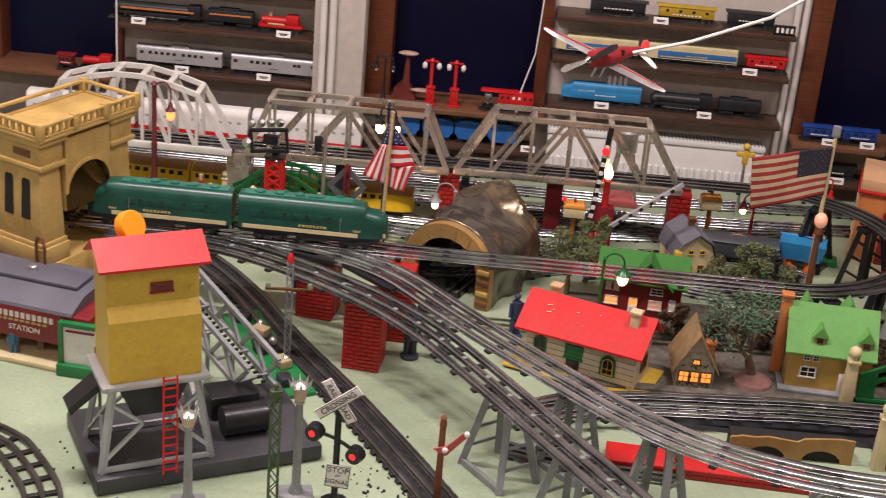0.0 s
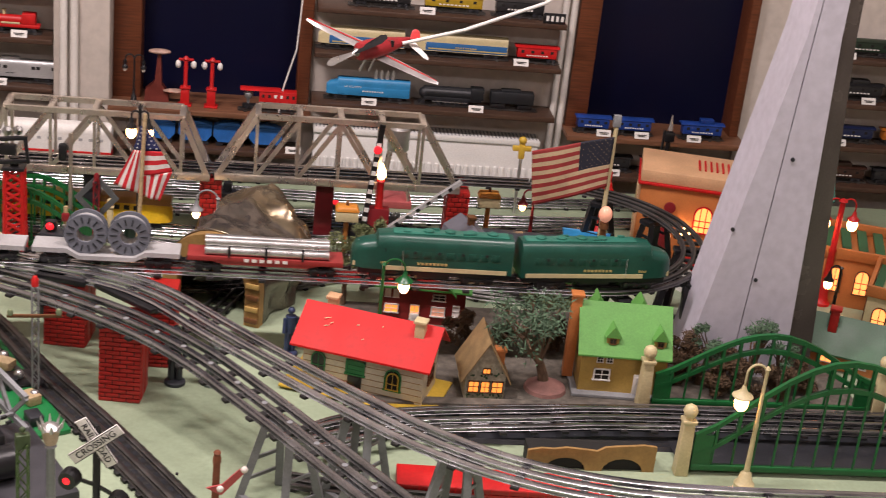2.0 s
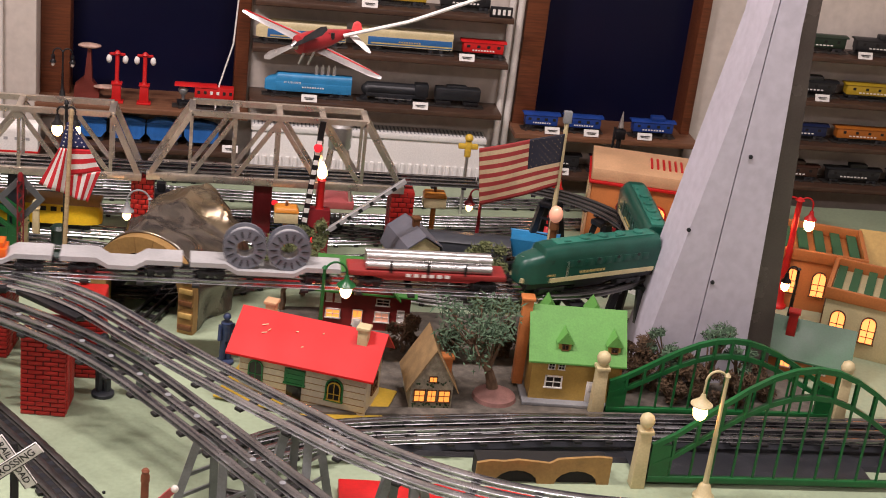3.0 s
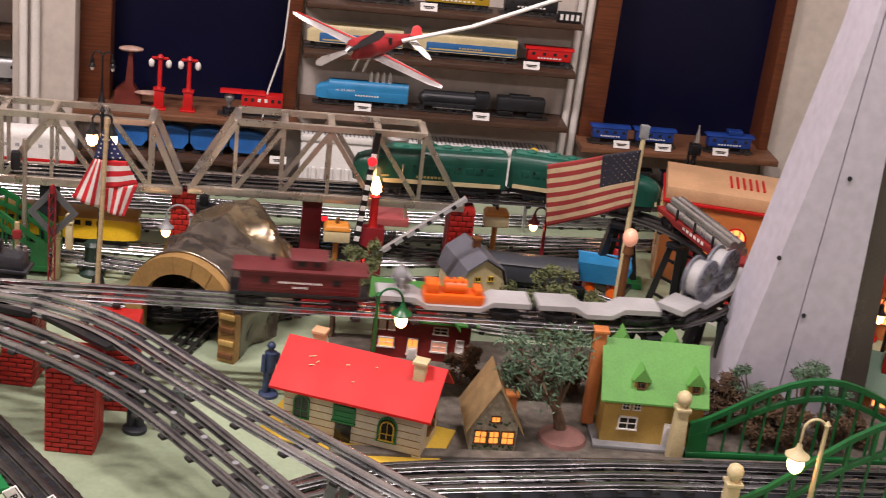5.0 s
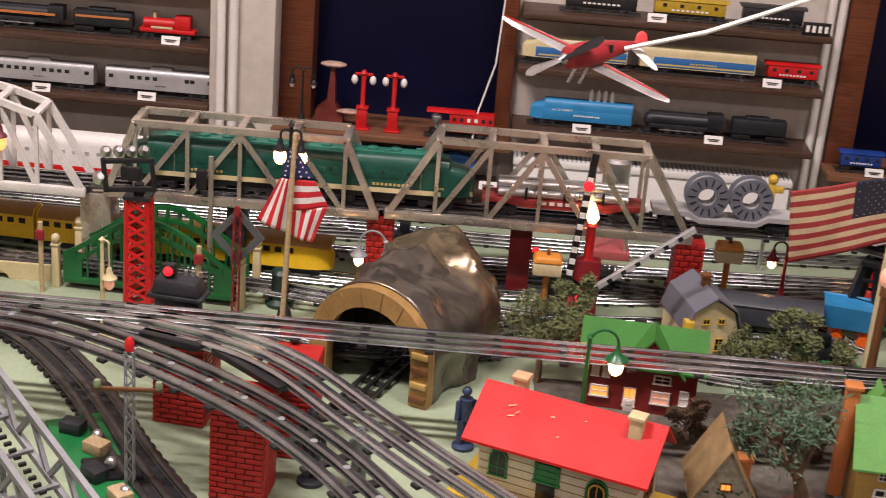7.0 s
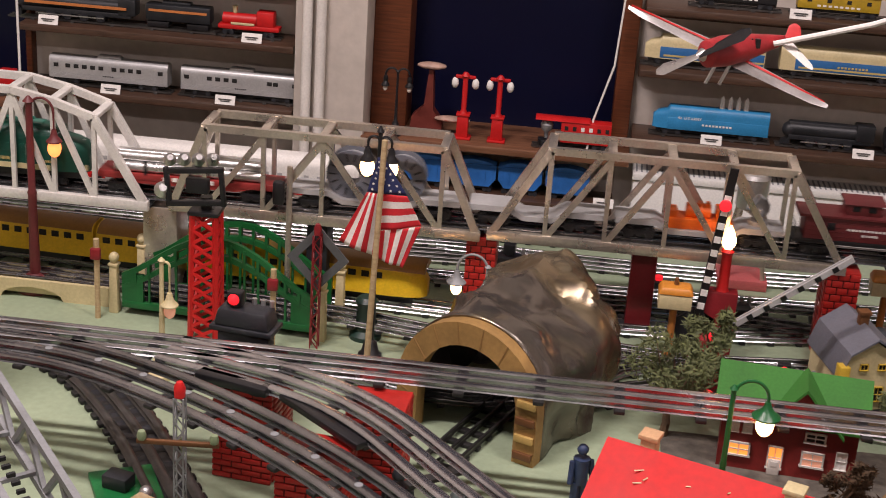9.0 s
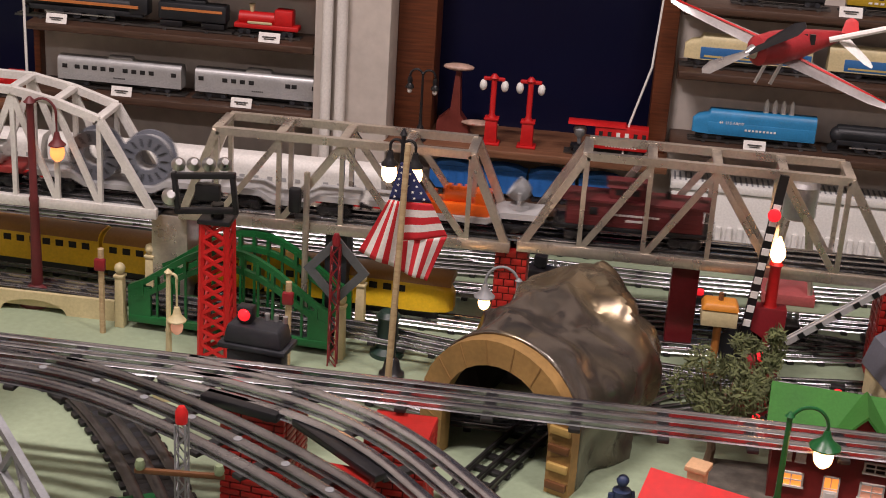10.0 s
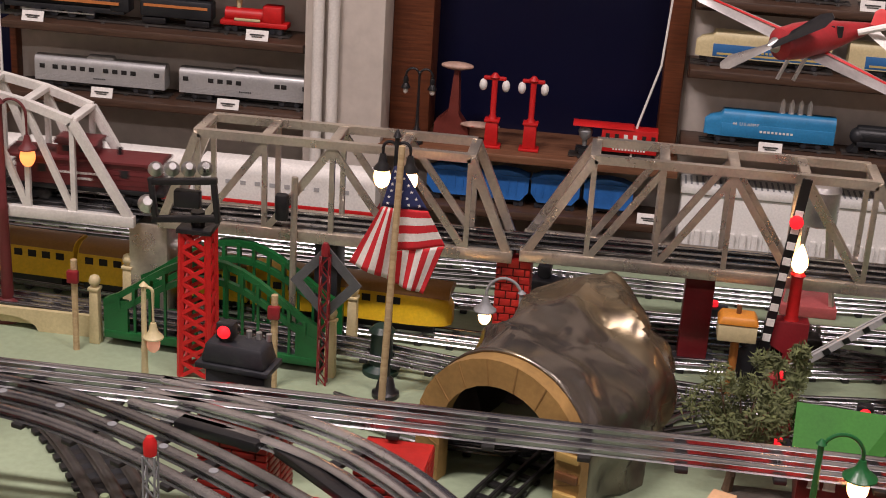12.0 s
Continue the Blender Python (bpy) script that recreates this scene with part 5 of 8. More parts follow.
part("gear_box", bm, M_BLACK, t)
# sloping conveyor girder from the base up behind the tower
a0, a1 = Vector((0.20, 0.06, 0.055)), Vector((0.12, 0.36, 0.125))
d = a1 - a0
side = Vector((d.y, -d.x, 0)).normalized() * 0.029
for s in (-1, 1):
    bm = bmnew()
    for up in (0, 0.050):
        bar(bm, a0 + side * s + Vector((0, 0, up)), a1 + side * s + Vector((0, 0, up)), 0.007, 0.008)
    for k in range(8):
        p, q = a0 + d * (k / 8) + side * s, a0 + d * ((k + 1) / 8) + side * s
        up = Vector((0, 0, 0.050))
        bar(bm, p, q + up, 0.005, 0.006) if k % 2 else bar(bm, p + up, q, 0.005, 0.006)
    part("conveyor_girder", bm, M_GREY, t, "grey lattice conveyor girder")
bm = bmnew()
for k in range(26):
    p = a0 + d * (k / 26) + Vector((0, 0, 0.022))
    box(bm, p, (0.008, 0.004, 0.004), 14)
part("conveyor_chain", bm, M_CINDER, t)
bm = bmnew()
for k in range(5):
    p = a0 + d * ((k + 0.5) / 5) + Vector((0, 0, 0.006))
    bar(bm, p - side, p + side, 0.006, 0.004)
part("conveyor_tie", bm, M_GREY, t)
for k in range(3):
    p = a0 + d * (0.3 + 0.25 * k)
    bm = bmnew()
    bar(bm, (p.x, p.y, 0.0 if k else 0.0), (p.x, p.y, p.z), 0.006, 0.006)
    part("conveyor_post", bm, M_GREY, t)

# ---- station shed ----
t = thing("station_shed", "open station shed with grey roof and red fascia", "toy station", -0.78, 2.53, 0, -12)
bm = bmnew()
span(bm, -0.2, 0.235, -0.13, 0.06, 0, 0.010, 0.003)
part("platform", bm, M_CREAM, t)
for sx in (-0.16, 0.03, 0.20):
    for sy in (-0.085, 0.03):
        bm = bmnew()
        span(bm, sx - 0.01, sx + 0.01, sy - 0.01, sy + 0.01, 0.0102, 0.0435, 0.001)
        part("post", bm, M_CREAM, t)
bm = bmnew()
span(bm, -0.21, 0.25, -0.115, 0.045, 0.044, 0.102, 0.001)
part("fascia", bm, M_DKRED, t, "dark red fascia with pale lettering")
bm = bmnew()
prism(bm, [(-0.119, 0.1025), (0.055, 0.1025), (0.053, 0.108), (0.01, 0.122), (-0.075, 0.122), (-0.117, 0.108)], -0.22, 0.262, pose(0, 0, 0, 0, 0, 90))
part("roof", bm, mat("slate_grey_roof", (0.13, 0.13, 0.16), 0.5, 0, 0.12, 12), t, "slate grey roof")
bm = bmnew()
span(bm, -0.16, 0.2, -0.062, -0.003, 0.1225, 0.130, 0.002)
part("roof_ridge", bm, mat("slate_ridge", (0.11, 0.11, 0.14), 0.5, 0, 0.12, 12), t)
bm = bmnew()
lathe(bm, [(0.008, 0), (0.008, 0.007), (0.006, 0.009)], (0.10, -0.03, 0.130))
part("roof_knob", bm, M_STEEL, t)
writing("sign_word", "STATION", 0.014, M_PAPER, t, pose(0.13, -0.1156, 0.062, 90, 0, 0), "pale painted word")
bm = bmnew()
for k in range(11):
    box(bm, (0.075 + 0.0105 * k, -0.1153, 0.086), (0.007, 0.0008, 0.011))
part("name_bars", bm, M_PAPER, t, "pale lettering bars")
bm = bmnew()
for k in range(9):
    box(bm, (0.084 + 0.0105 * k, -0.1153, 0.0755), (0.007, 0.0008, 0.004))
part("name_bars", bm, M_GOLD, t)

t = thing("toy_billboard", "small green framed billboard with white poster", "billboard", -0.568, 2.36, 0, -6)
bm = bmnew()
span(bm, -0.045, 0.06, -0.012, 0.012, 0, 0.022, 0.003)
part("base", bm, M_GREEN, t)
bm = bmnew()
for a in ((-0.042, -0.034, 0.0222, 0.098), (0.049, 0.057, 0.0222, 0.098)):
    span(bm, a[0], a[1], -0.006, 0.006, a[2], a[3], 0.001)
span(bm, -0.0338, 0.0488, -0.006, 0.006, 0.090, 0.098, 0.001)
part("frame", bm, M_GREEN, t)
bm = bmnew()
span(bm, -0.0338, 0.0488, -0.002, 0.002, 0.0222, 0.0898)
part("poster", bm, M_PAPER, t, "white printed poster")
bm = bmnew()
box(bm, (0.03, -0.0025, 0.045), (0.02, 0.001, 0.03))
box(bm, (-0.005, -0.0025, 0.082), (0.05, 0.001, 0.004))
part("print", bm, M_DKRED, t)

# ---- tunnel ----
M_OCHRELINE = mat("faint_stone_line", (0.28, 0.155, 0.05), 0.7, 0, 0.2, 30)
t = thing("toy_tunnel", "crumpled brown tin toy tunnel with ochre portal", "toy tunnel", 0.008, 2.80, 0, -24)
HW, HT, LEN = 0.094, 0.158, 0.235


def arch_pt(u, w, h):
    """u from 0 (left foot) over the crown to 1."""
    spring = h - w
    total = 2 * spring + math.pi * w
    s = u * total
    if s < spring:
        return (-w, s)
    if s > total - spring:
        return (w, total - s)
    a = math.pi - (s - spring) / w
    return (w * math.cos(a), spring + w * math.sin(a))


bm = bmnew()
NU, NV = 72, 44
grid = []
for j in range(NV + 1):
    v = j / NV
    k = 1.0 + 0.08 * math.sin(3.0 * v) - 0.16 * max(0, v - 0.75)
    row = []
    for i in range(NU + 1):
        x, z = arch_pt(i / NU, HW * k, HT * (0.98 + 0.06 * math.sin(2.2 * v + 0.4)))
        n3 = noise.noise_vector(Vector((x * 6, v * 1.8, z * 6)))
        # sharp dents and soft bulges of tin that was sat on
        fold = abs(noise.noise(Vector((x * 11 + v * 1.6 + 3, v * 2.6 - z * 4, z * 11))))
        crease = abs(noise.noise(Vector((x * 19 - v * 2.0, v * 4.4 + x * 5, z * 19 + 7))))
        amp = 0.019 * min(1.0, v * 4)
        d = Vector((x, 0, z - 0.08)).normalized() * (n3.x * amp * 0.7 + 0.35 * amp - fold * amp * 2.0 + crease * amp * 0.75 - 0.15 * amp)
        row.append(bm.verts.new((x + d.x, 0.012 + v * LEN + n3.y * amp * 0.7, max(0.0, z + d.z))))
    grid.append(row)
for j in range(NV):
    for i in range(NU):
        bm.faces.new((grid[j][i], grid[j][i + 1], grid[j + 1][i + 1], grid[j + 1][i]))
# The inner skin is near-black, standing in for the shade inside.
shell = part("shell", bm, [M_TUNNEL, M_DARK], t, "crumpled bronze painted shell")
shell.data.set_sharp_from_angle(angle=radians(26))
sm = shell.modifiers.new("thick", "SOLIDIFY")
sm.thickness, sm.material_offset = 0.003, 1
bm = bmnew()
n = 24
rin, hin = 0.066, 0.127
a = [arch_pt(k / n, HW, HT * 0.985) for k in range(n + 1)]
b = [arch_pt(k / n, rin, hin) for k in range(n + 1)]
for k in range(n):
    vs = [bm.verts.new((p[0], y, p[1])) for y in (-0.006, 0.013) for p in (a[k], a[k + 1], b[k + 1], b[k])]
    for f in ((0, 1, 2, 3), (7, 6, 5, 4), (0, 4, 5, 1), (2, 6, 7, 3)):
        bm.faces.new([vs[i] for i in f])
bmesh.ops.remove_doubles(bm, verts=bm.verts, dist=1e-5)
part("portal", bm, M_OCHRE, t, "ochre card portal ring with printed stones")
for k in range(1, n, 2):
    p, q = a[k], b[k]
    bm = bmnew()
    bar(bm, (p[0], -0.0062, p[1]), (q[0], -0.0062, q[1]), 0.0012, 0.0012)
    part("stone_line", bm, M_OCHRELINE, t)
for k in range(5):
    bm = bmnew()
    box(bm, (0.080, -0.008, 0.012 + 0.022 * k), (0.024, 0.005, 0.009), 0, 0.001)
    part("quoin", bm, M_TAN if k % 2 else M_BROWN, t)
bm = bmnew()
span(bm, 0.02, 0.06, 0.18, 0.185, 0.0, 0.08)
part("inside_card", bm, M_LTGREY, t)

# ---- ground tracks of the inner field ----
def low_track(pts, label="dull three-rail ground track of the inner field", m=None):
    track(spline([(x, y, LOW) for x, y in pts], 0.04), label, m or M_RAIL_WORN, 0.04, True, 0.036, 1.2)


low_track([(-1.3, 3.30), (-0.7, 3.28), (-0.2, 3.275), (0.3, 3.29), (0.8, 3.33), (1.0, 3.36)], "ground track along the back of the layout")
low_track([(-0.1, 3.40), (0.3, 3.395), (0.7, 3.43), (1.1, 3.47)], "ground track along the back of the layout")
low_track([(-1.3, 3.23), (-0.75, 3.215), (-0.45, 3.19), (-0.15, 3.165), (0.1, 3.16), (0.4, 3.19), (0.62, 3.25), (0.8, 3.29)], "ground track under the yellow streamliner")
low_track([(-0.20, 2.955), (-0.05, 2.90), (0.06, 2.915), (0.16, 3.0), (0.22, 3.05), (0.42, 3.09), (0.62, 3.11), (0.78, 3.20)], "ground track running through the tunnel")
low_track([(0.10, 3.09), (0.25, 3.075), (0.40, 3.06), (0.55, 3.02), (0.66, 2.98), (0.78, 2.98)], "ground track behind the village")
low_track([(0.15, 2.93), (0.24, 2.985), (0.34, 2.99), (0.45, 2.95), (0.56, 2.92), (0.70, 2.95)], "ground track behind the village", M_RAIL_DARK)
low_track([(0.12, 3.225), (0.3, 3.235), (0.5, 3.205), (0.66, 3.13), (0.75, 3.06)])
# Three tracks added to darken the table, for bridge shade as well as track.
low_track([(-1.3, 3.37), (-0.7, 3.36), (-0.25, 3.355), (0.0, 3.37)], "ground track along the back of the layout", M_RAIL_DARK)
low_track([(-1.3, 3.43), (-0.7, 3.425), (-0.3, 3.42), (-0.05, 3.435)], "ground track along the back of the layout")
low_track([(-1.3, 3.485), (-0.7, 3.48), (-0.3, 3.478), (0.1, 3.485)], "ground track along the back of the layout", M_RAIL_DARK)
track(spline([(-0.02, 2.72, LOW), (0.01, 2.80, LOW), (0.05, 2.9, LOW), (0.09, 3.0, LOW)], 0.03), "dark track entering the tunnel", M_RAIL_DARK, 0.03)
track(spline([(0.16, 2.36, 0.020), (0.26, 2.42, 0.020), (0.45, 2.455, 0.020), (0.70, 2.475, 0.020), (1.3, 2.49, 0.020)]), "second ground track onto the green arch bridge", M_RAIL_WORN, 0.05, True, 0.045, 1.5)
track(spline([(0.14, 2.255, LOW), (0.22, 2.235, LOW), (0.32, 2.23, LOW), (0.42, 2.22, LOW)]), "loose dark track pieces on the table", M_RAIL_DARK, 0.03, True, 0.03, 1.5)

# dark roadbed strip and ochre viaduct beneath the right-hand track
t = thing("toy_roadbed", "dark grey wooden roadbed under ground tracks", "roadbed", 0.8, 2.44)
bm = bmnew()
prism(bm, [(-0.05, 0), (0.055, 0), (0.05, 0.0068), (-0.045, 0.0068)], -0.55, 0.6, pose(0, 0, 0, 0, 0, -91))
part("bed", bm, M_DKGREY, t)
bm = bmnew()
box(bm, (-0.02, 0.072, 0.006), (1.1, 0.022, 0.012), 1, 0.002)
part("kerb", bm, M_GROUNDCOVER, t, "grey-brown kerb strip")
t = thing("toy_viaduct", "broken ochre card viaduct with dark arches", "toy bridge", 0.592, 2.332, 0, 1)
bm = bmnew()
pts = [(-0.09, 0), (-0.075, 0)]
for c in (-0.03, 0.06):
    pts += [(c + 0.032 * math.cos(math.pi - math.pi * k / 8), 0.022 * math.sin(math.pi * k / 8)) for k in range(9)]
pts += [(0.11, 0), (0.11, 0.044), (0.09, 0.046), (0.07, 0.0445), (0.05, 0.043), (0.03, 0.041), (0.018, 0.034), (0.0, 0.036), (-0.03, 0.039), (-0.05, 0.036), (-0.07, 0.037), (-0.09, 0.033)]
prism(bm, pts, -0.010, -0.005)
part("arcade", bm, M_OCHRE, t)
# Added near-black block stands in for the shade behind the arches.
bm = bmnew()
span(bm, -0.088, 0.108, -0.0045, 0.028, 0, 0.0325)
part("shade_backing", bm, M_DARK, t)
t = thing("brick_platform", "low red brick-printed platform", "toy platform", 0.46, 2.258, 0, -3)
bm = bmnew()
span(bm, -0.16, 0.16, -0.028, 0.028, 0, 0.018, 0.001)
part("body", bm, M_RED, t)
for k in range(12):
    for r in range(2):
        piece("brick", brick_mesh("plat", (0.0245, 0.004, 0.0075), M_BRICK), t, pose(-0.147 + 0.0265 * k + 0.006 * r, -0.0275, 0.0048 + 0.0088 * r))

# ---- turnout parts and controllers ----
def switch_machine(x, y, z, rz, label, lens=True):
    t = thing("switch_motor", label, "switch motor", x, y, z, rz, "switch motors")
    bm = bmnew()
    box(bm, (0, 0, 0.003), (0.076, 0.040, 0.006), 0, 0.001)
    box(bm, (0, 0, 0.0165), (0.068, 0.036, 0.021), 0, 0.0035, 0.86)
    part("housing", bm, M_DKGREY if lens else M_BLACK, t)
    bm = bmnew()
    rod(bm, (-0.012, -0.002, 0.0268), (-0.012, -0.002, 0.030), 0.0075, n=14)
    box(bm, (-0.012, -0.002, 0.0375), (0.018, 0.014, 0.017), 0, 0.002)
    part("lantern", bm, M_BLACK, t)
    if lens:
        bm = bmnew()
        lathe(bm, [(0.0068, 0), (0.0066, 0.002), (0.004, 0.0042), (0.0005, 0.005)], n=14, m=pose(-0.012, -0.009, 0.0375, 90, 0, 0))
        part("lens", bm, M_REDLENS, t, "glowing red lens")
    for k in range(3):
        bm = bmnew()
        rod(bm, (0.006 + 0.0105 * k, 0.011, 0.0265), (0.006 + 0.0105 * k, 0.011, 0.034), 0.003, n=8)
        part("terminal", bm, M_STEEL, t)


switch_machine(-0.252, 2.775, DECK - 0.02, -8, "dark switch motor with a glowing red lamp")
bm = bmnew()
t = thing("switch_bracket", "grey post under the raised switch motor", "bracket", -0.252, 2.775)
span(bm, -0.03, 0.03, -0.015, 0.015, 0, DECK - 0.0205, 0.002)
part("post", bm, M_DKGREY, t)
t = thing("switch_cover", "long black tin cover beside the turnout", "track part", -0.225, 2.610, DECK - 0.010, -16)
bm = bmnew()
box(bm, (0, 0, 0.005), (0.085, 0.018, 0.010), 0, 0.002)
part("cover", bm, M_BLACK, t)
t = thing("switch_cover", "long black tin cover beside the turnout", "track part", -0.120, 2.552, DECK - 0.010, -42)
bm = bmnew()
box(bm, (0, 0, 0.004), (0.13, 0.014, 0.008), 0, 0.002)
part("cover", bm, M_BLACK, t)
for x, y in ((0.345, 3.245), (0.03, 3.345), (0.41, 3.02), (0.69, 3.03), (0.50, 3.26)):
    switch_machine(x, y, 0, random.Random(int(x * 100)).uniform(-20, 20), "black track switch motor on the table", x == 0.41)
for x, y, r in ((0.245, 3.34, 0), (0.30, 2.965, 20), (0.12, 3.305, 10)):
    t = thing("track_signal_button", "small dark contactor with a red button", "contactor", x, y, 0, r)
    bm = bmnew()
    box(bm, (0, 0, 0.007), (0.04, 0.024, 0.014), 0, 0.003)
    part("case", bm, M_DKGREY, t)
    bm = bmnew()
    rod(bm, (0, 0, 0.014), (0, 0, 0.02), 0.006, n=12)
    part("button", bm, M_REDLENS, t)


# ---- arched green bridges with cream posts ----
def arch_girder(parent, x0, x1, y, z0, rise, end_h, material):
    """A pierced sheet-metal girder: two arched chords, uprights, window panels and a bottom beam."""
    n = 14
    xs = [x0 + (x1 - x0) * k / n for k in range(n + 1)]
    shape = lambda u: end_h + rise * math.sin(math.pi * u) ** 1.3  # noqa: E731
    top = [(x, z0 + shape(k / n)) for k, x in enumerate(xs)]
    depth = rise * 0.33
    low = [(x, z - depth * (0.75 + 0.25 * math.sin(math.pi * k / n))) for k, (x, z) in enumerate(top)]
    for line, h in ((top, 0.0085), (low, 0.008)):
        bm = bmnew()
        prism(bm, [(a, b - h / 2) for a, b in line] + [(a, b + h / 2) for a, b in line[::-1]], y - 0.0035, y + 0.0035)
        part("arched_chord", bm, material, parent)
    bm = bmnew()
    span(bm, x0, x1, y - 0.004, y + 0.004, z0, z0 + 0.010, 0.001)
    part("bottom_beam", bm, material, parent)
    for k in range(1, n):
        bm = bmnew()
        bar(bm, (low[k][0], y, low[k][1]), (top[k][0], y, top[k][1]), 0.004, 0.009)
        if low[k][1] > z0 + 0.02:
            bar(bm, (low[k][0], y, z0 + 0.01), (low[k][0], y, low[k][1]), 0.003, 0.0032)
        part("upright", bm, material, parent)
    for s, x in ((1, x0), (-1, x1)):
        bm = bmnew()
        span(bm, min(x, x + s * 0.03), max(x, x + s * 0.03), y - 0.003, y + 0.003, z0, z0 + end_h + 0.004)
        part("end_plate", bm, material, parent)


def bridge_post(parent, x, y, z0, h, k=1.0):
    bm = bmnew()
    box(bm, (x, y, z0 + h * 0.42), (0.021 * k, 0.021 * k, h * 0.84), 0, 0.001, 0.82)
    box(bm, (x, y, z0 + h * 0.86), (0.022 * k, 0.022 * k, 0.006 * k), 0, 0.0008)
    lathe(bm, [(r * k, z * k) for r, z in ((0.006, 0), (0.005, 0.005), (0.010, 0.010), (0.0115, 0.017), (0.009, 0.024), (0.003, 0.028))], (x, y, z0 + h * 0.86), 14)
    part("post", bm, M_CREAM, parent, "cream post with a ball finial")


t = thing("arch_bridge", "green toy arch bridge with cream corner posts", "toy bridge", -0.357, 3.045, 0, -4)
arch_girder(t, -0.134, 0.134, 0.0, 0.010, 0.068, 0.046, M_DKGREEN)
arch_girder(t, -0.124, 0.140, 0.076, 0.010, 0.066, 0.046, M_DKGREEN)
for px, py in ((-0.146, 0.0), (0.146, 0.0), (-0.136, 0.076), (0.152, 0.076)):
    bridge_post(t, px, py, 0.0, 0.082, 0.62)
bm = bmnew()
span(bm, -0.132, 0.134, 0.006, 0.070, 0.010, 0.015)
part("deck", bm, M_DKGREY, t)
track([(-0.95, 3.105, 0.0282), (-0.60, 3.10, 0.0282), (-0.3, 3.08, 0.0282), (-0.19, 3.07, 0.0282), (-0.05, 3.05, 0.024), (0.06, 3.035, 0.016)], "tinplate track over the green arch bridge", M_RAIL_WORN, 0.04)
t = thing("toy_viaduct", "cream tin viaduct leading to the green bridge", "toy bridge", -0.67, 3.078, 0, 0)
bm = bmnew()
pts = [(-0.25, 0), (-0.02, 0)] + [(0.045 + 0.045 * math.cos(math.pi - math.pi * k / 8), 0.018 * math.sin(math.pi * k / 8)) for k in range(9)] + [(0.155, 0), (0.155, 0.028), (-0.25, 0.028)]
prism(bm, pts, -0.012, -0.006)
part("side_wall", bm, M_CREAM, t)
bm = bmnew()
span(bm, -0.25, 0.155, -0.0055, 0.06, 0.006, 0.0155)
part("deck", bm, M_CREAM, t)

t = thing("arch_bridge", "large green toy arch bridge with cream posts", "toy bridge", 0, 0)
arch_girder(t, 0.745, 1.125, 2.531, 0.008, 0.082, 0.052, M_DKGREEN)
arch_girder(t, 0.758, 1.215, 2.325, 0.008, 0.135, 0.058, M_DKGREEN)
bridge_post(t, 0.730, 2.532, 0.0, 0.100)
bridge_post(t, 1.138, 2.532, 0.0, 0.100)
bridge_post(t, 0.744, 2.325, 0.0, 0.108)
bridge_post(t, 1.231, 2.325, 0.0, 0.108)
bm = bmnew()
span(bm, 0.745, 1.12, 2.332, 2.524, 0.0072, 0.0078)
part("deck", bm, M_DKGREY, t)


# ---- flags ----
def flag(x, y, h, r, corners, cloths, label, pole_m, along, ripple, band=2, canton=0.4):
    """corners: hoist top, hoist bottom, fly top, fly bottom as (x, z) from the pole's foot; stripes run along the fly."""
    t = thing("toy_flag", label, "flag", x, y)
    bm = bmnew()
    rod(bm, (0, 0, 0), (0, 0, h), r, r * 0.85, 10)
    part("pole", bm, pole_m, t)
    ht, hb, ft, fb = [Vector((c[0], 0, c[1])) for c in corners]
    NU, NV = 32, 26
    bm = bmnew()
    g = []
    for j in range(NV + 1):
        v = j / NV
        row = []
        for i in range(NU + 1):
            u = i / NU
            p = ht.lerp(ft, u).lerp(hb.lerp(fb, u), v)
            p.y = -r - 0.001 + ripple * math.sin(along * u + 2.2 * v) * min(1, u * 3) + ripple * 0.5 * math.sin(9 * u - 4 * v) * u
            p.z -= 0.10 * ripple * 8 * u * (1 - u)
            row.append(bm.verts.new(p))
        g.append(row)
    for j in range(NV):
        for i in range(NU):
            f = bm.faces.new((g[j][i], g[j][i + 1], g[j + 1][i + 1], g[j + 1][i]))
            f.material_index = 2 if (j < 14 and i < NU * canton) else (j // band) % 2
    cloth = part("cloth", bm, cloths, t, "striped cloth with a starred canton")
    sm = cloth.modifiers.new("thick", "SOLIDIFY")
    sm.thickness = 0.0006
    bm = bmnew()
    for a in range(9):
        for b in range(6 if a % 2 == 0 else 5):
            u = canton * (b + (0.5 if a % 2 == 0 else 1.0)) / 6
            v = 14 / NV * (a + 0.6) / 9.2
            p = ht.lerp(ft, u).lerp(hb.lerp(fb, u), v)
            p.y = -r - 0.0016 + ripple * math.sin(along * u + 2.2 * v) * min(1, u * 3) + ripple * 0.5 * math.sin(9 * u - 4 * v) * u
            p.z -= 0.10 * ripple * 8 * u * (1 - u)
            s = (ht - hb).length * 0.016
            vs = [bm.verts.new(p + Vector(((s if k % 2 == 0 else s * 0.42) * math.sin(math.pi * k / 5), 0, (s if k % 2 == 0 else s * 0.42) * math.cos(math.pi * k / 5)))) for k in range(10)]
            bm.faces.new(vs)
    tagged(part("star_field", bm, cloths[1], t, "small pale stars"), kind="stuff")
    return t


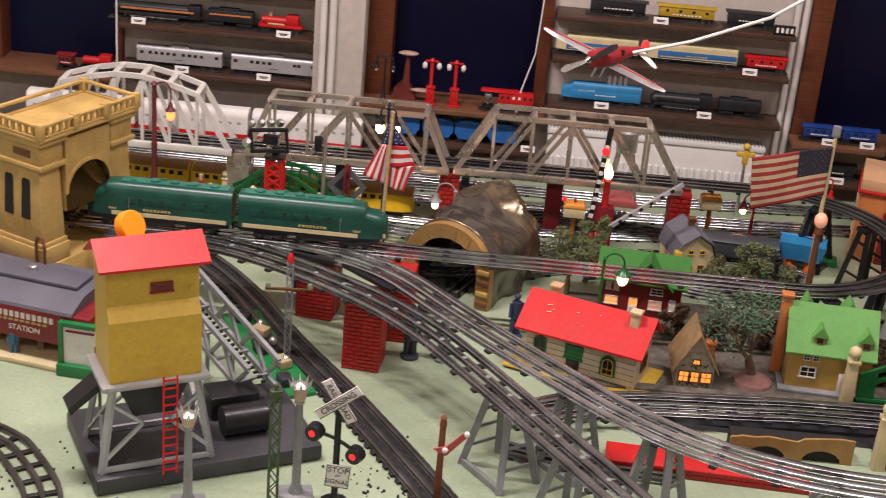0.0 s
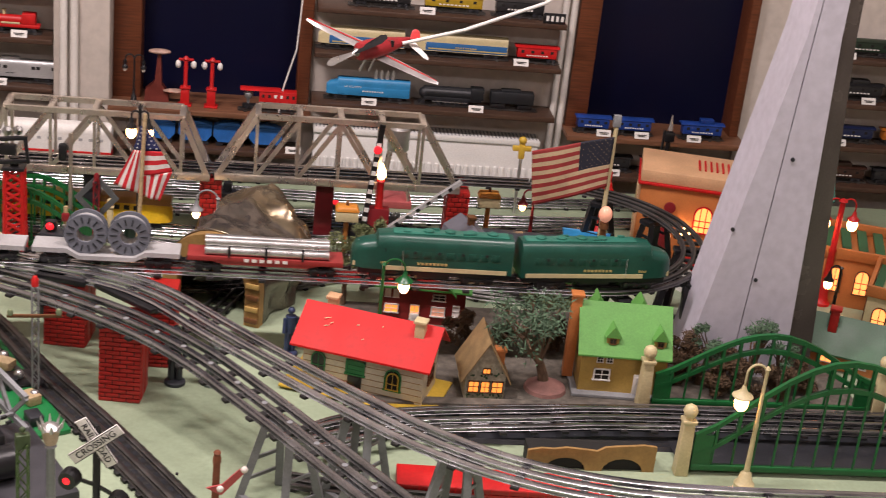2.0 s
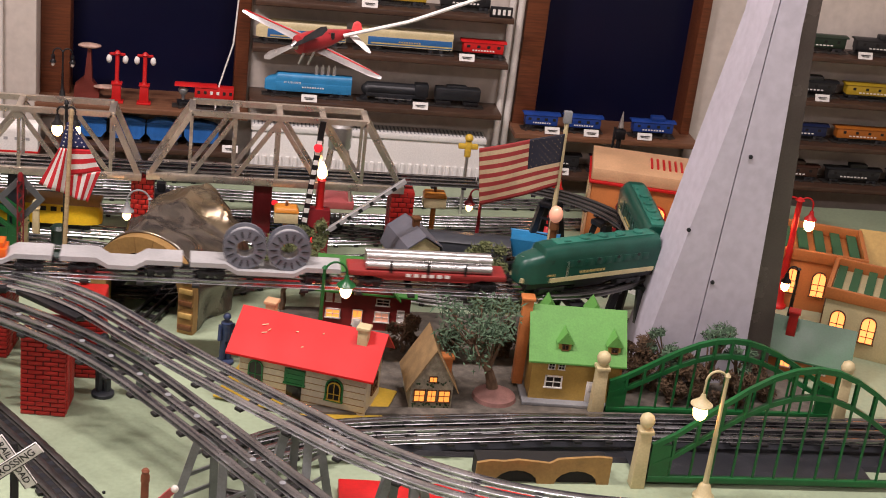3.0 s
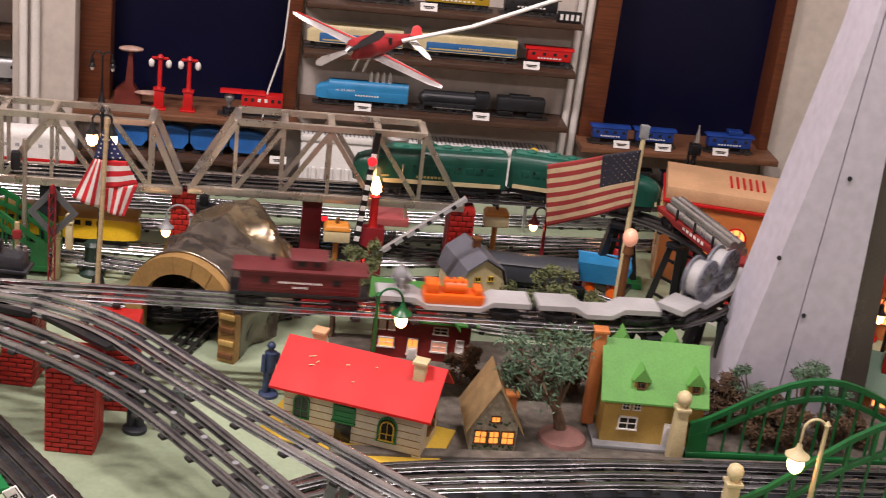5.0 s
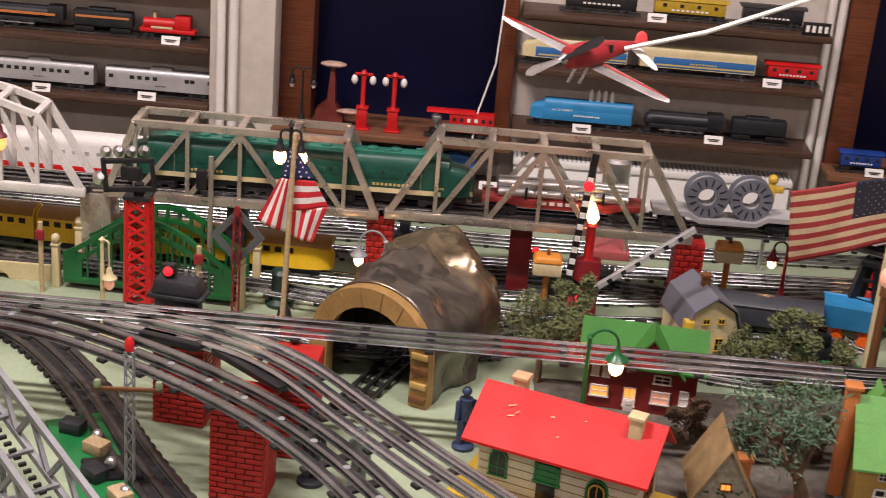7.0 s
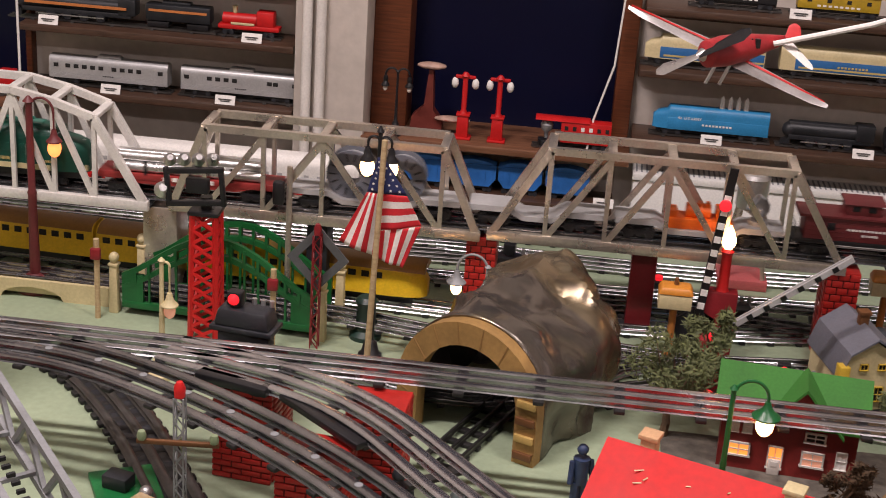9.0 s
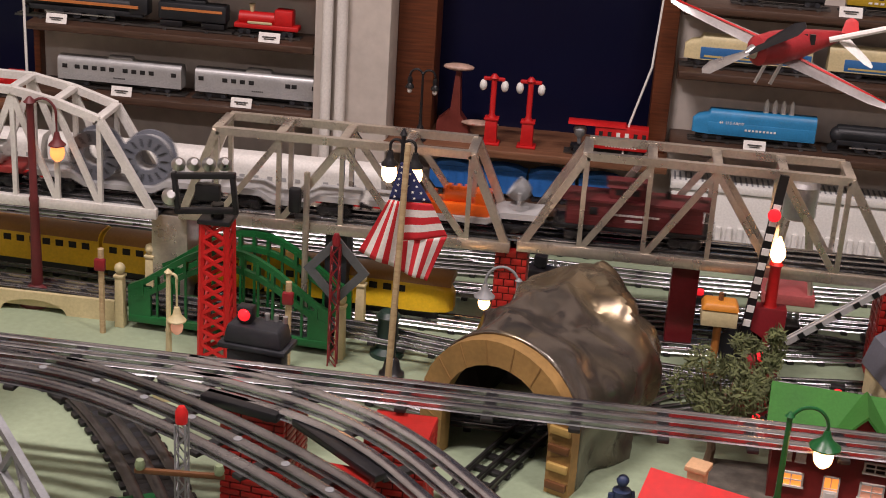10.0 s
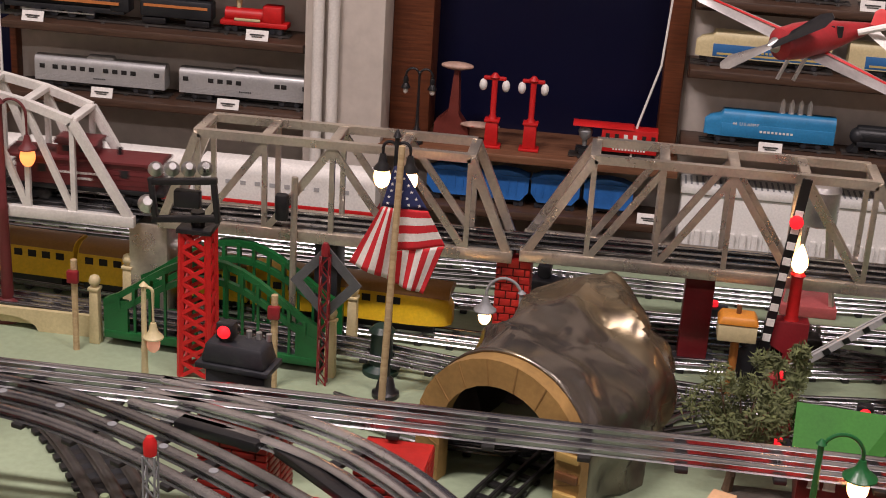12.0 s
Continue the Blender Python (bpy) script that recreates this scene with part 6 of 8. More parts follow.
def drooping_flag(x, y, h, r, cloths, label, pole_m):
    """A flag hung by one corner: a small canton on top, one fold falling aside and one falling before it."""
    t = thing("toy_flag", label, "flag", x, y)
    bm = bmnew()
    rod(bm, (-0.004, -0.006, 0), (0.006, -0.006, h), r, r * 0.85, 10)
    part("pole", bm, pole_m, t)
    bm = bmnew()

    def fold(a, b, c, d, y0, y1, wave, rows, stripes):
        """A quad of cloth; stripes run from edge a-b to edge c-d."""
        a, b, c, d = [Vector((p[0], 0, p[1])) for p in (a, b, c, d)]
        cols = 28
        g = [[None] * (cols + 1) for _ in range(rows + 1)]
        for i in range(rows + 1):
            for k in range(cols + 1):
                u, v = k / cols, i / rows
                p = a.lerp(b, u).lerp(c.lerp(d, u), v)
                p.y = y0 + (y1 - y0) * v + wave * math.sin(7.5 * u + 1.5 * v) * (0.3 + 0.7 * v)
                g[i][k] = bm.verts.new(p)
        for i in range(rows):
            for k in range(cols):
                f = bm.faces.new((g[i][k], g[i][k + 1], g[i + 1][k + 1], g[i + 1][k]))
                f.material_index = stripes(k * 7 // cols, i)

    fold((-0.002, 0.292), (0.006, 0.292), (-0.014, 0.246), (0.036, 0.246), -0.001, -0.001, 0.001, 10, lambda k, i: 2)
    fold((-0.014, 0.2455), (0.004, 0.2455), (-0.048, 0.176), (0.002, 0.158), -0.001, 0.004, 0.003, 14, lambda k, i: k % 2)
    fold((0.0045, 0.2455), (0.036, 0.2455), (0.003, 0.196), (0.056, 0.207), -0.001, 0.002, 0.002, 15, lambda k, i: (i // 3) % 2)
    fold((0.003, 0.1955), (0.0555, 0.2065), (0.004, 0.157), (0.035, 0.148), 0.002, 0.003, 0.003, 14, lambda k, i: k % 2)
    cloth = part("cloth", bm, cloths, t, "striped cloth with a small starred canton")
    sm = cloth.modifiers.new("thick", "SOLIDIFY")
    sm.thickness = 0.0006
    bm = bmnew()
    for a in range(6):
        v = (a + 0.7) / 6.4
        wide = 0.008 + 0.042 * v
        n = 2 + a // 2
        for b in range(n):
            p = Vector((-0.002 - 0.012 * v + wide * (b + 0.5) / n, -0.0034, 0.292 - 0.046 * v))
            vs = [bm.verts.new(p + Vector(((0.0021 if k % 2 == 0 else 0.0009) * math.sin(math.pi * k / 5), 0, (0.0021 if k % 2 == 0 else 0.0009) * math.cos(math.pi * k / 5)))) for k in range(10)]
            bm.faces.new(vs)
    tagged(part("star_field", bm, cloths[1], t, "small white stars"), kind="stuff")
    return t


drooping_flag(-0.132, 2.955, 0.316, 0.0042, [M_CLOTH_R, M_CLOTH_W, M_CLOTH_B], "drooping striped and starred flag on a wooden pole", M_POLE)
t = flag(0.722, 2.945, 0.352, 0.0048, [(-0.002, 0.334), (-0.003, 0.236), (-0.152, 0.298), (-0.138, 0.190)], [M_AGED_R, M_AGED_W, M_AGED_B], "faded striped and starred flag on a pale pole", M_CREAM, 5.0, 0.0035)
bm = bmnew()
span(bm, -0.007, 0.007, -0.005, 0.005, 0.352, 0.374, 0.001)
part("finial", bm, M_GREY, t, "grey pole cap")


# ---- lamps ----
def scroll(bm, base, top, reach, drop, r=0.0018):
    """A goose neck from the post's top over to a hanging lamp."""
    pts = []
    for k in range(13):
        a = math.pi * k / 12
        pts.append((base[0] + reach * (1 - math.cos(a)) / 2, base[1], top + abs(reach) * 0.5 * math.sin(a) * 1.1))
    pts.append((base[0] + reach, base[1], top - drop))
    tube(bm, pts, r)


def goose_lamp(x, y, h, reach, material, bulb_m, label, double=False, shade_r=0.012, base_r=0.016, z=0.0, bulb_r=0.0068, r=0.0030, drop=0.012):
    t = thing("toy_street_lamp", label, "street lamp", x, y, z, 0, "street lamps")
    bm = bmnew()
    lathe(bm, [(base_r, 0), (base_r, 0.005), (base_r * 0.75, 0.008), (base_r * 0.55, 0.022), (r * 1.5, 0.026), (r * 1.1, h * 0.5), (r * 1.3, h * 0.5 + 0.004), (r, h * 0.5 + 0.008), (r * 0.9, h * 0.97), (r * 1.6, h * 0.975), (r * 0.4, h)], n=14)
    part("post", bm, material, t)
    for s in ((-1, 1) if double else (1,)):
        bm = bmnew()
        scroll(bm, (0, 0, 0), h * 0.93, s * reach, drop)
        part("arm", bm, material, t)
        hx, hz = s * reach, h * 0.93 - drop
        bm = bmnew()
        lathe(bm, [(0.003, 0.010), (0.0045, 0.004), (shade_r * 0.5, 0.0), (shade_r, -0.006), (shade_r, -0.0075), (shade_r * 0.6, -0.0065)], (hx, 0, hz), 16)
        part("shade", bm, material, t)
        bm = bmnew()
        ball(bm, (hx, 0, hz - 0.0075 - bulb_r * 0.95), bulb_r, 12, 1.35)
        part("bulb", bm, bulb_m, t, "lamp bulb")
    return t


goose_lamp(0.290, 2.636, 0.192, 0.036, M_DKGREEN, M_BULB, "dark green swan-neck lamp with a glowing bulb", shade_r=0.015, bulb_r=0.0095)
goose_lamp(0.838, 2.295, 0.206, -0.030, M_CREAM, M_BULB, "cream swan-neck lamp with a glowing bulb", shade_r=0.016, bulb_r=0.011, drop=0.03)
goose_lamp(-0.139, 3.0, 0.318, 0.015, M_BLACK, M_BULB, "black ornate double lamp with lit bulbs", True, shade_r=0.010, bulb_r=0.0095, drop=0.016)
goose_lamp(0.006, 3.03, 0.135, -0.040, M_GREY, M_BULB, "grey swan-neck lamp lit beside the tunnel", shade_r=0.013, bulb_r=0.0075)
# This lamp's salmon bulb is unlit; the orange glow is added.
goose_lamp(-0.632, 3.10, 0.282, 0.034, M_MAROON, M_GLOW_ORANGE, "maroon swan-neck lamp, unlit bulb made to glow orange", shade_r=0.011, bulb_r=0.0095, base_r=0.026, drop=0.034, r=0.0052)
goose_lamp(-0.385, 2.885, 0.160, 0.010, M_CREAM, M_GLOW_PINK, "small cream lamp with a dim bulb", shade_r=0.011, bulb_r=0.0075, base_r=0.02, drop=0.045)
goose_lamp(0.80, 3.27, 0.155, 0.012, M_RED, M_BULB, "red swan-neck lamp glowing near the station", shade_r=0.009, bulb_r=0.0075, drop=0.03)
goose_lamp(0.640, 3.20, 0.12, -0.022, M_DKRED, M_BULB, "dark red lamp with a lit bulb by the flag", shade_r=0.011, bulb_r=0.0068)
goose_lamp(1.20, 2.985, 0.225, 0.028, M_RED, M_BULB, "red double lamp lit on the village edge", True, shade_r=0.012, bulb_r=0.0105, r=0.006, drop=0.02)
goose_lamp(1.17, 2.86, 0.135, -0.02, M_BLACK, M_BULB, "black ornate lamp with a lit bulb", shade_r=0.010, bulb_r=0.008)
goose_lamp(1.42, 2.60, 0.14, -0.03, M_CREAM, M_BULB, "cream lamp lit by the village street", shade_r=0.014, bulb_r=0.009)

# unlit pink globe on a stub post, toy street trees behind the curve
t = thing("globe_lamp", "brown wooden post with a pink glass globe", "lamp", 0.705, 2.86)
bm = bmnew()
rod(bm, (0, 0, 0), (0, 0, 0.185), 0.007, 0.006, 10)
rod(bm, (0, 0, 0.185), (0, 0, 0.197), 0.009, 0.008, 12)
part("post", bm, M_BROWN, t)
# The globe is unlit; its faint pink glow is added.
bm = bmnew()
ball(bm, (0, 0, 0.212), 0.0125, 16, 1.25)
part("globe", bm, M_GLOW_PINK, t, "soft pink globe")


def gas_lamp(x, y, h, label):
    t = thing("gas_lamp", label, "street lamp", x, y, 0, 12, "gas lamps")
    bm = bmnew()
    box(bm, (0, 0, 0.003), (0.05, 0.04, 0.006), 0, 0.002)
    part("base", bm, M_GREY, t)
    bm = bmnew()
    lathe(bm, [(0.011, 0.006), (0.010, 0.012), (0.007, 0.02), (0.0052, h * 0.9), (0.008, h * 0.92), (0.006, h * 0.94)], n=14)
    part("post", bm, M_GREY, t)
    bm = bmnew()
    lathe(bm, [(0.007, h * 0.94), (0.0085, h * 0.955), (0.0125, h * 1.07), (0.0135, h * 1.075)], n=12)
    part("lantern", bm, mat("frosted_lantern", (0.62, 0.45, 0.33), 0.4, 0, 0.15, 60), t, "frosted pinkish lantern")
    bm = bmnew()
    lathe(bm, [(0.0135, h * 1.075), (0.009, h * 1.10), (0.003, h * 1.12)], n=12)
    for k in range(8):
        a = 2 * math.pi * k / 8
        rod(bm, (0.0125 * math.cos(a), 0.0125 * math.sin(a), h * 1.07), (0.017 * math.cos(a), 0.017 * math.sin(a), h * 1.07 + 0.012), 0.0028, 0.0006, 6)
    part("crown", bm, M_STEEL, t, "silver spiked crown")


gas_lamp(-0.167, 2.075, 0.172, "grey gas lamp with a silver crown")
gas_lamp(-0.317, 2.022, 0.140, "grey gas lamp with a silver crown beside the tower")


# ---- signs and signals ----
def lattice_post(parent, x, y, z0, z1, w, material, name="lattice_post", taper=1.0, bays=None):
    n = bays or max(3, int((z1 - z0) / (w * 1.25)))
    if name == "tower":
        for sx in (-1, 1):
            for sy in (-1, 1):
                bm = bmnew()
                bar(bm, (x + sx * w / 2, y + sy * w / 2, z0), (x + sx * w / 2 * taper, y + sy * w / 2 * taper, z1), w * 0.16, w * 0.16)
                part("tower_leg", bm, material, parent)
        for k in range(n):
            a, b = z0 + (z1 - z0) * k / n, z0 + (z1 - z0) * (k + 1) / n
            f0, f1 = w / 2 * (1 + (taper - 1) * k / n), w / 2 * (1 + (taper - 1) * (k + 1) / n)
            for s in (-1, 1):
                for p, q in (((-f0, s * f0), (f1, s * f1)), ((f0, s * f0), (-f1, s * f1)), ((s * f0, -f0), (s * f1, f1))):
                    bm = bmnew()
                    bar(bm, (x + p[0], y + p[1], a), (x + q[0], y + q[1], b), w * 0.10, w * 0.12)
                    part("lattice_bar", bm, material, parent)
        return None
    bm = bmnew()
    for sx in (-1, 1):
        for sy in (-1, 1):
            bar(bm, (x + sx * w / 2, y + sy * w / 2, z0), (x + sx * w / 2 * taper, y + sy * w / 2 * taper, z1), w * 0.16, w * 0.16)
    for k in range(n):
        a, b = z0 + (z1 - z0) * k / n, z0 + (z1 - z0) * (k + 1) / n
        f0, f1 = 1 + (taper - 1) * k / n, 1 + (taper - 1) * (k + 1) / n
        s = 1 if k % 2 else -1
        for sy in (-1, 1):
            bar(bm, (x - s * w / 2 * f0, y + sy * w / 2 * f0, a), (x + s * w / 2 * f1, y + sy * w / 2 * f1, b), w * 0.10, w * 0.12)
            bar(bm, (x + sy * w / 2 * f0, y - s * w / 2 * f0, a), (x + sy * w / 2 * f1, y + s * w / 2 * f1, b), w * 0.10, w * 0.12)
    return part(name, bm, material, parent)


t = thing("crossing_signal", "black railroad crossing signal with red lights", "crossing sign", -0.108, 2.060, 0, 0)
bm = bmnew()
lathe(bm, [(0.022, 0), (0.022, 0.006), (0.008, 0.010), (0.005, 0.02), (0.005, 0.195), (0.003, 0.2)], n=14)
part("post", bm, M_BLACK, t)
for s, words in ((38, ("CROSSING",)), (-58, ("RAIL  ROAD",))):
    bm = bmnew()
    box(bm, (0, 0, 0), (0.076, 0.003, 0.0165), 0, 0.0008)
    o = part("sign_board", bm, M_PAPER, t, "white board with black words")
    o.matrix_basis = pose(0, -0.006 - (0.0035 if s > 0 else 0), 0.178, 0, -s, 0)
    bm = bmnew()
    for z in (-0.0072, 0.0072):
        box(bm, (0, 0, z), (0.074, 0.0005, 0.0008))
    p = part("border", bm, M_INK, o)
    p.matrix_basis = pose(0, -0.0018, 0)
    writing("sign_word", words[0], 0.0125 if s > 0 else 0.0115, M_INK, o, pose(0, -0.0021, 0, 90, 0, 0))
for sx in (-1, 1):
    bm = bmnew()
    bar(bm, (0, 0, 0.112), (sx * 0.028, -0.006, 0.112 - sx * 0.014), 0.004, 0.004)
    lathe(bm, [(0.012, 0.014), (0.0135, 0.004), (0.0135, -0.002), (0.011, 0.0)], n=16, m=pose(sx * 0.030, -0.006, 0.112 - sx * 0.016, 90, 0, -20))
    part("lamp_hood", bm, M_BLACK, t)
    bm = bmnew()
    ball(bm, (sx * 0.030 - 0.003, -0.012, 0.112 - sx * 0.016), 0.0092, 14)
    part("red_lens", bm, M_REDLENS, t, "red signal lens")
bm = bmnew()
box(bm, (0, 0, 0), (0.036, 0.003, 0.038), 0, 0.0008)
o = part("stop_board", bm, M_PAPER, t, "white square stop board")
o.matrix_basis = pose(0.004, -0.007, 0.054, 0, 4, 0)
for body, z, sz in (("STOP", 0.0105, 0.0125), ("ON", 0.0015, 0.005), ("SIGNAL", -0.009, 0.0105)):
    writing("sign_word", body, sz, M_INK, o, pose(0, -0.0018, z, 90, 0, 0))
bm = bmnew()
for a in ((0, 0.0175, 0.033, 0.0008), (0, -0.0175, 0.033, 0.0008), (0.0165, 0, 0.0008, 0.035), (-0.0165, 0, 0.0008, 0.035)):
    box(bm, (a[0], -0.0017, a[1]), (a[2], 0.0005, a[3]))
part("border", bm, M_INK, o)

t = thing("lattice_signal", "slim green lattice signal mast", "signal mast", -0.198, 2.052)
lattice_post(t, 0, 0, 0, 0.175, 0.013, mat("olive_green", (0.06, 0.11, 0.03), 0.45, 0, 0.15, 30))
bm = bmnew()
box(bm, (0, 0, 0.178), (0.018, 0.012, 0.02), 20, 0.002)
ball(bm, (0.0, 0, 0.194), 0.004, 8)
part("head", bm, mat("olive_head", (0.05, 0.08, 0.03), 0.45, 0, 0.15, 30), t)

t = thing("semaphore", "rusty brown post with a small red arm", "semaphore", 0.042, 2.092, 0, 0)
bm = bmnew()
box(bm, (0, 0, 0.066), (0.011, 0.009, 0.132), 0, 0.001, 0.85)
lathe(bm, [(0.0055, 0.132), (0.0055, 0.14), (0.004, 0.144), (0.0052, 0.147), (0.003, 0.15)], n=10)
part("post", bm, mat("rust_brown", (0.20, 0.06, 0.025), 0.55, 0, 0.25, 60), t)
bm = bmnew()
prism(bm, [(-0.012, 0.098), (0.008, 0.088), (0.036, 0.122), (0.030, 0.128), (0.008, 0.104)], -0.009, -0.006)
part("arm", bm, mat("faded_red_arm", (0.50, 0.09, 0.09), 0.5, 0, 0.1, 30), t)
bm = bmnew()
ball(bm, (0.006, -0.009, 0.098), 0.005, 8)
ball(bm, (0.036, -0.009, 0.128), 0.005, 8)
part("rivet", bm, M_DIMBULB, t)

t = thing("telegraph_pole", "grey lattice pole with a crossarm and red cap", "pole", -0.248, 2.490)
lattice_post(t, 0, 0, 0, 0.186, 0.0095, M_GREY)
bm = bmnew()
lathe(bm, [(0.0055, 0.186), (0.006, 0.196), (0.003, 0.202)], n=10)
part("cap", bm, M_RED, t)
bm = bmnew()
box(bm, (0, -0.007, 0.139), (0.082, 0.004, 0.005), 0, 0.0008, ry=-3)
part("crossarm", bm, M_BROWN, t)
for s in (-1, 1):
    bm = bmnew()
    lathe(bm, [(0.004, 0), (0.005, 0.004), (0.0035, 0.009)], (s * 0.036, -0.007, 0.141 + s * 0.002), 10)
    part("insulator", bm, mat("green_glass", (0.22, 0.28, 0.16), 0.3, 0, 0.1, 30), t)
bm = bmnew()
box(bm, (-0.03, 0.03, 0.006), (0.07, 0.055, 0.012), 20, 0.003)
part("base", bm, M_BLACK, t)

t = thing("floodlight_tower", "red lattice tower with a black floodlight rack", "toy tower", -0.362, 3.008)
lattice_post(t, 0, 0, 0, 0.177, 0.034, M_RED, "tower", 0.88, 9)
bm = bmnew()
span(bm, -0.02, 0.02, -0.02, 0.02, 0.1775, 0.183, 0.001)
rod(bm, (0, 0, 0.183), (0, 0, 0.199), 0.008, n=12)
part("cap", bm, M_BLACK, t)
bm = bmnew()
for z in (0.193, 0.237):
    box(bm, (-0.012, -0.012, z), (0.075, 0.008, 0.007), 0, 0.001, ry=-6)
for sx in (-0.048, 0.024):
    box(bm, (sx, -0.012, 0.215), (0.006, 0.008, 0.046), 0, 0.001, ry=-6)
box(bm, (-0.01, -0.006, 0.215), (0.03, 0.012, 0.02), 0, 0.002)
part("rack", bm, M_BLACK, t)
for k in range(4):
    bm = bmnew()
    lathe(bm, [(0.004, 0.010), (0.006, 0.006), (0.009, -0.006), (0.0075, -0.006), (0.005, 0)], n=14, m=pose(-0.050 + 0.019 * k, 0.006, 0.243 + 0.002 * k, 60, 0, 20))
    part("floodlight", bm, M_STEEL, t, "chrome floodlight cup")
bm = bmnew()
lathe(bm, [(0.005, 0.010), (0.007, 0.006), (0.011, -0.006), (0.009, -0.006), (0.006, 0)], n=14, m=pose(-0.055, -0.01, 0.207, 60, 0, 20))
part("floodlight", bm, M_STEEL, t, "chrome floodlight cup")

t = thing("diamond_sign", "grey diamond sign on a dark red lattice post", "track sign", -0.216, 3.012)
lattice_post(t, 0, 0, 0, 0.160, 0.010, M_DKRED)
bm = bmnew()
lathe(bm, [(0.005, 0.16), (0.005, 0.17), (0.003, 0.175)], n=8)
part("cap", bm, M_DKRED, t)
bm = bmnew()
rim = [(0.041, 0.0), (0.0, 0.046), (-0.041, 0.0), (0.0, -0.046)]
for k in range(4):
    (ax, az), (bx, bz) = rim[k], rim[(k + 1) % 4]
    prism(bm, [(ax, 0.124 + az), (bx, 0.124 + bz), (bx * 0.66, 0.124 + bz * 0.66), (ax * 0.66, 0.124 + az * 0.66)], 0.006, 0.009)
part("diamond", bm, mat("slate_sign_paint", (0.10, 0.105, 0.11), 0.5, 0, 0.15, 30), t)

for x, y, h in ((-0.518, 3.03, 0.115), (-0.268, 2.99, 0.115)):
    t = thing("toy_signal_post", "thin pale post with a red signal box", "signal post", x, y)
    bm = bmnew()
    rod(bm, (0, 0, 0), (0, 0, h), 0.004, n=8)
    part("post", bm, M_POLE, t)
    bm = bmnew()
    box(bm, (0, -0.004, h - 0.02), (0.014, 0.008, 0.016), 0, 0.002)
    part("signal_box", bm, M_DKRED, t)
t = thing("upright_signal", "tall silver post with a black signal head", "signal post", -0.275, 3.11)
bm = bmnew()
rod(bm, (0, 0, 0), (0, 0, 0.215), 0.0045, 0.004, n=8)
part("post", bm, M_SILVER, t)
bm = bmnew()
box(bm, (-0.014, -0.004, 0.178), (0.016, 0.012, 0.034), 0, 0.004)
part("head", bm, M_BLACK, t)

t = thing("crossing_gate", "raised striped crossing gate with a red lens", "crossing gate", 0.293, 3.10)
tip, foot = Vector((0.016, 0, 0.275)), Vector((-0.010, 0, 0.02))
bm = bmnew()
bar(bm, foot, tip, 0.004, 0.011)
part("arm", bm, M_BLACK, t)
for k in range(9):
    p, q = foot.lerp(tip, 0.22 + 0.075 * k), foot.lerp(tip, 0.22 + 0.075 * k + 0.035)
    bm = bmnew()
    bar(bm, p + Vector((0, -0.0022, 0)), q + Vector((0, -0.0022, 0)), 0.002, 0.009)
    part("stripe", bm, M_PAPER, t)
bm = bmnew()
lathe(bm, [(0.008, 0), (0.008, 0.003), (0.006, 0.004)], n=14, m=pose(0.010, -0.004, 0.225, 90, 0, 0))
part("lens", bm, M_REDLENS, t, "red lens")
bm = bmnew()
prism(bm, [(-0.038, 0.055), (-0.008, 0.075), (0.018, 0.06), (0.012, 0.018), (-0.008, 0.0), (-0.03, 0.02)], 0.003, 0.008)
part("counterweight", bm, M_DKGREY, t)

t = thing("crossing_gate", "lowered white crossing gate with black bands", "crossing gate", 0.345, 3.03)
a, b = Vector((-0.04, -0.03, 0.085)), Vector((0.112, -0.03, 0.205))
bm = bmnew()
bar(bm, a, b, 0.005, 0.007)
bar(bm, a + Vector((0, 0.008, 0)), b + Vector((0, 0.008, 0)), 0.003, 0.006)
part("arm", bm, M_LTGREY, t)
for k in range(7):
    bm = bmnew()
    bar(bm, a.lerp(b, 0.1 + 0.125 * k) + Vector((0, -0.0028, 0)), a.lerp(b, 0.14 + 0.125 * k) + Vector((0, -0.0028, 0)), 0.002, 0.0065)
    part("band", bm, M_BLACK, t)
bm = bmnew()
box(bm, (-0.045, -0.03, 0.04), (0.034, 0.024, 0.08), 0, 0.003)
part("motor_box", bm, M_DKRED, t)
bm = bmnew()
ball(bm, (-0.045, -0.045, 0.088), 0.007, 10)
part("lens", bm, M_REDLENS, t)

t = thing("beacon", "red beacon post with a bright flame-shaped bulb", "beacon", 0.316, 3.113)
bm = bmnew()
span(bm, -0.021, 0.021, -0.010, 0.012, 0, 0.100, 0.002)
part("housing", bm, M_DKRED, t)
bm = bmnew()
lathe(bm, [(0.009, 0.100), (0.0075, 0.104), (0.0068, 0.152), (0.009, 0.156), (0.006, 0.160)], n=14)
part("column", bm, M_RED, t)
bm = bmnew()
lathe(bm, [(0.004, 0.158), (0.0095, 0.167), (0.0090, 0.175), (0.005, 0.185), (0.001, 0.193)], n=14)
part("bulb", bm, M_BULB, t, "brilliant bulb")

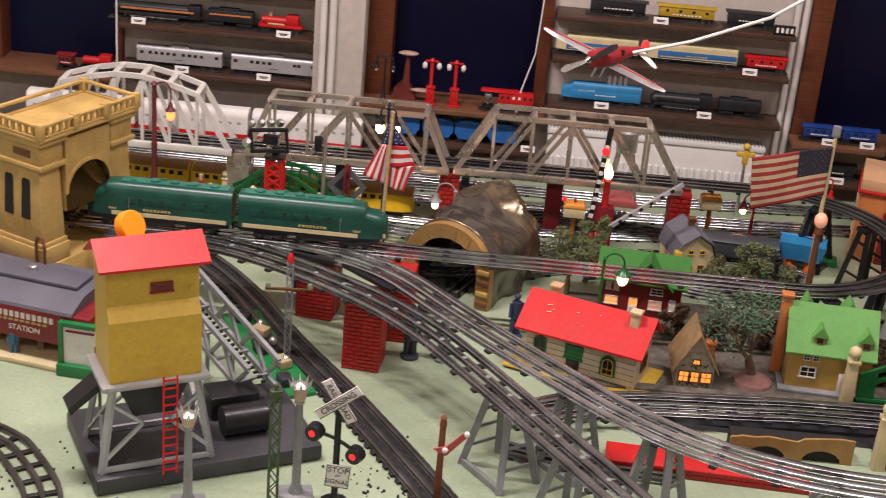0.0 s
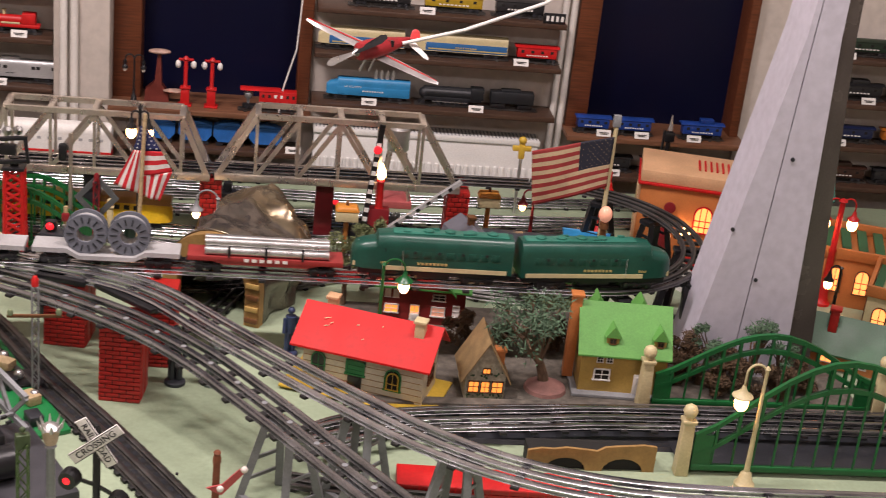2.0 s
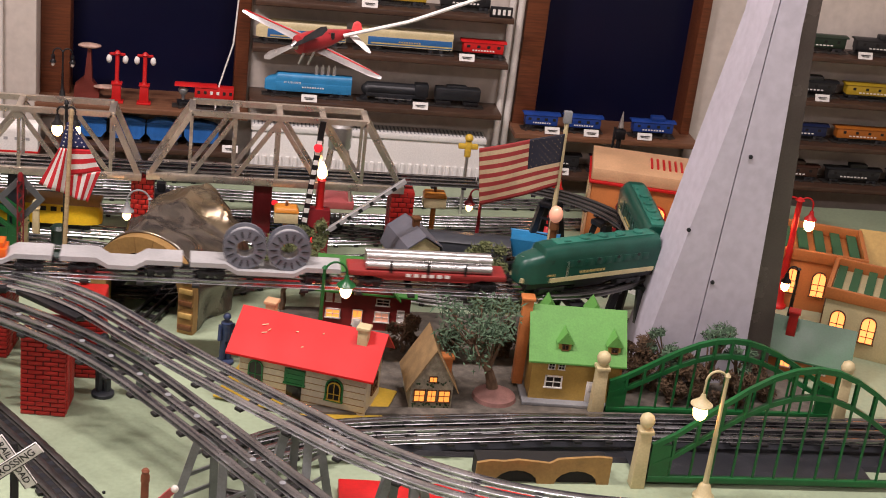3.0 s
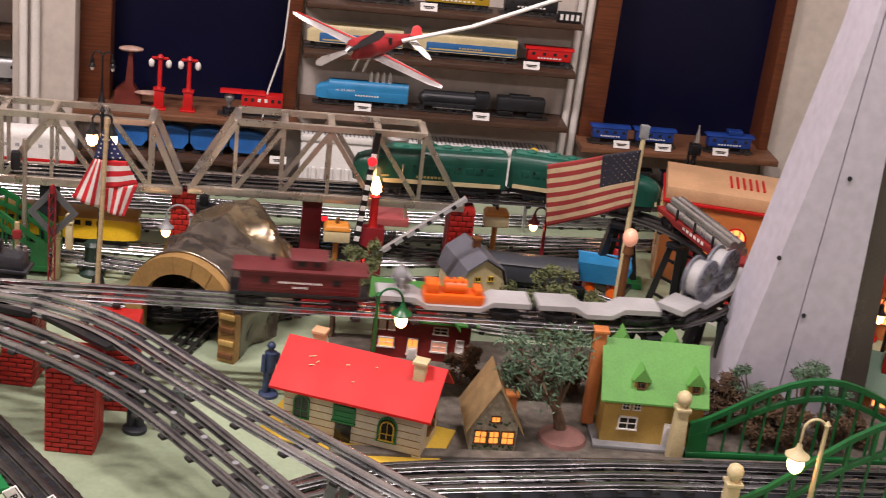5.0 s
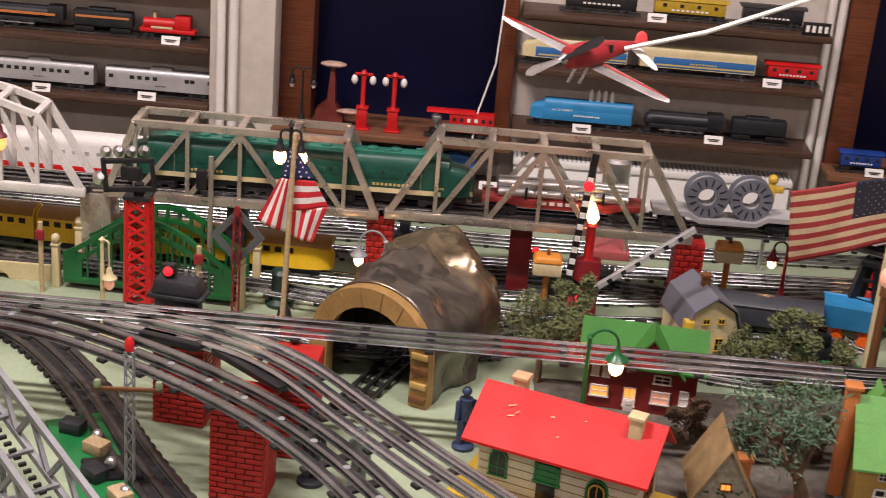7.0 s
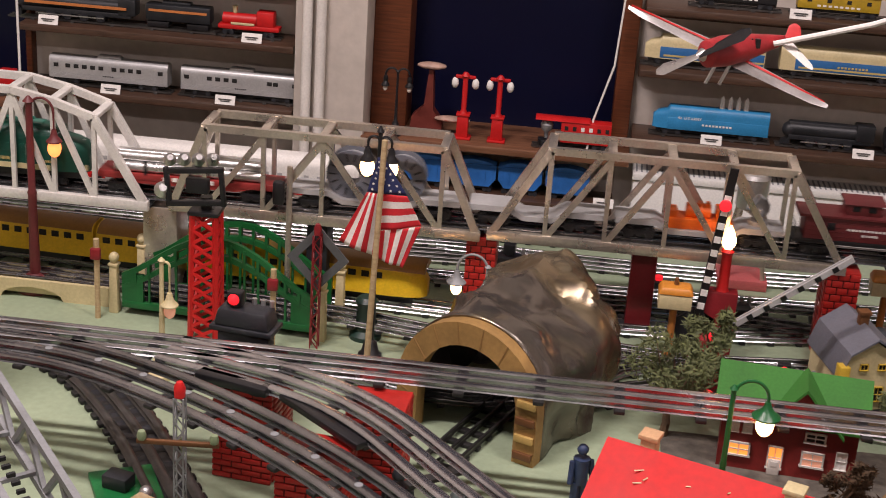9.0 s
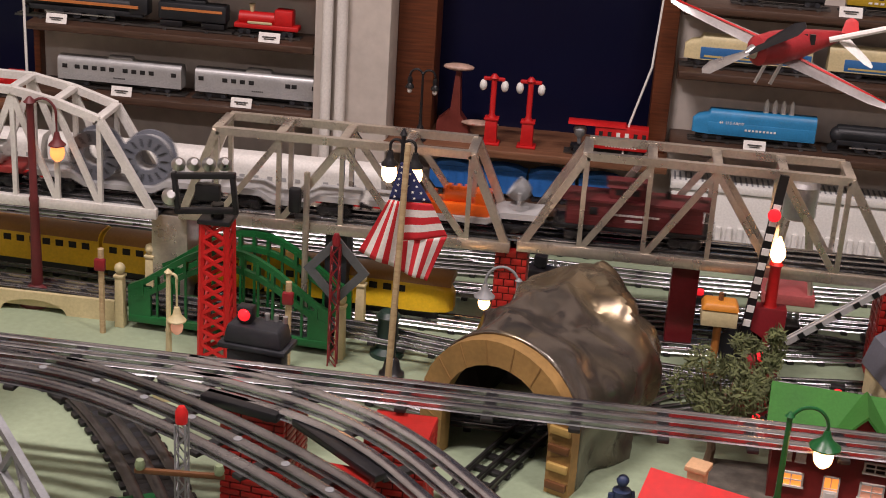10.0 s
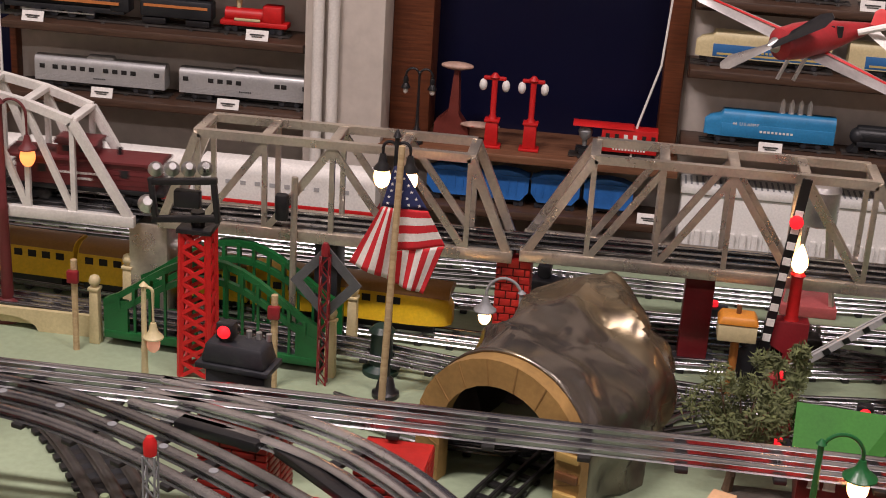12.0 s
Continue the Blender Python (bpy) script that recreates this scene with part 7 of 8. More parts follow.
for x, y in ((0.253, 3.085), (0.548, 3.205)):
    t = thing("relay_box", "yellow box with orange lid on a post", "toy call box", x, y, 0, 0, "relay boxes")
    bm = bmnew()
    rod(bm, (0, 0, 0), (0, 0, 0.082), 0.0052, n=10)
    rod(bm, (0, 0, 0), (0, 0, 0.006), 0.012, n=12)
    part("post", bm, mat("amber_post", (0.40, 0.15, 0.03), 0.45, 0, 0.15, 40), t)
    bm = bmnew()
    box(bm, (0, 0, 0.092), (0.044, 0.03, 0.02), 0, 0.001)
    part("box", bm, M_CREAM, t)
    bm = bmnew()
    box(bm, (0, 0, 0.1075), (0.048, 0.034, 0.010), 0, 0.003, 0.8)
    part("lid", bm, mat("amber_lid", (0.62, 0.24, 0.03), 0.4, 0, 0.1, 30), t)
    bm = bmnew()
    rod(bm, (0.0, 0, 0.112), (0.0, 0, 0.122), 0.003, n=8)
    part("knob", bm, M_BROWN, t)

t = thing("water_tank", "silver toy water tank on a red base", "water tank", 0.372, 3.40)
bm = bmnew()
box(bm, (0, 0, 0.008), (0.075, 0.07, 0.016), 0, 0.002)
part("base", bm, mat("faded_red_base", (0.45, 0.10, 0.10), 0.5, 0, 0.1, 30), t)
for sx in (-1, 1):
    for sy in (-1, 1):
        bm = bmnew()
        bar(bm, (sx * 0.030, sy * 0.026, 0.016), (sx * 0.016, sy * 0.016, 0.122), 0.006, 0.005)
        part("leg", bm, M_SILVER, t)
bm = bmnew()
lathe(bm, [(0.021, 0.122), (0.024, 0.126), (0.024, 0.170), (0.025, 0.171), (0.022, 0.178), (0.004, 0.184)], n=24)
part("tank", bm, M_STEEL, t)
t = thing("totem_figure", "small mustard yellow winged totem on a post", "ornament", 0.636, 3.38)
bm = bmnew()
rod(bm, (0, 0, 0), (0, 0, 0.128), 0.0035, n=10)
part("post", bm, M_STEEL, t, "thin steel post")
bm = bmnew()
box(bm, (0, 0, 0.144), (0.013, 0.01, 0.034), 0, 0.002)
box(bm, (0, 0, 0.150), (0.042, 0.008, 0.012), 0, 0.003)
ball(bm, (0, 0, 0.168), 0.009, 10)
part("body", bm, M_YELLOW, t)
t = thing("traffic_signal", "silver three-lamp signal on a red mast", "signal", 0.905, 3.34, 0, 0)
bm = bmnew()
rod(bm, (0, 0, 0), (0.0, 0, 0.10), 0.005, n=10)
part("mast", bm, M_DKRED, t)
bm = bmnew()
rod(bm, (0, 0, 0.10), (0, 0, 0.13), 0.004, n=10)
box(bm, (0, 0, 0.152), (0.018, 0.012, 0.048), 0, 0.004)
part("head", bm, M_SILVER, t)
for k in range(3):
    bm = bmnew()
    lathe(bm, [(0.0052, 0), (0.0052, 0.006), (0.004, 0.004)], n=12, m=pose(0.002, -0.006, 0.138 + 0.014 * k, 90, 0, 0))
    part("lamp", bm, M_PAPER, t)
t = thing("signal_mast", "dark tall mast with a pointed silver tip", "signal mast", 0.965, 3.42)
bm = bmnew()
rod(bm, (0, 0, 0), (0, 0, 0.20), 0.006, 0.005, 10)
box(bm, (0, 0, 0.185), (0.022, 0.014, 0.022), 0, 0.002)
rod(bm, (-0.012, 0, 0.09), (-0.012, 0, 0.20), 0.003, n=8)
part("mast", bm, M_BLACK, t)
bm = bmnew()
rod(bm, (0, 0, 0.2), (0, 0, 0.235), 0.006, 0.001, 10)
part("tip", bm, M_STEEL, t)


# ---- yellow streamliner on the ground track ----
def yellow_car(x0, x1, label, nose=False):
    cx, cy = (x0 + x1) / 2, 3.195 - (x0 + x1) / 2 * 0.06 - 0.025
    t = thing("streamliner_car", label, "toy train car", cx, cy, LOW, -3, "yellow streamliner")
    L, W, h = x1 - x0, 0.050, 0.059
    bm = bmnew()
    sec = hood_loop(W, h, 0.010)
    st = [(-L / 2, 1, 1), (L / 2 - (0.05 if nose else 0), 1, 1)] + ([(L / 2 - 0.025, 0.9, 0.92), (L / 2 - 0.008, 0.7, 0.72), (L / 2, 0.35, 0.5)] if nose else [])
    rings = [[bm.verts.new((x, y * a, 0.010 + (z - 0.010) * b)) for y, z in sec] for x, a, b in st]
    m = len(sec)
    for a, b in zip(rings, rings[1:]):
        for j in range(m):
            bm.faces.new((a[j], a[(j + 1) % m], b[(j + 1) % m], b[j]))
    bm.faces.new(rings[0][::-1])
    bm.faces.new(rings[-1])
    part("body", bm, M_STREAM, t)
    bm = bmnew()
    sweepsec = [(-W * 0.505, h - 0.010), (-W * 0.42, h - 0.003), (-W * 0.2, h + 0.0012), (W * 0.2, h + 0.0012), (W * 0.42, h - 0.003), (W * 0.505, h - 0.010)]
    prism(bm, sweepsec, -L / 2 + 0.002, L / 2 - (0.05 if nose else 0.002), pose(0, 0, 0, 0, 0, 90))
    part("roof", bm, M_STREAMROOF, t, "brown rounded roof")
    bm = bmnew()
    span(bm, -L / 2 + 0.006, L / 2 - 0.02, -W * 0.4, W * 0.4, 0.0, 0.0098)
    part("underframe", bm, M_BLACK, t)
    for k in range(int(L / 0.019) - (3 if nose else 0)):
        bm = bmnew()
        box(bm, (-L / 2 + 0.016 + 0.019 * k, -W / 2, 0.040), (0.011, 0.0015, 0.009), 0, 0.0003)
        part("window", bm, M_DARK, t)


M_STREAM = mat("streamliner_yellow", (0.78, 0.50, 0.02), 0.35, 0, 0.1, 30)
M_STREAMROOF = mat("streamliner_brown", (0.30, 0.15, 0.035), 0.4, 0, 0.12, 30)
for a, b in ((-1.03, -0.805), (-0.80, -0.575), (-0.57, -0.345)):
    yellow_car(a, b, "yellow tin streamliner coach with a brown roof")
yellow_car(-0.34, -0.085, "yellow tin streamliner engine with a rounded nose", True)
t = thing("green_urn", "dark green round pedestal beside the flagpole", "ornament", -0.155, 3.06)
bm = bmnew()
lathe(bm, [(0.022, 0), (0.022, 0.006), (0.014, 0.012), (0.013, 0.05), (0.016, 0.054), (0.010, 0.06)], n=18)
part("body", bm, mat("black_green", (0.015, 0.04, 0.03), 0.4, 0, 0.15, 30), t)

# ---- aeroplane on its rod ----
plane = thing("toy_aeroplane", "red and white toy aeroplane on a long rod", "toy plane", 0.272, 3.0, 0.452, 0)
nose_v, tail_v = Vector((-0.034, -0.045, 0.002)), Vector((0.072, 0.035, 0.012))
bm = bmnew()
axis = (tail_v - nose_v)
q = axis.to_track_quat("Z", "Y").to_matrix().to_4x4()
ln = axis.length
lathe(bm, [(0.006, 0), (0.016, 0.006), (0.0185, 0.03), (0.017, 0.06), (0.010, 0.10), (0.004, ln)], n=18, m=Matrix.Translation(nose_v) @ q)
part("fuselage", bm, mat("dull_red_tin_plate", (0.36, 0.022, 0.028), 0.4, 0, 0.2, 40), plane)
M_WING = mat("dusty_white_tin", (0.50, 0.48, 0.47), 0.35, 0.45, 0.2, 40)
bm = bmnew()
lathe(bm, [(0.001, -0.010), (0.006, -0.004), (0.008, 0.0), (0.006, 0.0)], n=14, m=Matrix.Translation(nose_v) @ q)
part("spinner", bm, M_STEEL, plane)


def blade(bm, root, tip, w0, w1, th):
    root, tip = Vector(root), Vector(tip)
    d = (tip - root).normalized()
    c = d.cross(Vector((0, -0.4, 1))).normalized()
    up = c.cross(d) * th / 2
    P = []
    for k in range(7):
        u = k / 6
        w = (w0 + (w1 - w0) * u) * (1 if k < 6 else 0.4)
        P.append((root.lerp(tip, u), w))
    rings = [[bm.verts.new(p + c * w * a + up * b) for a, b in ((-0.5, 0), (-0.1, 1), (0.5, 0), (-0.1, -1))] for p, w in P]
    for a, b in zip(rings, rings[1:]):
        for j in range(4):
            bm.faces.new((a[j], a[(j + 1) % 4], b[(j + 1) % 4], b[j]))
    bm.faces.new(rings[0][::-1])
    bm.faces.new(rings[-1])


for tip, root, w0, w1 in (((-0.122, 0.05, 0.030), (-0.018, 0.006, 0.0), 0.026, 0.014), ((0.118, -0.03, -0.050), (0.0, -0.012, -0.006), 0.028, 0.016)):
    bm = bmnew()
    blade(bm, root, tip, w0, w1, 0.006)
    part("wing", bm, M_WING, plane, "white wing with red edges")
    bm = bmnew()
    blade(bm, Vector(root) + Vector((0, 0.0015, 0.0055)), Vector(root).lerp(Vector(tip), 0.97) + Vector((0, 0.0015, 0.0035)), w0 * 0.16, w1 * 0.14, 0.003)
    part("wing_stripe", bm, M_RED, plane)
for a, b, w in (((0.066, 0.01, 0.012), (0.098, -0.01, -0.012), 0.016), ((0.074, 0.02, 0.016), (0.075, 0.028, 0.032), 0.02)):
    bm = bmnew()
    blade(bm, a, b, w, w * 0.6, 0.003)
    part("tail_fin", bm, M_PAPER if w < 0.018 else M_RED, plane)
for a, m in (((0.050, -0.012, 0.036), M_BLACK), ((-0.050, 0.004, -0.026), M_STEEL)):
    bm = bmnew()
    blade(bm, nose_v + Vector((-0.004, -0.005, 0)), nose_v + Vector(a), 0.010, 0.026, 0.003)
    part("propeller_blade", bm, m, plane)
bm = bmnew()
for k in range(3):
    box(bm, (0.012 + 0.009 * k, -0.0145, 0.014), (0.006, 0.004, 0.011), 12)
part("cockpit", bm, M_BLACK, plane)
for dx in (-0.012, 0.004):
    bm = bmnew()
    bar(bm, (dx, -0.006, -0.012), (dx - 0.012, -0.012, -0.040), 0.003, 0.003)
    part("undercarriage", bm, M_STEEL, plane)
bm = bmnew()
tube(bm, [(0.05, 0.0, 0.012), (0.16, 0.0, 0.045), (0.30, 0.0, 0.105), (0.50, 0.0, 0.25), (0.75, 0.0, 0.5), (1.1, 0.0, 0.9), (1.80, 0.0, 1.7485)], 0.0034)
part("rod", bm, M_PAPER, plane, "long white rod from the ceiling")
bm = bmnew()
tube(bm, [(0.118, 3.62, 0.115), (0.125, 3.63, 0.17), (0.150, 3.64, 0.26), (0.158, 3.65, 0.40), (0.160, 3.66, 0.9), (0.16, 3.66, 2.2)], 0.0018, 6)
tagged(new("hanging_cable", finish(bm, "hanging_cable", M_PAPER)), "thin white cable hanging before the window", "cable")
bm = bmnew()
tube(bm, [(-0.845, 3.60, -0.0), (-0.846, 3.60, 0.4), (-0.85, 3.60, 2.2)], 0.0022, 6)
tagged(new("hanging_cable", finish(bm, "hanging_cable", M_PAPER)), "thin white cable hanging beside the shelves", "cable")
for x in (0.752, 0.772):
    bm = bmnew()
    rod(bm, (x, 3.672, -0.8), (x, 3.672, 2.2), 0.0075, n=14)
    solid("pipe", bm, M_WHITE, "white painted heating pipe on the wall")
for x in (-0.352, -0.329):
    bm = bmnew()
    rod(bm, (x, 3.588, -0.8), (x, 3.588, 2.2), 0.0085, n=14)
    solid("pipe", bm, M_WHITE, "white painted heating pipe on the pier")

# ---- radiator ----
t = thing("radiator", "white ribbed panel radiator under the shelves", "radiator", 0.46, 3.62, -0.55)
bm = bmnew()
span(bm, -0.26, 0.26, 0.0, 0.05, 0, 0.625, 0.004)
part("panel", bm, M_RADIATOR, t)
for k in range(30):
    bm = bmnew()
    box(bm, (-0.247 + 0.0171 * k, -0.003, 0.29), (0.010, 0.008, 0.56), 0, 0.003)
    part("rib", bm, M_RADIATOR, t)
bm = bmnew()
span(bm, -0.262, 0.262, -0.004, 0.056, 0.6254, 0.638, 0.002)
part("top_grille", bm, M_RADIATOR, t)
bm = bmnew()
for k in range(60):
    box(bm, (-0.255 + 0.00865 * k, 0.026, 0.6384), (0.003, 0.04, 0.0014))
tagged(part("grille_mesh", bm, M_GREY, t), kind="stuff")


# ---- trees ----
def tree(name, label, x, y, h, spread, seed, leaf_m, trunk_r=0.007, clumps=14, lean=0.0, z=0.004, crown_lo=0.45, leaf=0.0036, per=170):
    rng = random.Random(seed)
    t = thing(name, label, "tree", x, y, z, 0, "toy trees")
    bm = bmnew()
    pts = [Vector((lean * h * (k / 5) ** 1.3 + rng.uniform(-1, 1) * 0.004, rng.uniform(-1, 1) * 0.004, h * 0.72 * k / 5)) for k in range(6)]
    for k in range(5):
        rod(bm, pts[k], pts[k + 1], trunk_r * (1 - 0.14 * k), trunk_r * (1 - 0.14 * (k + 1)), 8)
    tips = []
    for k in range(clumps):
        a, r = rng.uniform(0, 2 * math.pi), spread * math.sqrt(rng.uniform(0.05, 1))
        zz = h * rng.uniform(crown_lo, 1.0)
        c = Vector((lean * h * 0.7 + r * math.cos(a), r * math.sin(a) * 0.8, zz))
        tips.append(c)
        p = pts[rng.choice((2, 3, 4))]
        rod(bm, p, c, trunk_r * 0.32, trunk_r * 0.12, 5)
    part("trunk", bm, M_BARK, t)
    verts, faces = [], []
    for c in tips:
        cr = spread * rng.uniform(0.32, 0.52)
        for _ in range(per):
            d = Vector((rng.gauss(0, 1), rng.gauss(0, 1), rng.gauss(0, 0.75))).normalized() * cr * rng.uniform(0.35, 1.05)
            p = c + d
            u = Vector((rng.gauss(0, 1), rng.gauss(0, 1), rng.gauss(0, 1))).normalized() * leaf * rng.uniform(0.8, 2.0)
            u.z -= leaf * 0.5
            w = u.orthogonal().normalized() * leaf * 0.34
            i = len(verts)
            verts += [p - u, p + w, p + u, p - w]
            faces.append((i, i + 1, i + 2, i + 3))
    me = bpy.data.meshes.new("crown")
    me.from_pydata([tuple(v) for v in verts], [], faces)
    me.materials.append(leaf_m)
    ob = new("crown", me)
    ob.parent = t
    tagged(ob, "ragged clumps of small leaves", kind="stuff")
    return t


M_LEAF = mat("dull_green_leaf", (0.085, 0.150, 0.085), 0.8, 0, 0.6, 90, 0.0)
M_LEAF2 = mat("olive_leaf", (0.125, 0.145, 0.055), 0.8, 0, 0.6, 90, 0.0)
M_LEAFB = mat("dry_brown_leaf", (0.10, 0.06, 0.03), 0.85, 0, 0.5, 90, 0.0)
t = tree("toy_tree", "bushy toy tree with drooping dull green foliage", 0.572, 2.572, 0.150, 0.056, 3, M_LEAF, 0.010, 22, -0.36, 0.012, 0.52, per=62, leaf=0.0042)
bm = bmnew()
lathe(bm, [(0.036, -0.008), (0.034, -0.002), (0.022, 0.003), (0.010, 0.010)], n=20)
part("base", bm, mat("pinkish_base", (0.26, 0.13, 0.11), 0.8, 0, 0.2, 60), t, "round pinkish base")
tree("toy_tree", "olive toy tree with upward tufts", 0.245, 2.87, 0.120, 0.046, 4, M_LEAF2, 0.006, 14, 0.06)
tree("toy_tree", "olive toy tree with upward tufts", 0.285, 2.93, 0.135, 0.030, 14, M_LEAF2, 0.006, 10, 0.1)
tree("toy_tree", "thin grey toy tree by the village", 0.60, 2.90, 0.135, 0.035, 6, M_LEAF2, 0.007, 9, 0.05)
tree("toy_tree", "thin brown toy tree by the flagpole", 0.665, 2.82, 0.150, 0.030, 7, M_LEAF2, 0.009, 9, 0.02)
tree("toy_tree", "dull green toy tree before the pale strut", 0.850, 2.612, 0.112, 0.026, 8, M_LEAF, 0.006, 9, 0.05, per=80)
tree("toy_tree", "dull green toy tree before the pale strut", 0.935, 2.605, 0.128, 0.028, 9, M_LEAF, 0.008, 8, 0.0, 0.0, 0.78, per=85)
tree("toy_tree", "dull green toy tree before the pale strut", 0.985, 2.602, 0.095, 0.024, 19, M_LEAF, 0.006, 8, 0.0, 0.0, 0.6, per=85)
tree("toy_bush", "round dry brown toy bush", 0.815, 2.62, 0.085, 0.034, 10, M_LEAFB, 0.006, 14, 0.0, 0.0, 0.25)
tree("toy_bush", "low scrubby brown bush in the village", 0.50, 2.70, 0.050, 0.032, 11, M_LEAFB, 0.004, 10, 0.0, 0.004, 0.2)
tree("toy_bush", "low scrubby brown bush in the village", 0.44, 2.72, 0.065, 0.026, 12, M_LEAFB, 0.004, 9, 0.0, 0.004, 0.2)
tree("toy_bush", "low green bush in the village", 0.56, 3.0, 0.045, 0.040, 13, M_LEAF2, 0.004, 10, 0.0, 0.0, 0.2)
tree("toy_bush", "low green bush in the village", 0.64, 2.92, 0.04, 0.045, 15, M_LEAF2, 0.004, 10, 0.0, 0.0, 0.2)
tree("toy_bush", "low dry bush beside the cottage", 0.62, 2.715, 0.05, 0.03, 16, M_LEAFB, 0.004, 9, 0.0, 0.004, 0.2)

for bx, by, bh, bs, seed in ((0.870, 2.575, 0.062, 0.028, 31), (0.920, 2.572, 0.070, 0.030, 32), (0.975, 2.572, 0.060, 0.026, 33), (1.03, 2.60, 0.055, 0.028, 34), (0.90, 2.635, 0.06, 0.03, 35)):
    tree("toy_bush", "scrubby pinkish brown bush behind the green bridge", bx, by, bh, bs, seed, M_LEAFB, 0.004, 10, 0.0, 0.004, 0.15)

# ---- display trains on the shelves ----
SHELF_Y = 3.642
M_STEAM = mat("black_diecast", (0.022, 0.024, 0.028), 0.42, 0.15, 0.25, 40)
M_COACH = mat("silver_coach_plastic", (0.46, 0.46, 0.46), 0.35, 0.35, 0.1, 40)
M_ROADNAME = mat("navy_roadname", (0.03, 0.14, 0.36), 0.4, 0, 0.1, 30)


def stand(x0, x1, z, label, name, cat, y=SHELF_Y, group="display trains"):
    t = thing(name, label, cat, (x0 + x1) / 2, y, z, 0, group)
    L = x1 - x0
    bm = bmnew()
    for s in (-0.010, 0.0, 0.010):
        box(bm, (0, s, 0.003), (L * 1.06, 0.002, 0.003))
    for k in range(5):
        box(bm, (-L / 2 + L * (k + 0.5) / 5, 0, 0.001), (0.006, 0.03, 0.002))
    part("display_track", bm, M_RAIL_DARK, t)
    return t, L


def under(t, L, w=0.024, z=0.0048, h=0.010):
    bm = bmnew()
    span(bm, -L / 2 + 0.006, L / 2 - 0.006, -w * 0.32, w * 0.32, z + 0.004, z + h)
    part("underframe", bm, M_BLACK, t)
    for x in (-L * 0.33, L * 0.33):
        bm = bmnew()
        box(bm, (x, 0, z + 0.005), (L * 0.17, w * 0.85, 0.007), 0, 0.001)
        part("truck", bm, M_BLACK, t)
        for dx in (-L * 0.055, L * 0.055):
            bm = bmnew()
            rod(bm, (x + dx, -w * 0.46, z + 0.0038), (x + dx, w * 0.46, z + 0.0038), 0.004, n=10)
            part("wheelset", bm, M_DKGREY, t)


def coach_body(t, L, w, z0, h, material, x0=None, x1=None, name="body"):
    bm = bmnew()
    prism(bm, hood_loop(w, z0 + h, z0), x0 if x0 is not None else -L / 2, x1 if x1 is not None else L / 2, pose(0, 0, 0, 0, 0, 90))
    part(name, bm, material, t)


def silver_coach(x0, x1, z, wins, label):
    t, L = stand(x0, x1, z, label, "display_coach", "toy train car")
    under(t, L)
    coach_body(t, L, 0.027, 0.014, 0.038, M_COACH)
    bm = bmnew()
    box(bm, (0, 0, 0.054), (L * 0.22, 0.016, 0.006), 0, 0.002, 0.85)
    part("roof_blister", bm, M_COACH, t)
    for u in wins:
        bm = bmnew()
        box(bm, (u * L, -0.0135, 0.036), (0.0085, 0.0012, 0.0068), 0, 0.0003)
        part("window", bm, M_DARK, t)
    bm = bmnew()
    for k in range(4):
        box(bm, (0, -0.0134, 0.017 + 0.0022 * k), (L * 0.96, 0.0008, 0.0007))
    part("fluting", bm, M_LTGREY, t)
    bars_text(t, 0, -0.0138, 0.0225, 6, 0.0022, M_INK, total=0.02)


silver_coach(-0.805, -0.598, 0.142, [-0.44, -0.34, -0.27, -0.20, -0.13, -0.06, 0.05, 0.12, 0.19, 0.26, 0.44], "silver display coach with a row of windows")
silver_coach(-0.575, -0.368, 0.142, [-0.45, -0.26, -0.19, -0.12, -0.05, 0.24, 0.29, 0.45], "silver display baggage car with few windows")


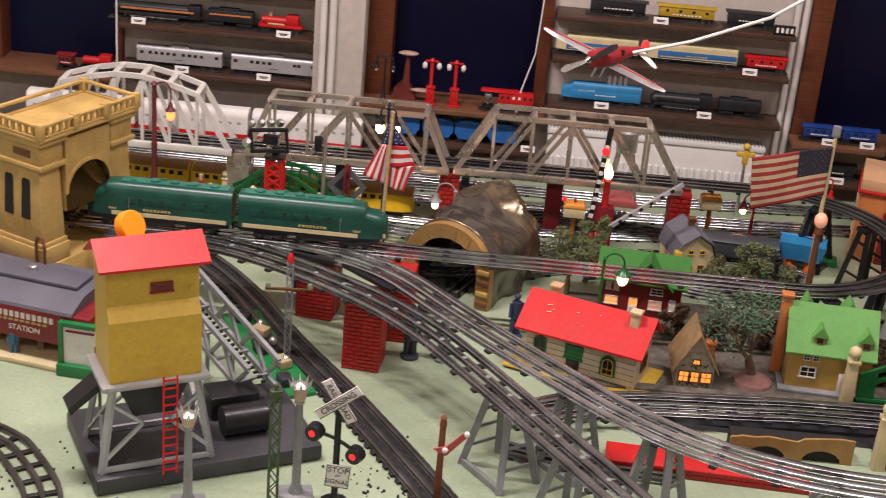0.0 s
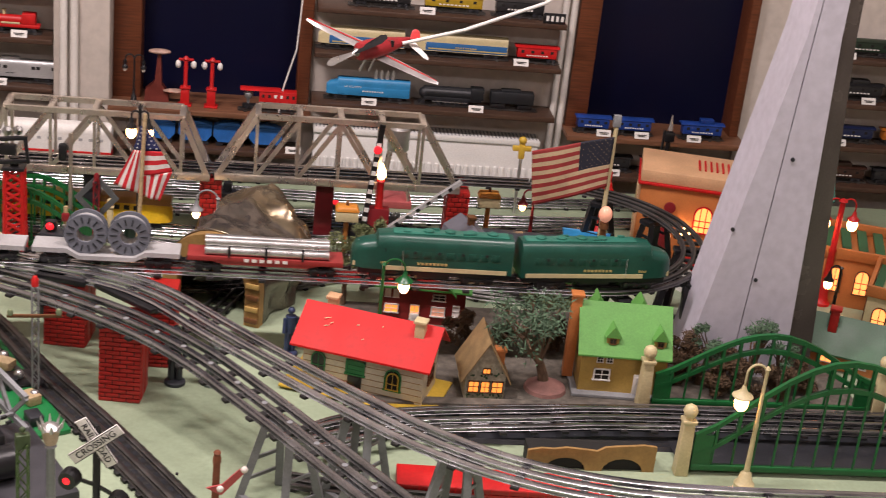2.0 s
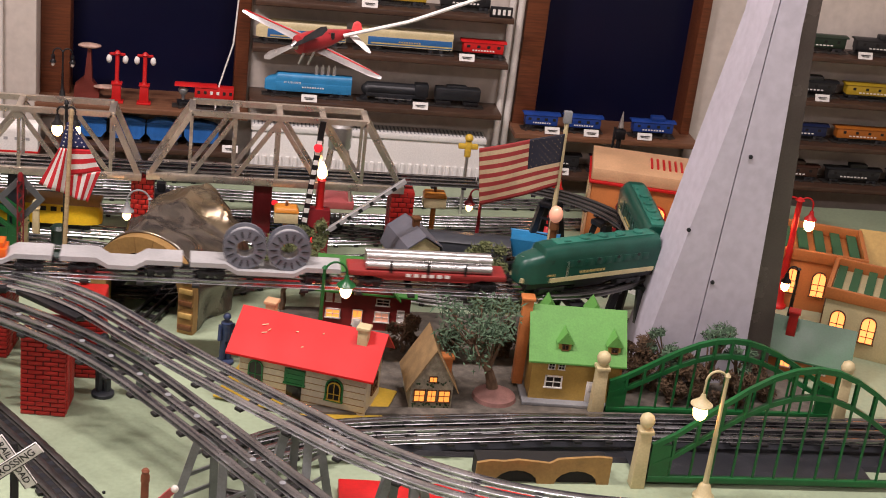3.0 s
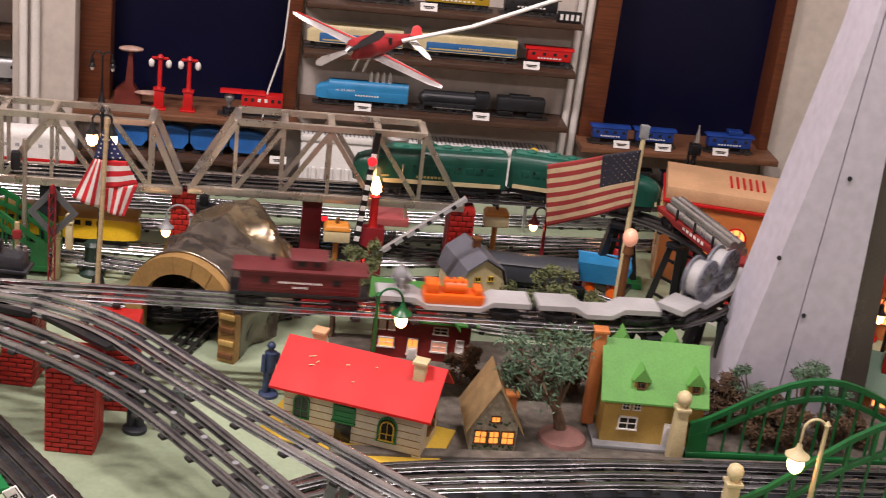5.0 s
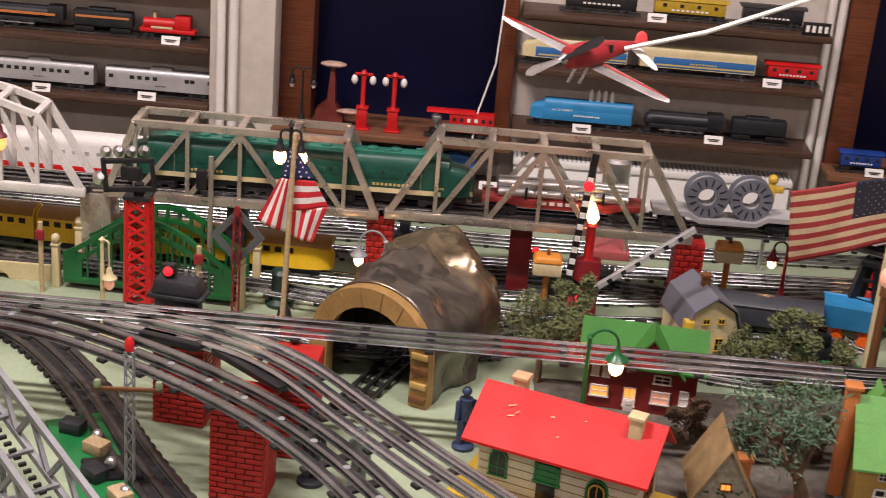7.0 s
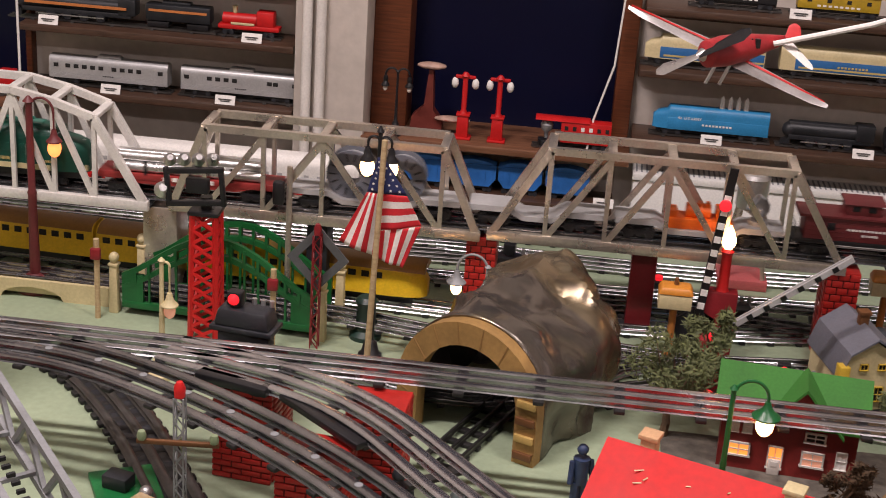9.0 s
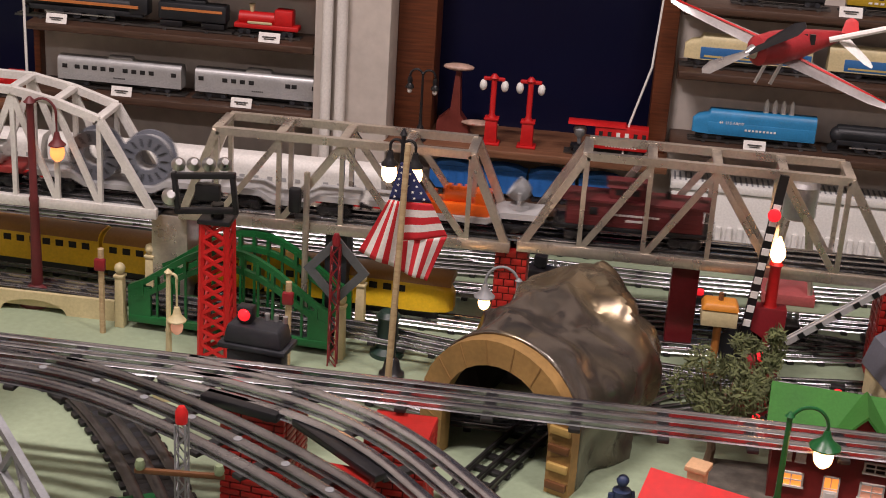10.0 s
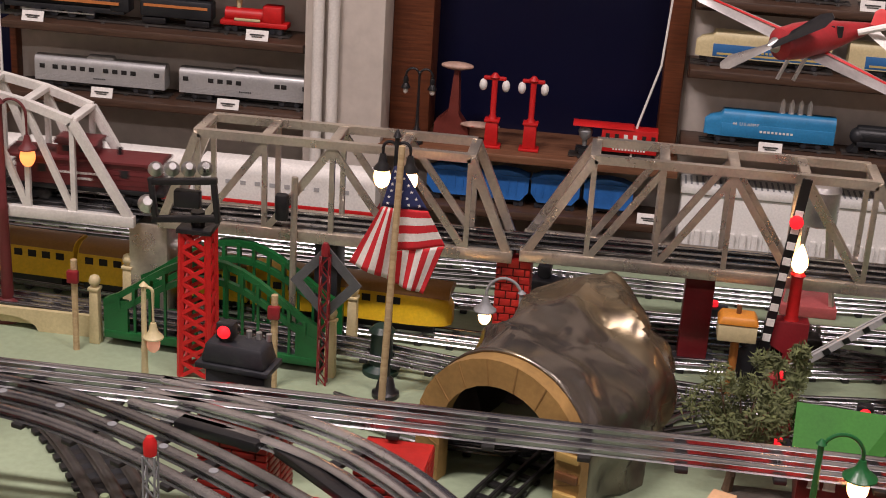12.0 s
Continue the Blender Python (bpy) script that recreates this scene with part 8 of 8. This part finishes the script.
def steamer(x0, x1, z, label, streamlined=False, stripe=None, tender=0.4):
    t, L = stand(x0, x1, z, label, "display_steam_locomotive", "toy locomotive")
    xl = L * (1 - tender)
    bm = bmnew()
    a = -L / 2
    rod(bm, (a + 0.012, 0, 0.031), (a + xl - 0.03, 0, 0.031), 0.0125, n=20)
    if streamlined:
        ball(bm, (a + 0.014, 0, 0.029), 0.0135, 16)
        box(bm, (a + xl * 0.48, 0, 0.038), (xl * 0.84, 0.016, 0.014), 0, 0.004)
    else:
        rod(bm, (a + 0.024, 0, 0.04), (a + 0.024, 0, 0.050), 0.004, n=10)
        ball(bm, (a + xl * 0.4, 0, 0.043), 0.006, 10)
        ball(bm, (a + xl * 0.58, 0, 0.043), 0.006, 10)
    part("boiler", bm, M_STEAM, t)
    bm = bmnew()
    box(bm, (a + xl - 0.022, 0, 0.034), (0.03, 0.027, 0.028), 0, 0.002)
    part("cab", bm, M_STEAM, t)
    bm = bmnew()
    box(bm, (a + xl * 0.5, 0, 0.019), (xl * 0.86, 0.024, 0.008), 0, 0.001)
    prism(bm, [(a, 0.006), (a + 0.014, 0.006), (a + 0.014, 0.019)], -0.011, 0.011)
    part("running_gear", bm, M_STEAM, t)
    for k in range(4):
        bm = bmnew()
        rod(bm, (a + xl * (0.3 + 0.13 * k), -0.0125, 0.0125), (a + xl * (0.3 + 0.13 * k), 0.0125, 0.0125), 0.0075, n=16)
        part("driver", bm, M_DKGREY, t)
    bm = bmnew()
    bar(bm, (a + xl * 0.2, -0.0138, 0.013), (a + xl * 0.72, -0.0138, 0.0125), 0.001, 0.002)
    part("side_rod", bm, M_STEEL, t)
    bm = bmnew()
    box(bm, (a + xl + L * tender * 0.53, 0, 0.031), (L * tender * 0.9, 0.026, 0.028), 0, 0.003)
    box(bm, (a + xl + L * tender * 0.5, 0, 0.047), (L * tender * 0.4, 0.016, 0.006), 0, 0.002)
    part("tender", bm, M_STEAM, t)
    for k in (0.25, 0.8):
        bm = bmnew()
        box(bm, (a + xl + L * tender * k, 0, 0.011), (L * tender * 0.3, 0.024, 0.009), 0, 0.001)
        part("tender_truck", bm, M_BLACK, t)
    if stripe:
        bm = bmnew()
        box(bm, (a + xl * 0.5, -0.0145, 0.032), (xl * 0.8, 0.004, 0.004))
        box(bm, (a + xl + L * tender * 0.53, -0.0133, 0.035), (L * tender * 0.8, 0.001, 0.004))
        part("stripe", bm, stripe, t, "thin orange stripe")


steamer(-0.865, -0.522, 0.252, "black display steam locomotive with an orange stripe", True, M_TERRA, 0.36)
steamer(0.432, 0.700, 0.152, "black streamlined display steam locomotive and tender", True, None, 0.42)
t, L = stand(-0.512, -0.408, 0.252, "small bright red display locomotive", "display_small_locomotive", "toy locomotive")
under(t, L)
bm = bmnew()
box(bm, (0.0, 0, 0.018), (L, 0.024, 0.008), 0, 0.002)
rod(bm, (-0.045, 0, 0.030), (0.02, 0, 0.030), 0.010, n=16)
box(bm, (0.028, 0, 0.034), (0.030, 0.024, 0.026), 0, 0.003)
part("body", bm, M_RED, t)
bm = bmnew()
rod(bm, (-0.025, 0, 0.038), (-0.025, 0, 0.052), 0.003, 0.005, 10)
box(bm, (-0.01, -0.011, 0.024), (0.04, 0.003, 0.004), 0, 0.001)
part("trim", bm, M_CREAM, t, "cream chimney and trim")


def box_diesel(x0, x1, z, label, low_m, top_m, nose=True, stripe_m=None):
    t, L = stand(x0, x1, z, label, "display_diesel", "toy locomotive")
    under(t, L)
    bm = bmnew()
    sec = hood_loop(0.026, 0.053, 0.014)
    st = [(-L / 2, 0.45, 0.55), (-L / 2 + 0.008, 0.75, 0.72), (-L / 2 + 0.022, 0.95, 0.82), (-L / 2 + 0.026, 1, 1), (L / 2, 1, 1)] if nose else [(-L / 2, 1, 1), (L / 2, 1, 1)]
    rings = [[bm.verts.new((x, y * a, 0.014 + (zz - 0.014) * b)) for y, zz in sec] for x, a, b in st]
    m = len(sec)
    for a, b in zip(rings, rings[1:]):
        for j in range(m):
            bm.faces.new((a[j], a[(j + 1) % m], b[(j + 1) % m], b[j]))
    bm.faces.new(rings[0][::-1])
    bm.faces.new(rings[-1])
    part("body", bm, top_m, t)
    bm = bmnew()
    span(bm, -L / 2 + 0.024, L / 2 - 0.001, -0.0136, 0.0136, 0.0155, 0.034, 0.0008)
    part("lower_panel", bm, low_m, t)
    if stripe_m:
        bm = bmnew()
        span(bm, -L / 2 + 0.03, L / 2 - 0.001, -0.0139, -0.0136, 0.0185, 0.0215)
        part("stripe", bm, stripe_m, t)
    bars_text(t, 0.01, -0.0141, 0.025, 9, 0.003, stripe_m or M_PAPER, total=0.05)
    return t


box_diesel(0.196, 0.388, 0.268, "cream and blue display diesel locomotive", M_ROADNAME, M_CREAM, True, M_GOLD)
box_diesel(0.412, 0.622, 0.268, "cream and blue display diesel booster unit", M_ROADNAME, M_CREAM, False, M_GOLD)
t = box_diesel(0.222, 0.410, 0.152, "sky blue display missile launching locomotive", M_BLUE, M_BLUE, True)
for k in range(4):
    bm = bmnew()
    lathe(bm, [(0.0055, 0.050), (0.004, 0.055), (0.0035, 0.068), (0.001, 0.074)], (0.016 + 0.013 * k, 0, 0.0), 10)
    part("missile", bm, M_PAPER, t, "white toy missile")
writing("sign_word", "44  U S ARMY", 0.0065, M_PAPER, t, pose(-0.035, -0.0139, 0.034, 90, 0, 0))


def cab_car(x0, x1, z, label, material, cupola=True, y=SHELF_Y):
    t, L = stand(x0, x1, z, label, "display_wagon", "toy wagon", y)
    under(t, L)
    bm = bmnew()
    span(bm, -L / 2 + 0.006, L / 2 - 0.006, -0.0125, 0.0125, 0.014, 0.037, 0.001)
    part("body", bm, material, t)
    bm = bmnew()
    prism(bm, [(-0.0145, 0.037), (0.0145, 0.037), (0.008, 0.041), (-0.008, 0.041)], -L / 2, L / 2, pose(0, 0, 0, 0, 0, 90))
    part("roof", bm, material, t)
    if cupola:
        bm = bmnew()
        box(bm, (0.01, 0, 0.045), (L * 0.3, 0.02, 0.010), 0, 0.001)
        part("cupola", bm, material, t)
    for k in range(4):
        bm = bmnew()
        box(bm, (-L * 0.33 + L * 0.22 * k, -0.0126, 0.028), (0.007, 0.001, 0.006))
        part("window", bm, M_DARK, t)
    bars_text(t, 0, -0.0128, 0.0195, 8, 0.003, M_PAPER, total=L * 0.5)
    return t


cab_car(0.640, 0.742, 0.268, "bright red display caboose", M_RED, False)
t, L = stand(0.03, 0.160, 0.1145, "red display security wagon with grey searchlight", "display_wagon", "toy wagon", 3.63)
under(t, L)
bm = bmnew()
span(bm, -0.022, L / 2 - 0.004, -0.013, 0.013, 0.014, 0.050, 0.001)
part("body", bm, M_RED, t)
bm = bmnew()
prism(bm, [(-0.015, 0.050), (0.015, 0.050), (0.009, 0.054), (-0.009, 0.054)], -0.025, L / 2, pose(0, 0, 0, 0, 0, 90))
part("roof", bm, M_RED, t)
for k in range(6):
    bm = bmnew()
    box(bm, (-0.013 + 0.0135 * k, -0.0131, 0.039), (0.006, 0.001, 0.007))
    part("window", bm, M_DARK if k in (0, 1, 4, 5) else M_PAPER, t)
bars_text(t, 0.02, -0.0133, 0.0195, 11, 0.003, M_PAPER, total=0.05)
bm = bmnew()
lathe(bm, [(0.003, 0.016), (0.004, 0.026), (0.009, 0.031), (0.011, 0.040), (0.007, 0.046)], (-0.046, 0, 0), 14)
part("searchlight", bm, M_GREY, t, "grey searchlight")

for x in (-0.092, -0.034):
    t = thing("red_lamp_post", "red double street lamp with white globes", "street lamp", x, 3.635, SILL_Z - 0.0008, 0, "red lamp posts")
    bm = bmnew()
    box(bm, (0, 0, 0.002), (0.03, 0.024, 0.004), 0, 0.001)
    box(bm, (0, 0, 0.022), (0.020, 0.018, 0.036), 0, 0.001, 0.92)
    box(bm, (0, 0, 0.042), (0.023, 0.020, 0.004), 0, 0.001)
    lathe(bm, [(0.007, 0.044), (0.0045, 0.050), (0.0045, 0.104), (0.008, 0.108), (0.003, 0.114)], n=12)
    box(bm, (0, 0, 0.106), (0.034, 0.006, 0.006), 0, 0.002)
    part("post", bm, M_RED, t)
    for s in (-1, 1):
        bm = bmnew()
        ball(bm, (s * 0.017, 0, 0.095), 0.0062, 10, 1.5)
        part("globe", bm, M_PAPER, t, "white globe")
goose_lamp(-0.203, 3.615, 0.112, 0.02, M_BLACK, M_DIMBULB, "black double street lamp with unlit bulbs", True, shade_r=0.007, bulb_r=0.004, z=SILL_Z - 0.0008, r=0.002, base_r=0.010)
t = thing("tin_aeroplane", "old red tin aeroplane with cream wings", "toy plane", -0.155, 3.66, SILL_Z - 0.0008, 0)
bm = bmnew()
prism(bm, [(-0.028, 0.0), (0.026, 0.0), (0.026, 0.018), (0.010, 0.040), (0.007, 0.110), (0.0, 0.110), (-0.006, 0.045), (-0.026, 0.026)], -0.012, 0.012)
part("body", bm, mat("dull_red_tin", (0.16, 0.03, 0.022), 0.45, 0, 0.2, 40), t)
for c, s in (((0.004, -0.01, 0.116), (0.05, 0.026, 0.012)), ((0.044, -0.014, 0.028), (0.062, 0.024, 0.010))):
    bm = bmnew()
    ball(bm, (0, 0, 0), 0.5, 14)
    for v in bm.verts:
        v.co = Vector((v.co.x * s[0] + c[0], v.co.y * s[1] + c[1], v.co.z * s[2] + c[2]))
    part("wing", bm, mat("cream_red_wing", (0.50, 0.33, 0.26), 0.45, 0, 0.35, 60, worn=(0.35, 0.06, 0.05)), t)


def hopper(x, z, label, m):
    t = thing("display_hopper", label, "toy wagon", x, 3.64, z, 0, "blue hoppers")
    bm = bmnew()
    prism(bm, [(-0.026, 0.010), (0.026, 0.010), (0.037, 0.024), (0.037, 0.048), (-0.037, 0.048), (-0.037, 0.024)], -0.014, 0.014)
    part("body", bm, m, t)
    bm = bmnew()
    for k in range(6):
        box(bm, (-0.031 + 0.0124 * k, -0.0145, 0.034), (0.002, 0.002, 0.028))
    box(bm, (0, -0.0148, 0.047), (0.076, 0.003, 0.003))
    part("rib", bm, m, t)
    bm = bmnew()
    prism(bm, [(-0.034, 0.048), (-0.02, 0.054), (0.0, 0.056), (0.022, 0.053), (0.034, 0.048)], -0.012, 0.012)
    part("load", bm, mat("hopper_lid", (0.04, 0.18, 0.50), 0.5, 0, 0.25, 60), t)
    under(t, 0.07, 0.024, 0.0, 0.010)


for x in (-0.148, -0.066, 0.012, 0.092):
    hopper(x, 0.0252, "bright blue display hopper wagon", M_HOPPER)
for x0, x1 in ((0.80, 0.885), (0.893, 0.985), (1.05, 1.155)):
    cab_car(x0, x1, SILL_Z - 0.0005, "deep blue display wagon on the far sill", M_DKBLUE, x0 > 1.0, 3.635)
cab_car(-1.0, -0.955, SILL_Z - 0.0005, "maroon display wagon on the sill", M_DKRED, False, 3.635)
t, L = stand(-0.95, -0.862, SILL_Z - 0.0005, "red display steam engine on the sill", "display_small_locomotive", "toy locomotive", 3.635)
under(t, L)
bm = bmnew()
rod(bm, (-0.03, 0, 0.028), (0.015, 0, 0.028), 0.010, n=14)
box(bm, (0.024, 0, 0.032), (0.028, 0.024, 0.026), 0, 0.002)
part("body", bm, M_RED, t)

M_DARKCAR = [mat("dark_car_%s" % n, c, 0.45, 0, 0.2, 40) for n, c in (("green", (0.012, 0.03, 0.016)), ("brown", (0.05, 0.02, 0.012)), ("yellow", (0.45, 0.30, 0.02)), ("navy", (0.012, 0.02, 0.07)), ("orange", (0.42, 0.13, 0.015)), ("black", (0.018, 0.018, 0.02)))]
for z, row in ((0.34, (0, 5, 1, 0)), (0.235, (5, 2, 2, 5)), (0.13, (3, 4, 3, 1)), (0.03, (1, 5, 3, 0))):
    for k, ci in enumerate(row):
        cab_car(1.385 + 0.155 * k, 1.385 + 0.155 * k + 0.14, z, "display wagon on the dark side shelf", M_DARKCAR[ci], ci in (1, 5))
for z, xs in ((0.37, ((0.26, 0.40, 5), (0.42, 0.56, 2), (0.58, 0.70, 5))), (0.36, ((-0.80, -0.64, 5), (-0.62, -0.42, 1)))):
    for x0, x1, ci in xs:
        cab_car(x0, x1, z, "dark display wagon on the top shelf", M_DARKCAR[ci], False)
for x0, x1, ci in ((0.83, 0.95, 5), (0.97, 1.10, 3), (1.12, 1.26, 0)):
    cab_car(x0, x1, 0.02, "dark display wagon on the low shelf", M_DARKCAR[ci], False)


def card(x, z, rz=0.0, y=3.603):
    t = thing("label_card", "small white printed label card on a shelf", "label", x, y, z, rz, "label cards")
    bm = bmnew()
    box(bm, (0, 0.003, 0.008), (0.034, 0.0012, 0.016), 0, 0, rx=-22)
    part("card", bm, M_PAPER, t)
    bm = bmnew()
    box(bm, (0, 0.0014, 0.0095), (0.022, 0.0008, 0.0016), rx=-22)
    box(bm, (0, 0.0006, 0.0065), (0.016, 0.0008, 0.0013), rx=-22)
    part("print", bm, M_INK, t, "tiny unreadable print")


for x, z in ((-0.795, 0.252), (-0.448, 0.252), (-0.69, 0.142), (-0.492, 0.142), (0.318, 0.152), (0.562, 0.152), (0.652, 0.268), (0.43, 0.37), (0.155, 0.025), (0.865, SILL_Z), (0.955, SILL_Z), (1.08, SILL_Z), (0.90, 0.02), (1.08, 0.02), (1.41, 0.34), (1.56, 0.34), (1.48, 0.235), (1.43, 0.13)):
    card(x, z)
t = thing("shelf_sign", "black sign with white letters on the top shelf", "sign", 0.715, 3.606, 0.37, 0)
bm = bmnew()
box(bm, (0, 0, 0.012), (0.05, 0.004, 0.024), 0, 0.001)
part("board", bm, M_BLACK, t)
bm = bmnew()
for k in range(4):
    box(bm, (-0.016 + 0.011 * k, -0.0025, 0.012), (0.006, 0.0008, 0.012))
part("lettering", bm, M_PAPER, t)

# white coaches standing along the back edge of the table
for x0, x1 in ((-1.02, -0.765), (-0.755, -0.50), (-0.49, -0.235)):
    t = thing("white_coach", "long white display coach with a red sill", "toy train car", (x0 + x1) / 2, 3.475, 0.0, 0, "white coaches")
    L = x1 - x0
    bm = bmnew()
    span(bm, -L / 2 + 0.01, L / 2 - 0.01, -0.016, 0.016, 0, 0.036)
    part("underframe", bm, M_BLACK, t)
    bm = bmnew()
    span(bm, -L / 2, L / 2, -0.025, 0.025, 0.036, 0.056, 0.001)
    part("sill", bm, M_RED, t, "bright red sill")
    coach_body(t, L, 0.048, 0.0562, 0.056, M_PAPER)
    for k in range(11):
        bm = bmnew()
        box(bm, (-L / 2 + 0.02 + 0.0215 * k, -0.024, 0.082), (0.008, 0.0012, 0.006))
        part("window", bm, M_LTGREY, t)

# ---- odds and ends on the table ----
t = thing("dark_wagon", "dark grey toy wagon behind the cottage", "toy wagon", 0.605, 3.10, LOW, -6)
bm = bmnew()
span(bm, -0.075, 0.075, -0.022, 0.022, 0.012, 0.045, 0.003)
prism(bm, [(-0.024, 0.045), (0.024, 0.045), (0.012, 0.055), (-0.012, 0.055)], -0.08, 0.08, pose(0, 0, 0, 0, 0, 90))
part("body", bm, mat("charcoal_tin", (0.05, 0.055, 0.065), 0.4, 0, 0.15, 30), t)
under(t, 0.15, 0.036, -0.002, 0.014)
t = thing("tipper_wagon", "bright blue tipper wagon on an orange frame", "toy wagon", 0.735, 3.10, 0, -12)
bm = bmnew()
box(bm, (0, 0, 0.052), (0.075, 0.045, 0.034), 180, 0.002, 1.25)
part("tub", bm, M_BLUE, t)
bm = bmnew()
box(bm, (0, 0, 0.0355), (0.07, 0.03, 0.012), 0, 0.001)
for s in (-0.022, 0.022):
    rod(bm, (s, -0.02, 0.012), (s, 0.02, 0.012), 0.012, n=14)
    box(bm, (s, 0, 0.024), (0.008, 0.02, 0.018))
part("frame", bm, M_ORANGE, t)
for x, y, sx, sy, h, m in ((0.70, 2.985, 0.06, 0.03, 0.014, M_GREEN), (0.66, 3.05, 0.05, 0.03, 0.012, M_GREEN), (0.79, 3.16, 0.07, 0.04, 0.012, M_GREEN)):
    t = thing("green_platform", "low bright green toy platform", "toy platform", x, y, 0, -10, "green platforms")
    bm = bmnew()
    box(bm, (0, 0, h / 2), (sx, sy, h), 0, 0.002)
    part("body", bm, m, t)
t = thing("log_pile", "heap of small brown logs in the village", "logs", 0.585, 2.955, 0.0, 0)
for k, (dx, dy, dz, a) in enumerate(((0, 0, 0.006, 30), (0.02, 0.01, 0.006, 35), (0.01, -0.012, 0.006, 22), (0.012, 0.0, 0.0165, 28))):
    bm = bmnew()
    c, s = math.cos(radians(a)) * 0.024, math.sin(radians(a)) * 0.024
    rod(bm, (dx - c, dy - s, dz), (dx + c, dy + s, dz), 0.006, n=9)
    part("log", bm, M_BARK, t)


def figurine(x, y, m, base_m, label, h=0.105, z=0.0, rz=0):
    """A plain toy statuette: one mesh."""
    bm = bmnew()
    k = h / 0.105
    lathe(bm, [(0.017 * k, 0), (0.017 * k, 0.005 * k), (0.012 * k, 0.008 * k)], n=14)
    for s in (-1, 1):
        rod(bm, (s * 0.006 * k, 0, 0.008 * k), (s * 0.005 * k, 0, 0.050 * k), 0.006 * k, 0.0065 * k, 8)
        rod(bm, (s * 0.012 * k, 0, 0.080 * k), (s * 0.015 * k, -0.004 * k, 0.050 * k), 0.0042 * k, 0.0035 * k, 8)
    rod(bm, (0, 0, 0.048 * k), (0, 0, 0.084 * k), 0.009 * k, 0.011 * k, 10)
    ball(bm, (0, 0, 0.096 * k), 0.0075 * k, 10)
    ob = new("toy_figurine", finish(bm, "toy_figurine", m))
    ob.matrix_basis = pose(x, y, z, 0, 0, rz)
    return tagged(ob, label, "figurine", "toy figurines")


figurine(-0.038, 2.545, mat("dark_figure", (0.03, 0.035, 0.045), 0.5, 0, 0.2, 60), None, "dark painted toy figurine under the raised track")
figurine(0.020, 2.545, mat("grey_green_figure", (0.16, 0.20, 0.19), 0.5, 0, 0.3, 60), None, "grey-green toy figurine under the raised track", 0.085)
figurine(0.145, 2.665, mat("navy_figure", (0.03, 0.05, 0.12), 0.5, 0, 0.3, 60), None, "navy blue toy figurine beside the tunnel", 0.09, 0.0, 20)
figurine(-0.70, 2.40, mat("blue_figure", (0.05, 0.16, 0.28), 0.5, 0, 0.3, 60), None, "blue painted toy figurine by the station", 0.06)
figurine(-0.66, 2.42, mat("tan_figure", (0.30, 0.24, 0.17), 0.5, 0, 0.3, 60), None, "tan painted toy figurine by the station", 0.055)

t = thing("green_tray", "green tin tray with brass workings and chain", "toy loader", -0.285, 2.50, 0, 118)
bm = bmnew()
box(bm, (0, 0, 0.004), (0.32, 0.07, 0.008), 0, 0.002)
part("tray", bm, M_GREEN, t)
for k in range(5):
    bm = bmnew()
    box(bm, (-0.12 + 0.06 * k, 0.008 * (-1) ** k, 0.016), (0.03, 0.022, 0.016), 12 * k, 0.002)
    part("gear_block", bm, M_POLE if k % 2 else M_DKGREY, t)
for k in range(3):
    bm = bmnew()
    ball(bm, (-0.06 + 0.07 * k, -0.014, 0.02), 0.008, 10)
    part("bell", bm, M_STEEL, t)
bm = bmnew()
rng = random.Random(21)
for k in range(150):
    r = rng.uniform(0.0012, 0.0028)
    if k < 90:
        x, y = rng.uniform(-0.60, -0.12), rng.uniform(1.97, 2.16)
    else:
        x, y = rng.gauss(-0.05, 0.035), rng.gauss(2.10, 0.05)
    if -0.53 < x < -0.16 and y > 2.02 - 0.0:
        z0 = 0.0284 if (x > -0.47 and y < 2.2) else 0.0
        if z0:
            continue
    bmesh.ops.create_icosphere(bm, subdivisions=1, radius=r, matrix=pose(x, y, r * 0.7))
tagged(new("coal_crumbs", finish(bm, "coal_crumbs", M_CINDER)), "scattered black coal crumbs on the table", "coal", "", "stuff")
for pts, label in (([(-0.06, 2.02, 0.003), (-0.02, 2.05, 0.012), (0.02, 2.03, 0.003), (0.03, 2.0, 0.003)], "loop of black wire on the table"), ([(0.42, 3.0, 0.002), (0.5, 2.99, 0.004), (0.58, 3.03, 0.002)], "loop of black wire on the table")):
    bm = bmnew()
    tube(bm, spline(pts, 0.01), 0.0022, 6)
    tagged(new("wire", finish(bm, "wire", M_BLACK)), label, "wire")
# clips along the centre rail of the curved track
bm = bmnew()
lathe(bm, [(0.0042, 0), (0.0042, 0.0014), (0.0022, 0.0016)], n=12)
CLIP = finish(bm, "rail_clip", M_GREY)
t = thing("rail_clips", "small grey clips on the curved track", "track clips")
run = 0.0
for a, b in zip(PATH_B, PATH_B[1:]):
    run += (b - a).length
    if run > 0.055:
        run = 0.0
        piece("clip", CLIP, t, pose(a.x, a.y, a.z - 0.0008))


motions()
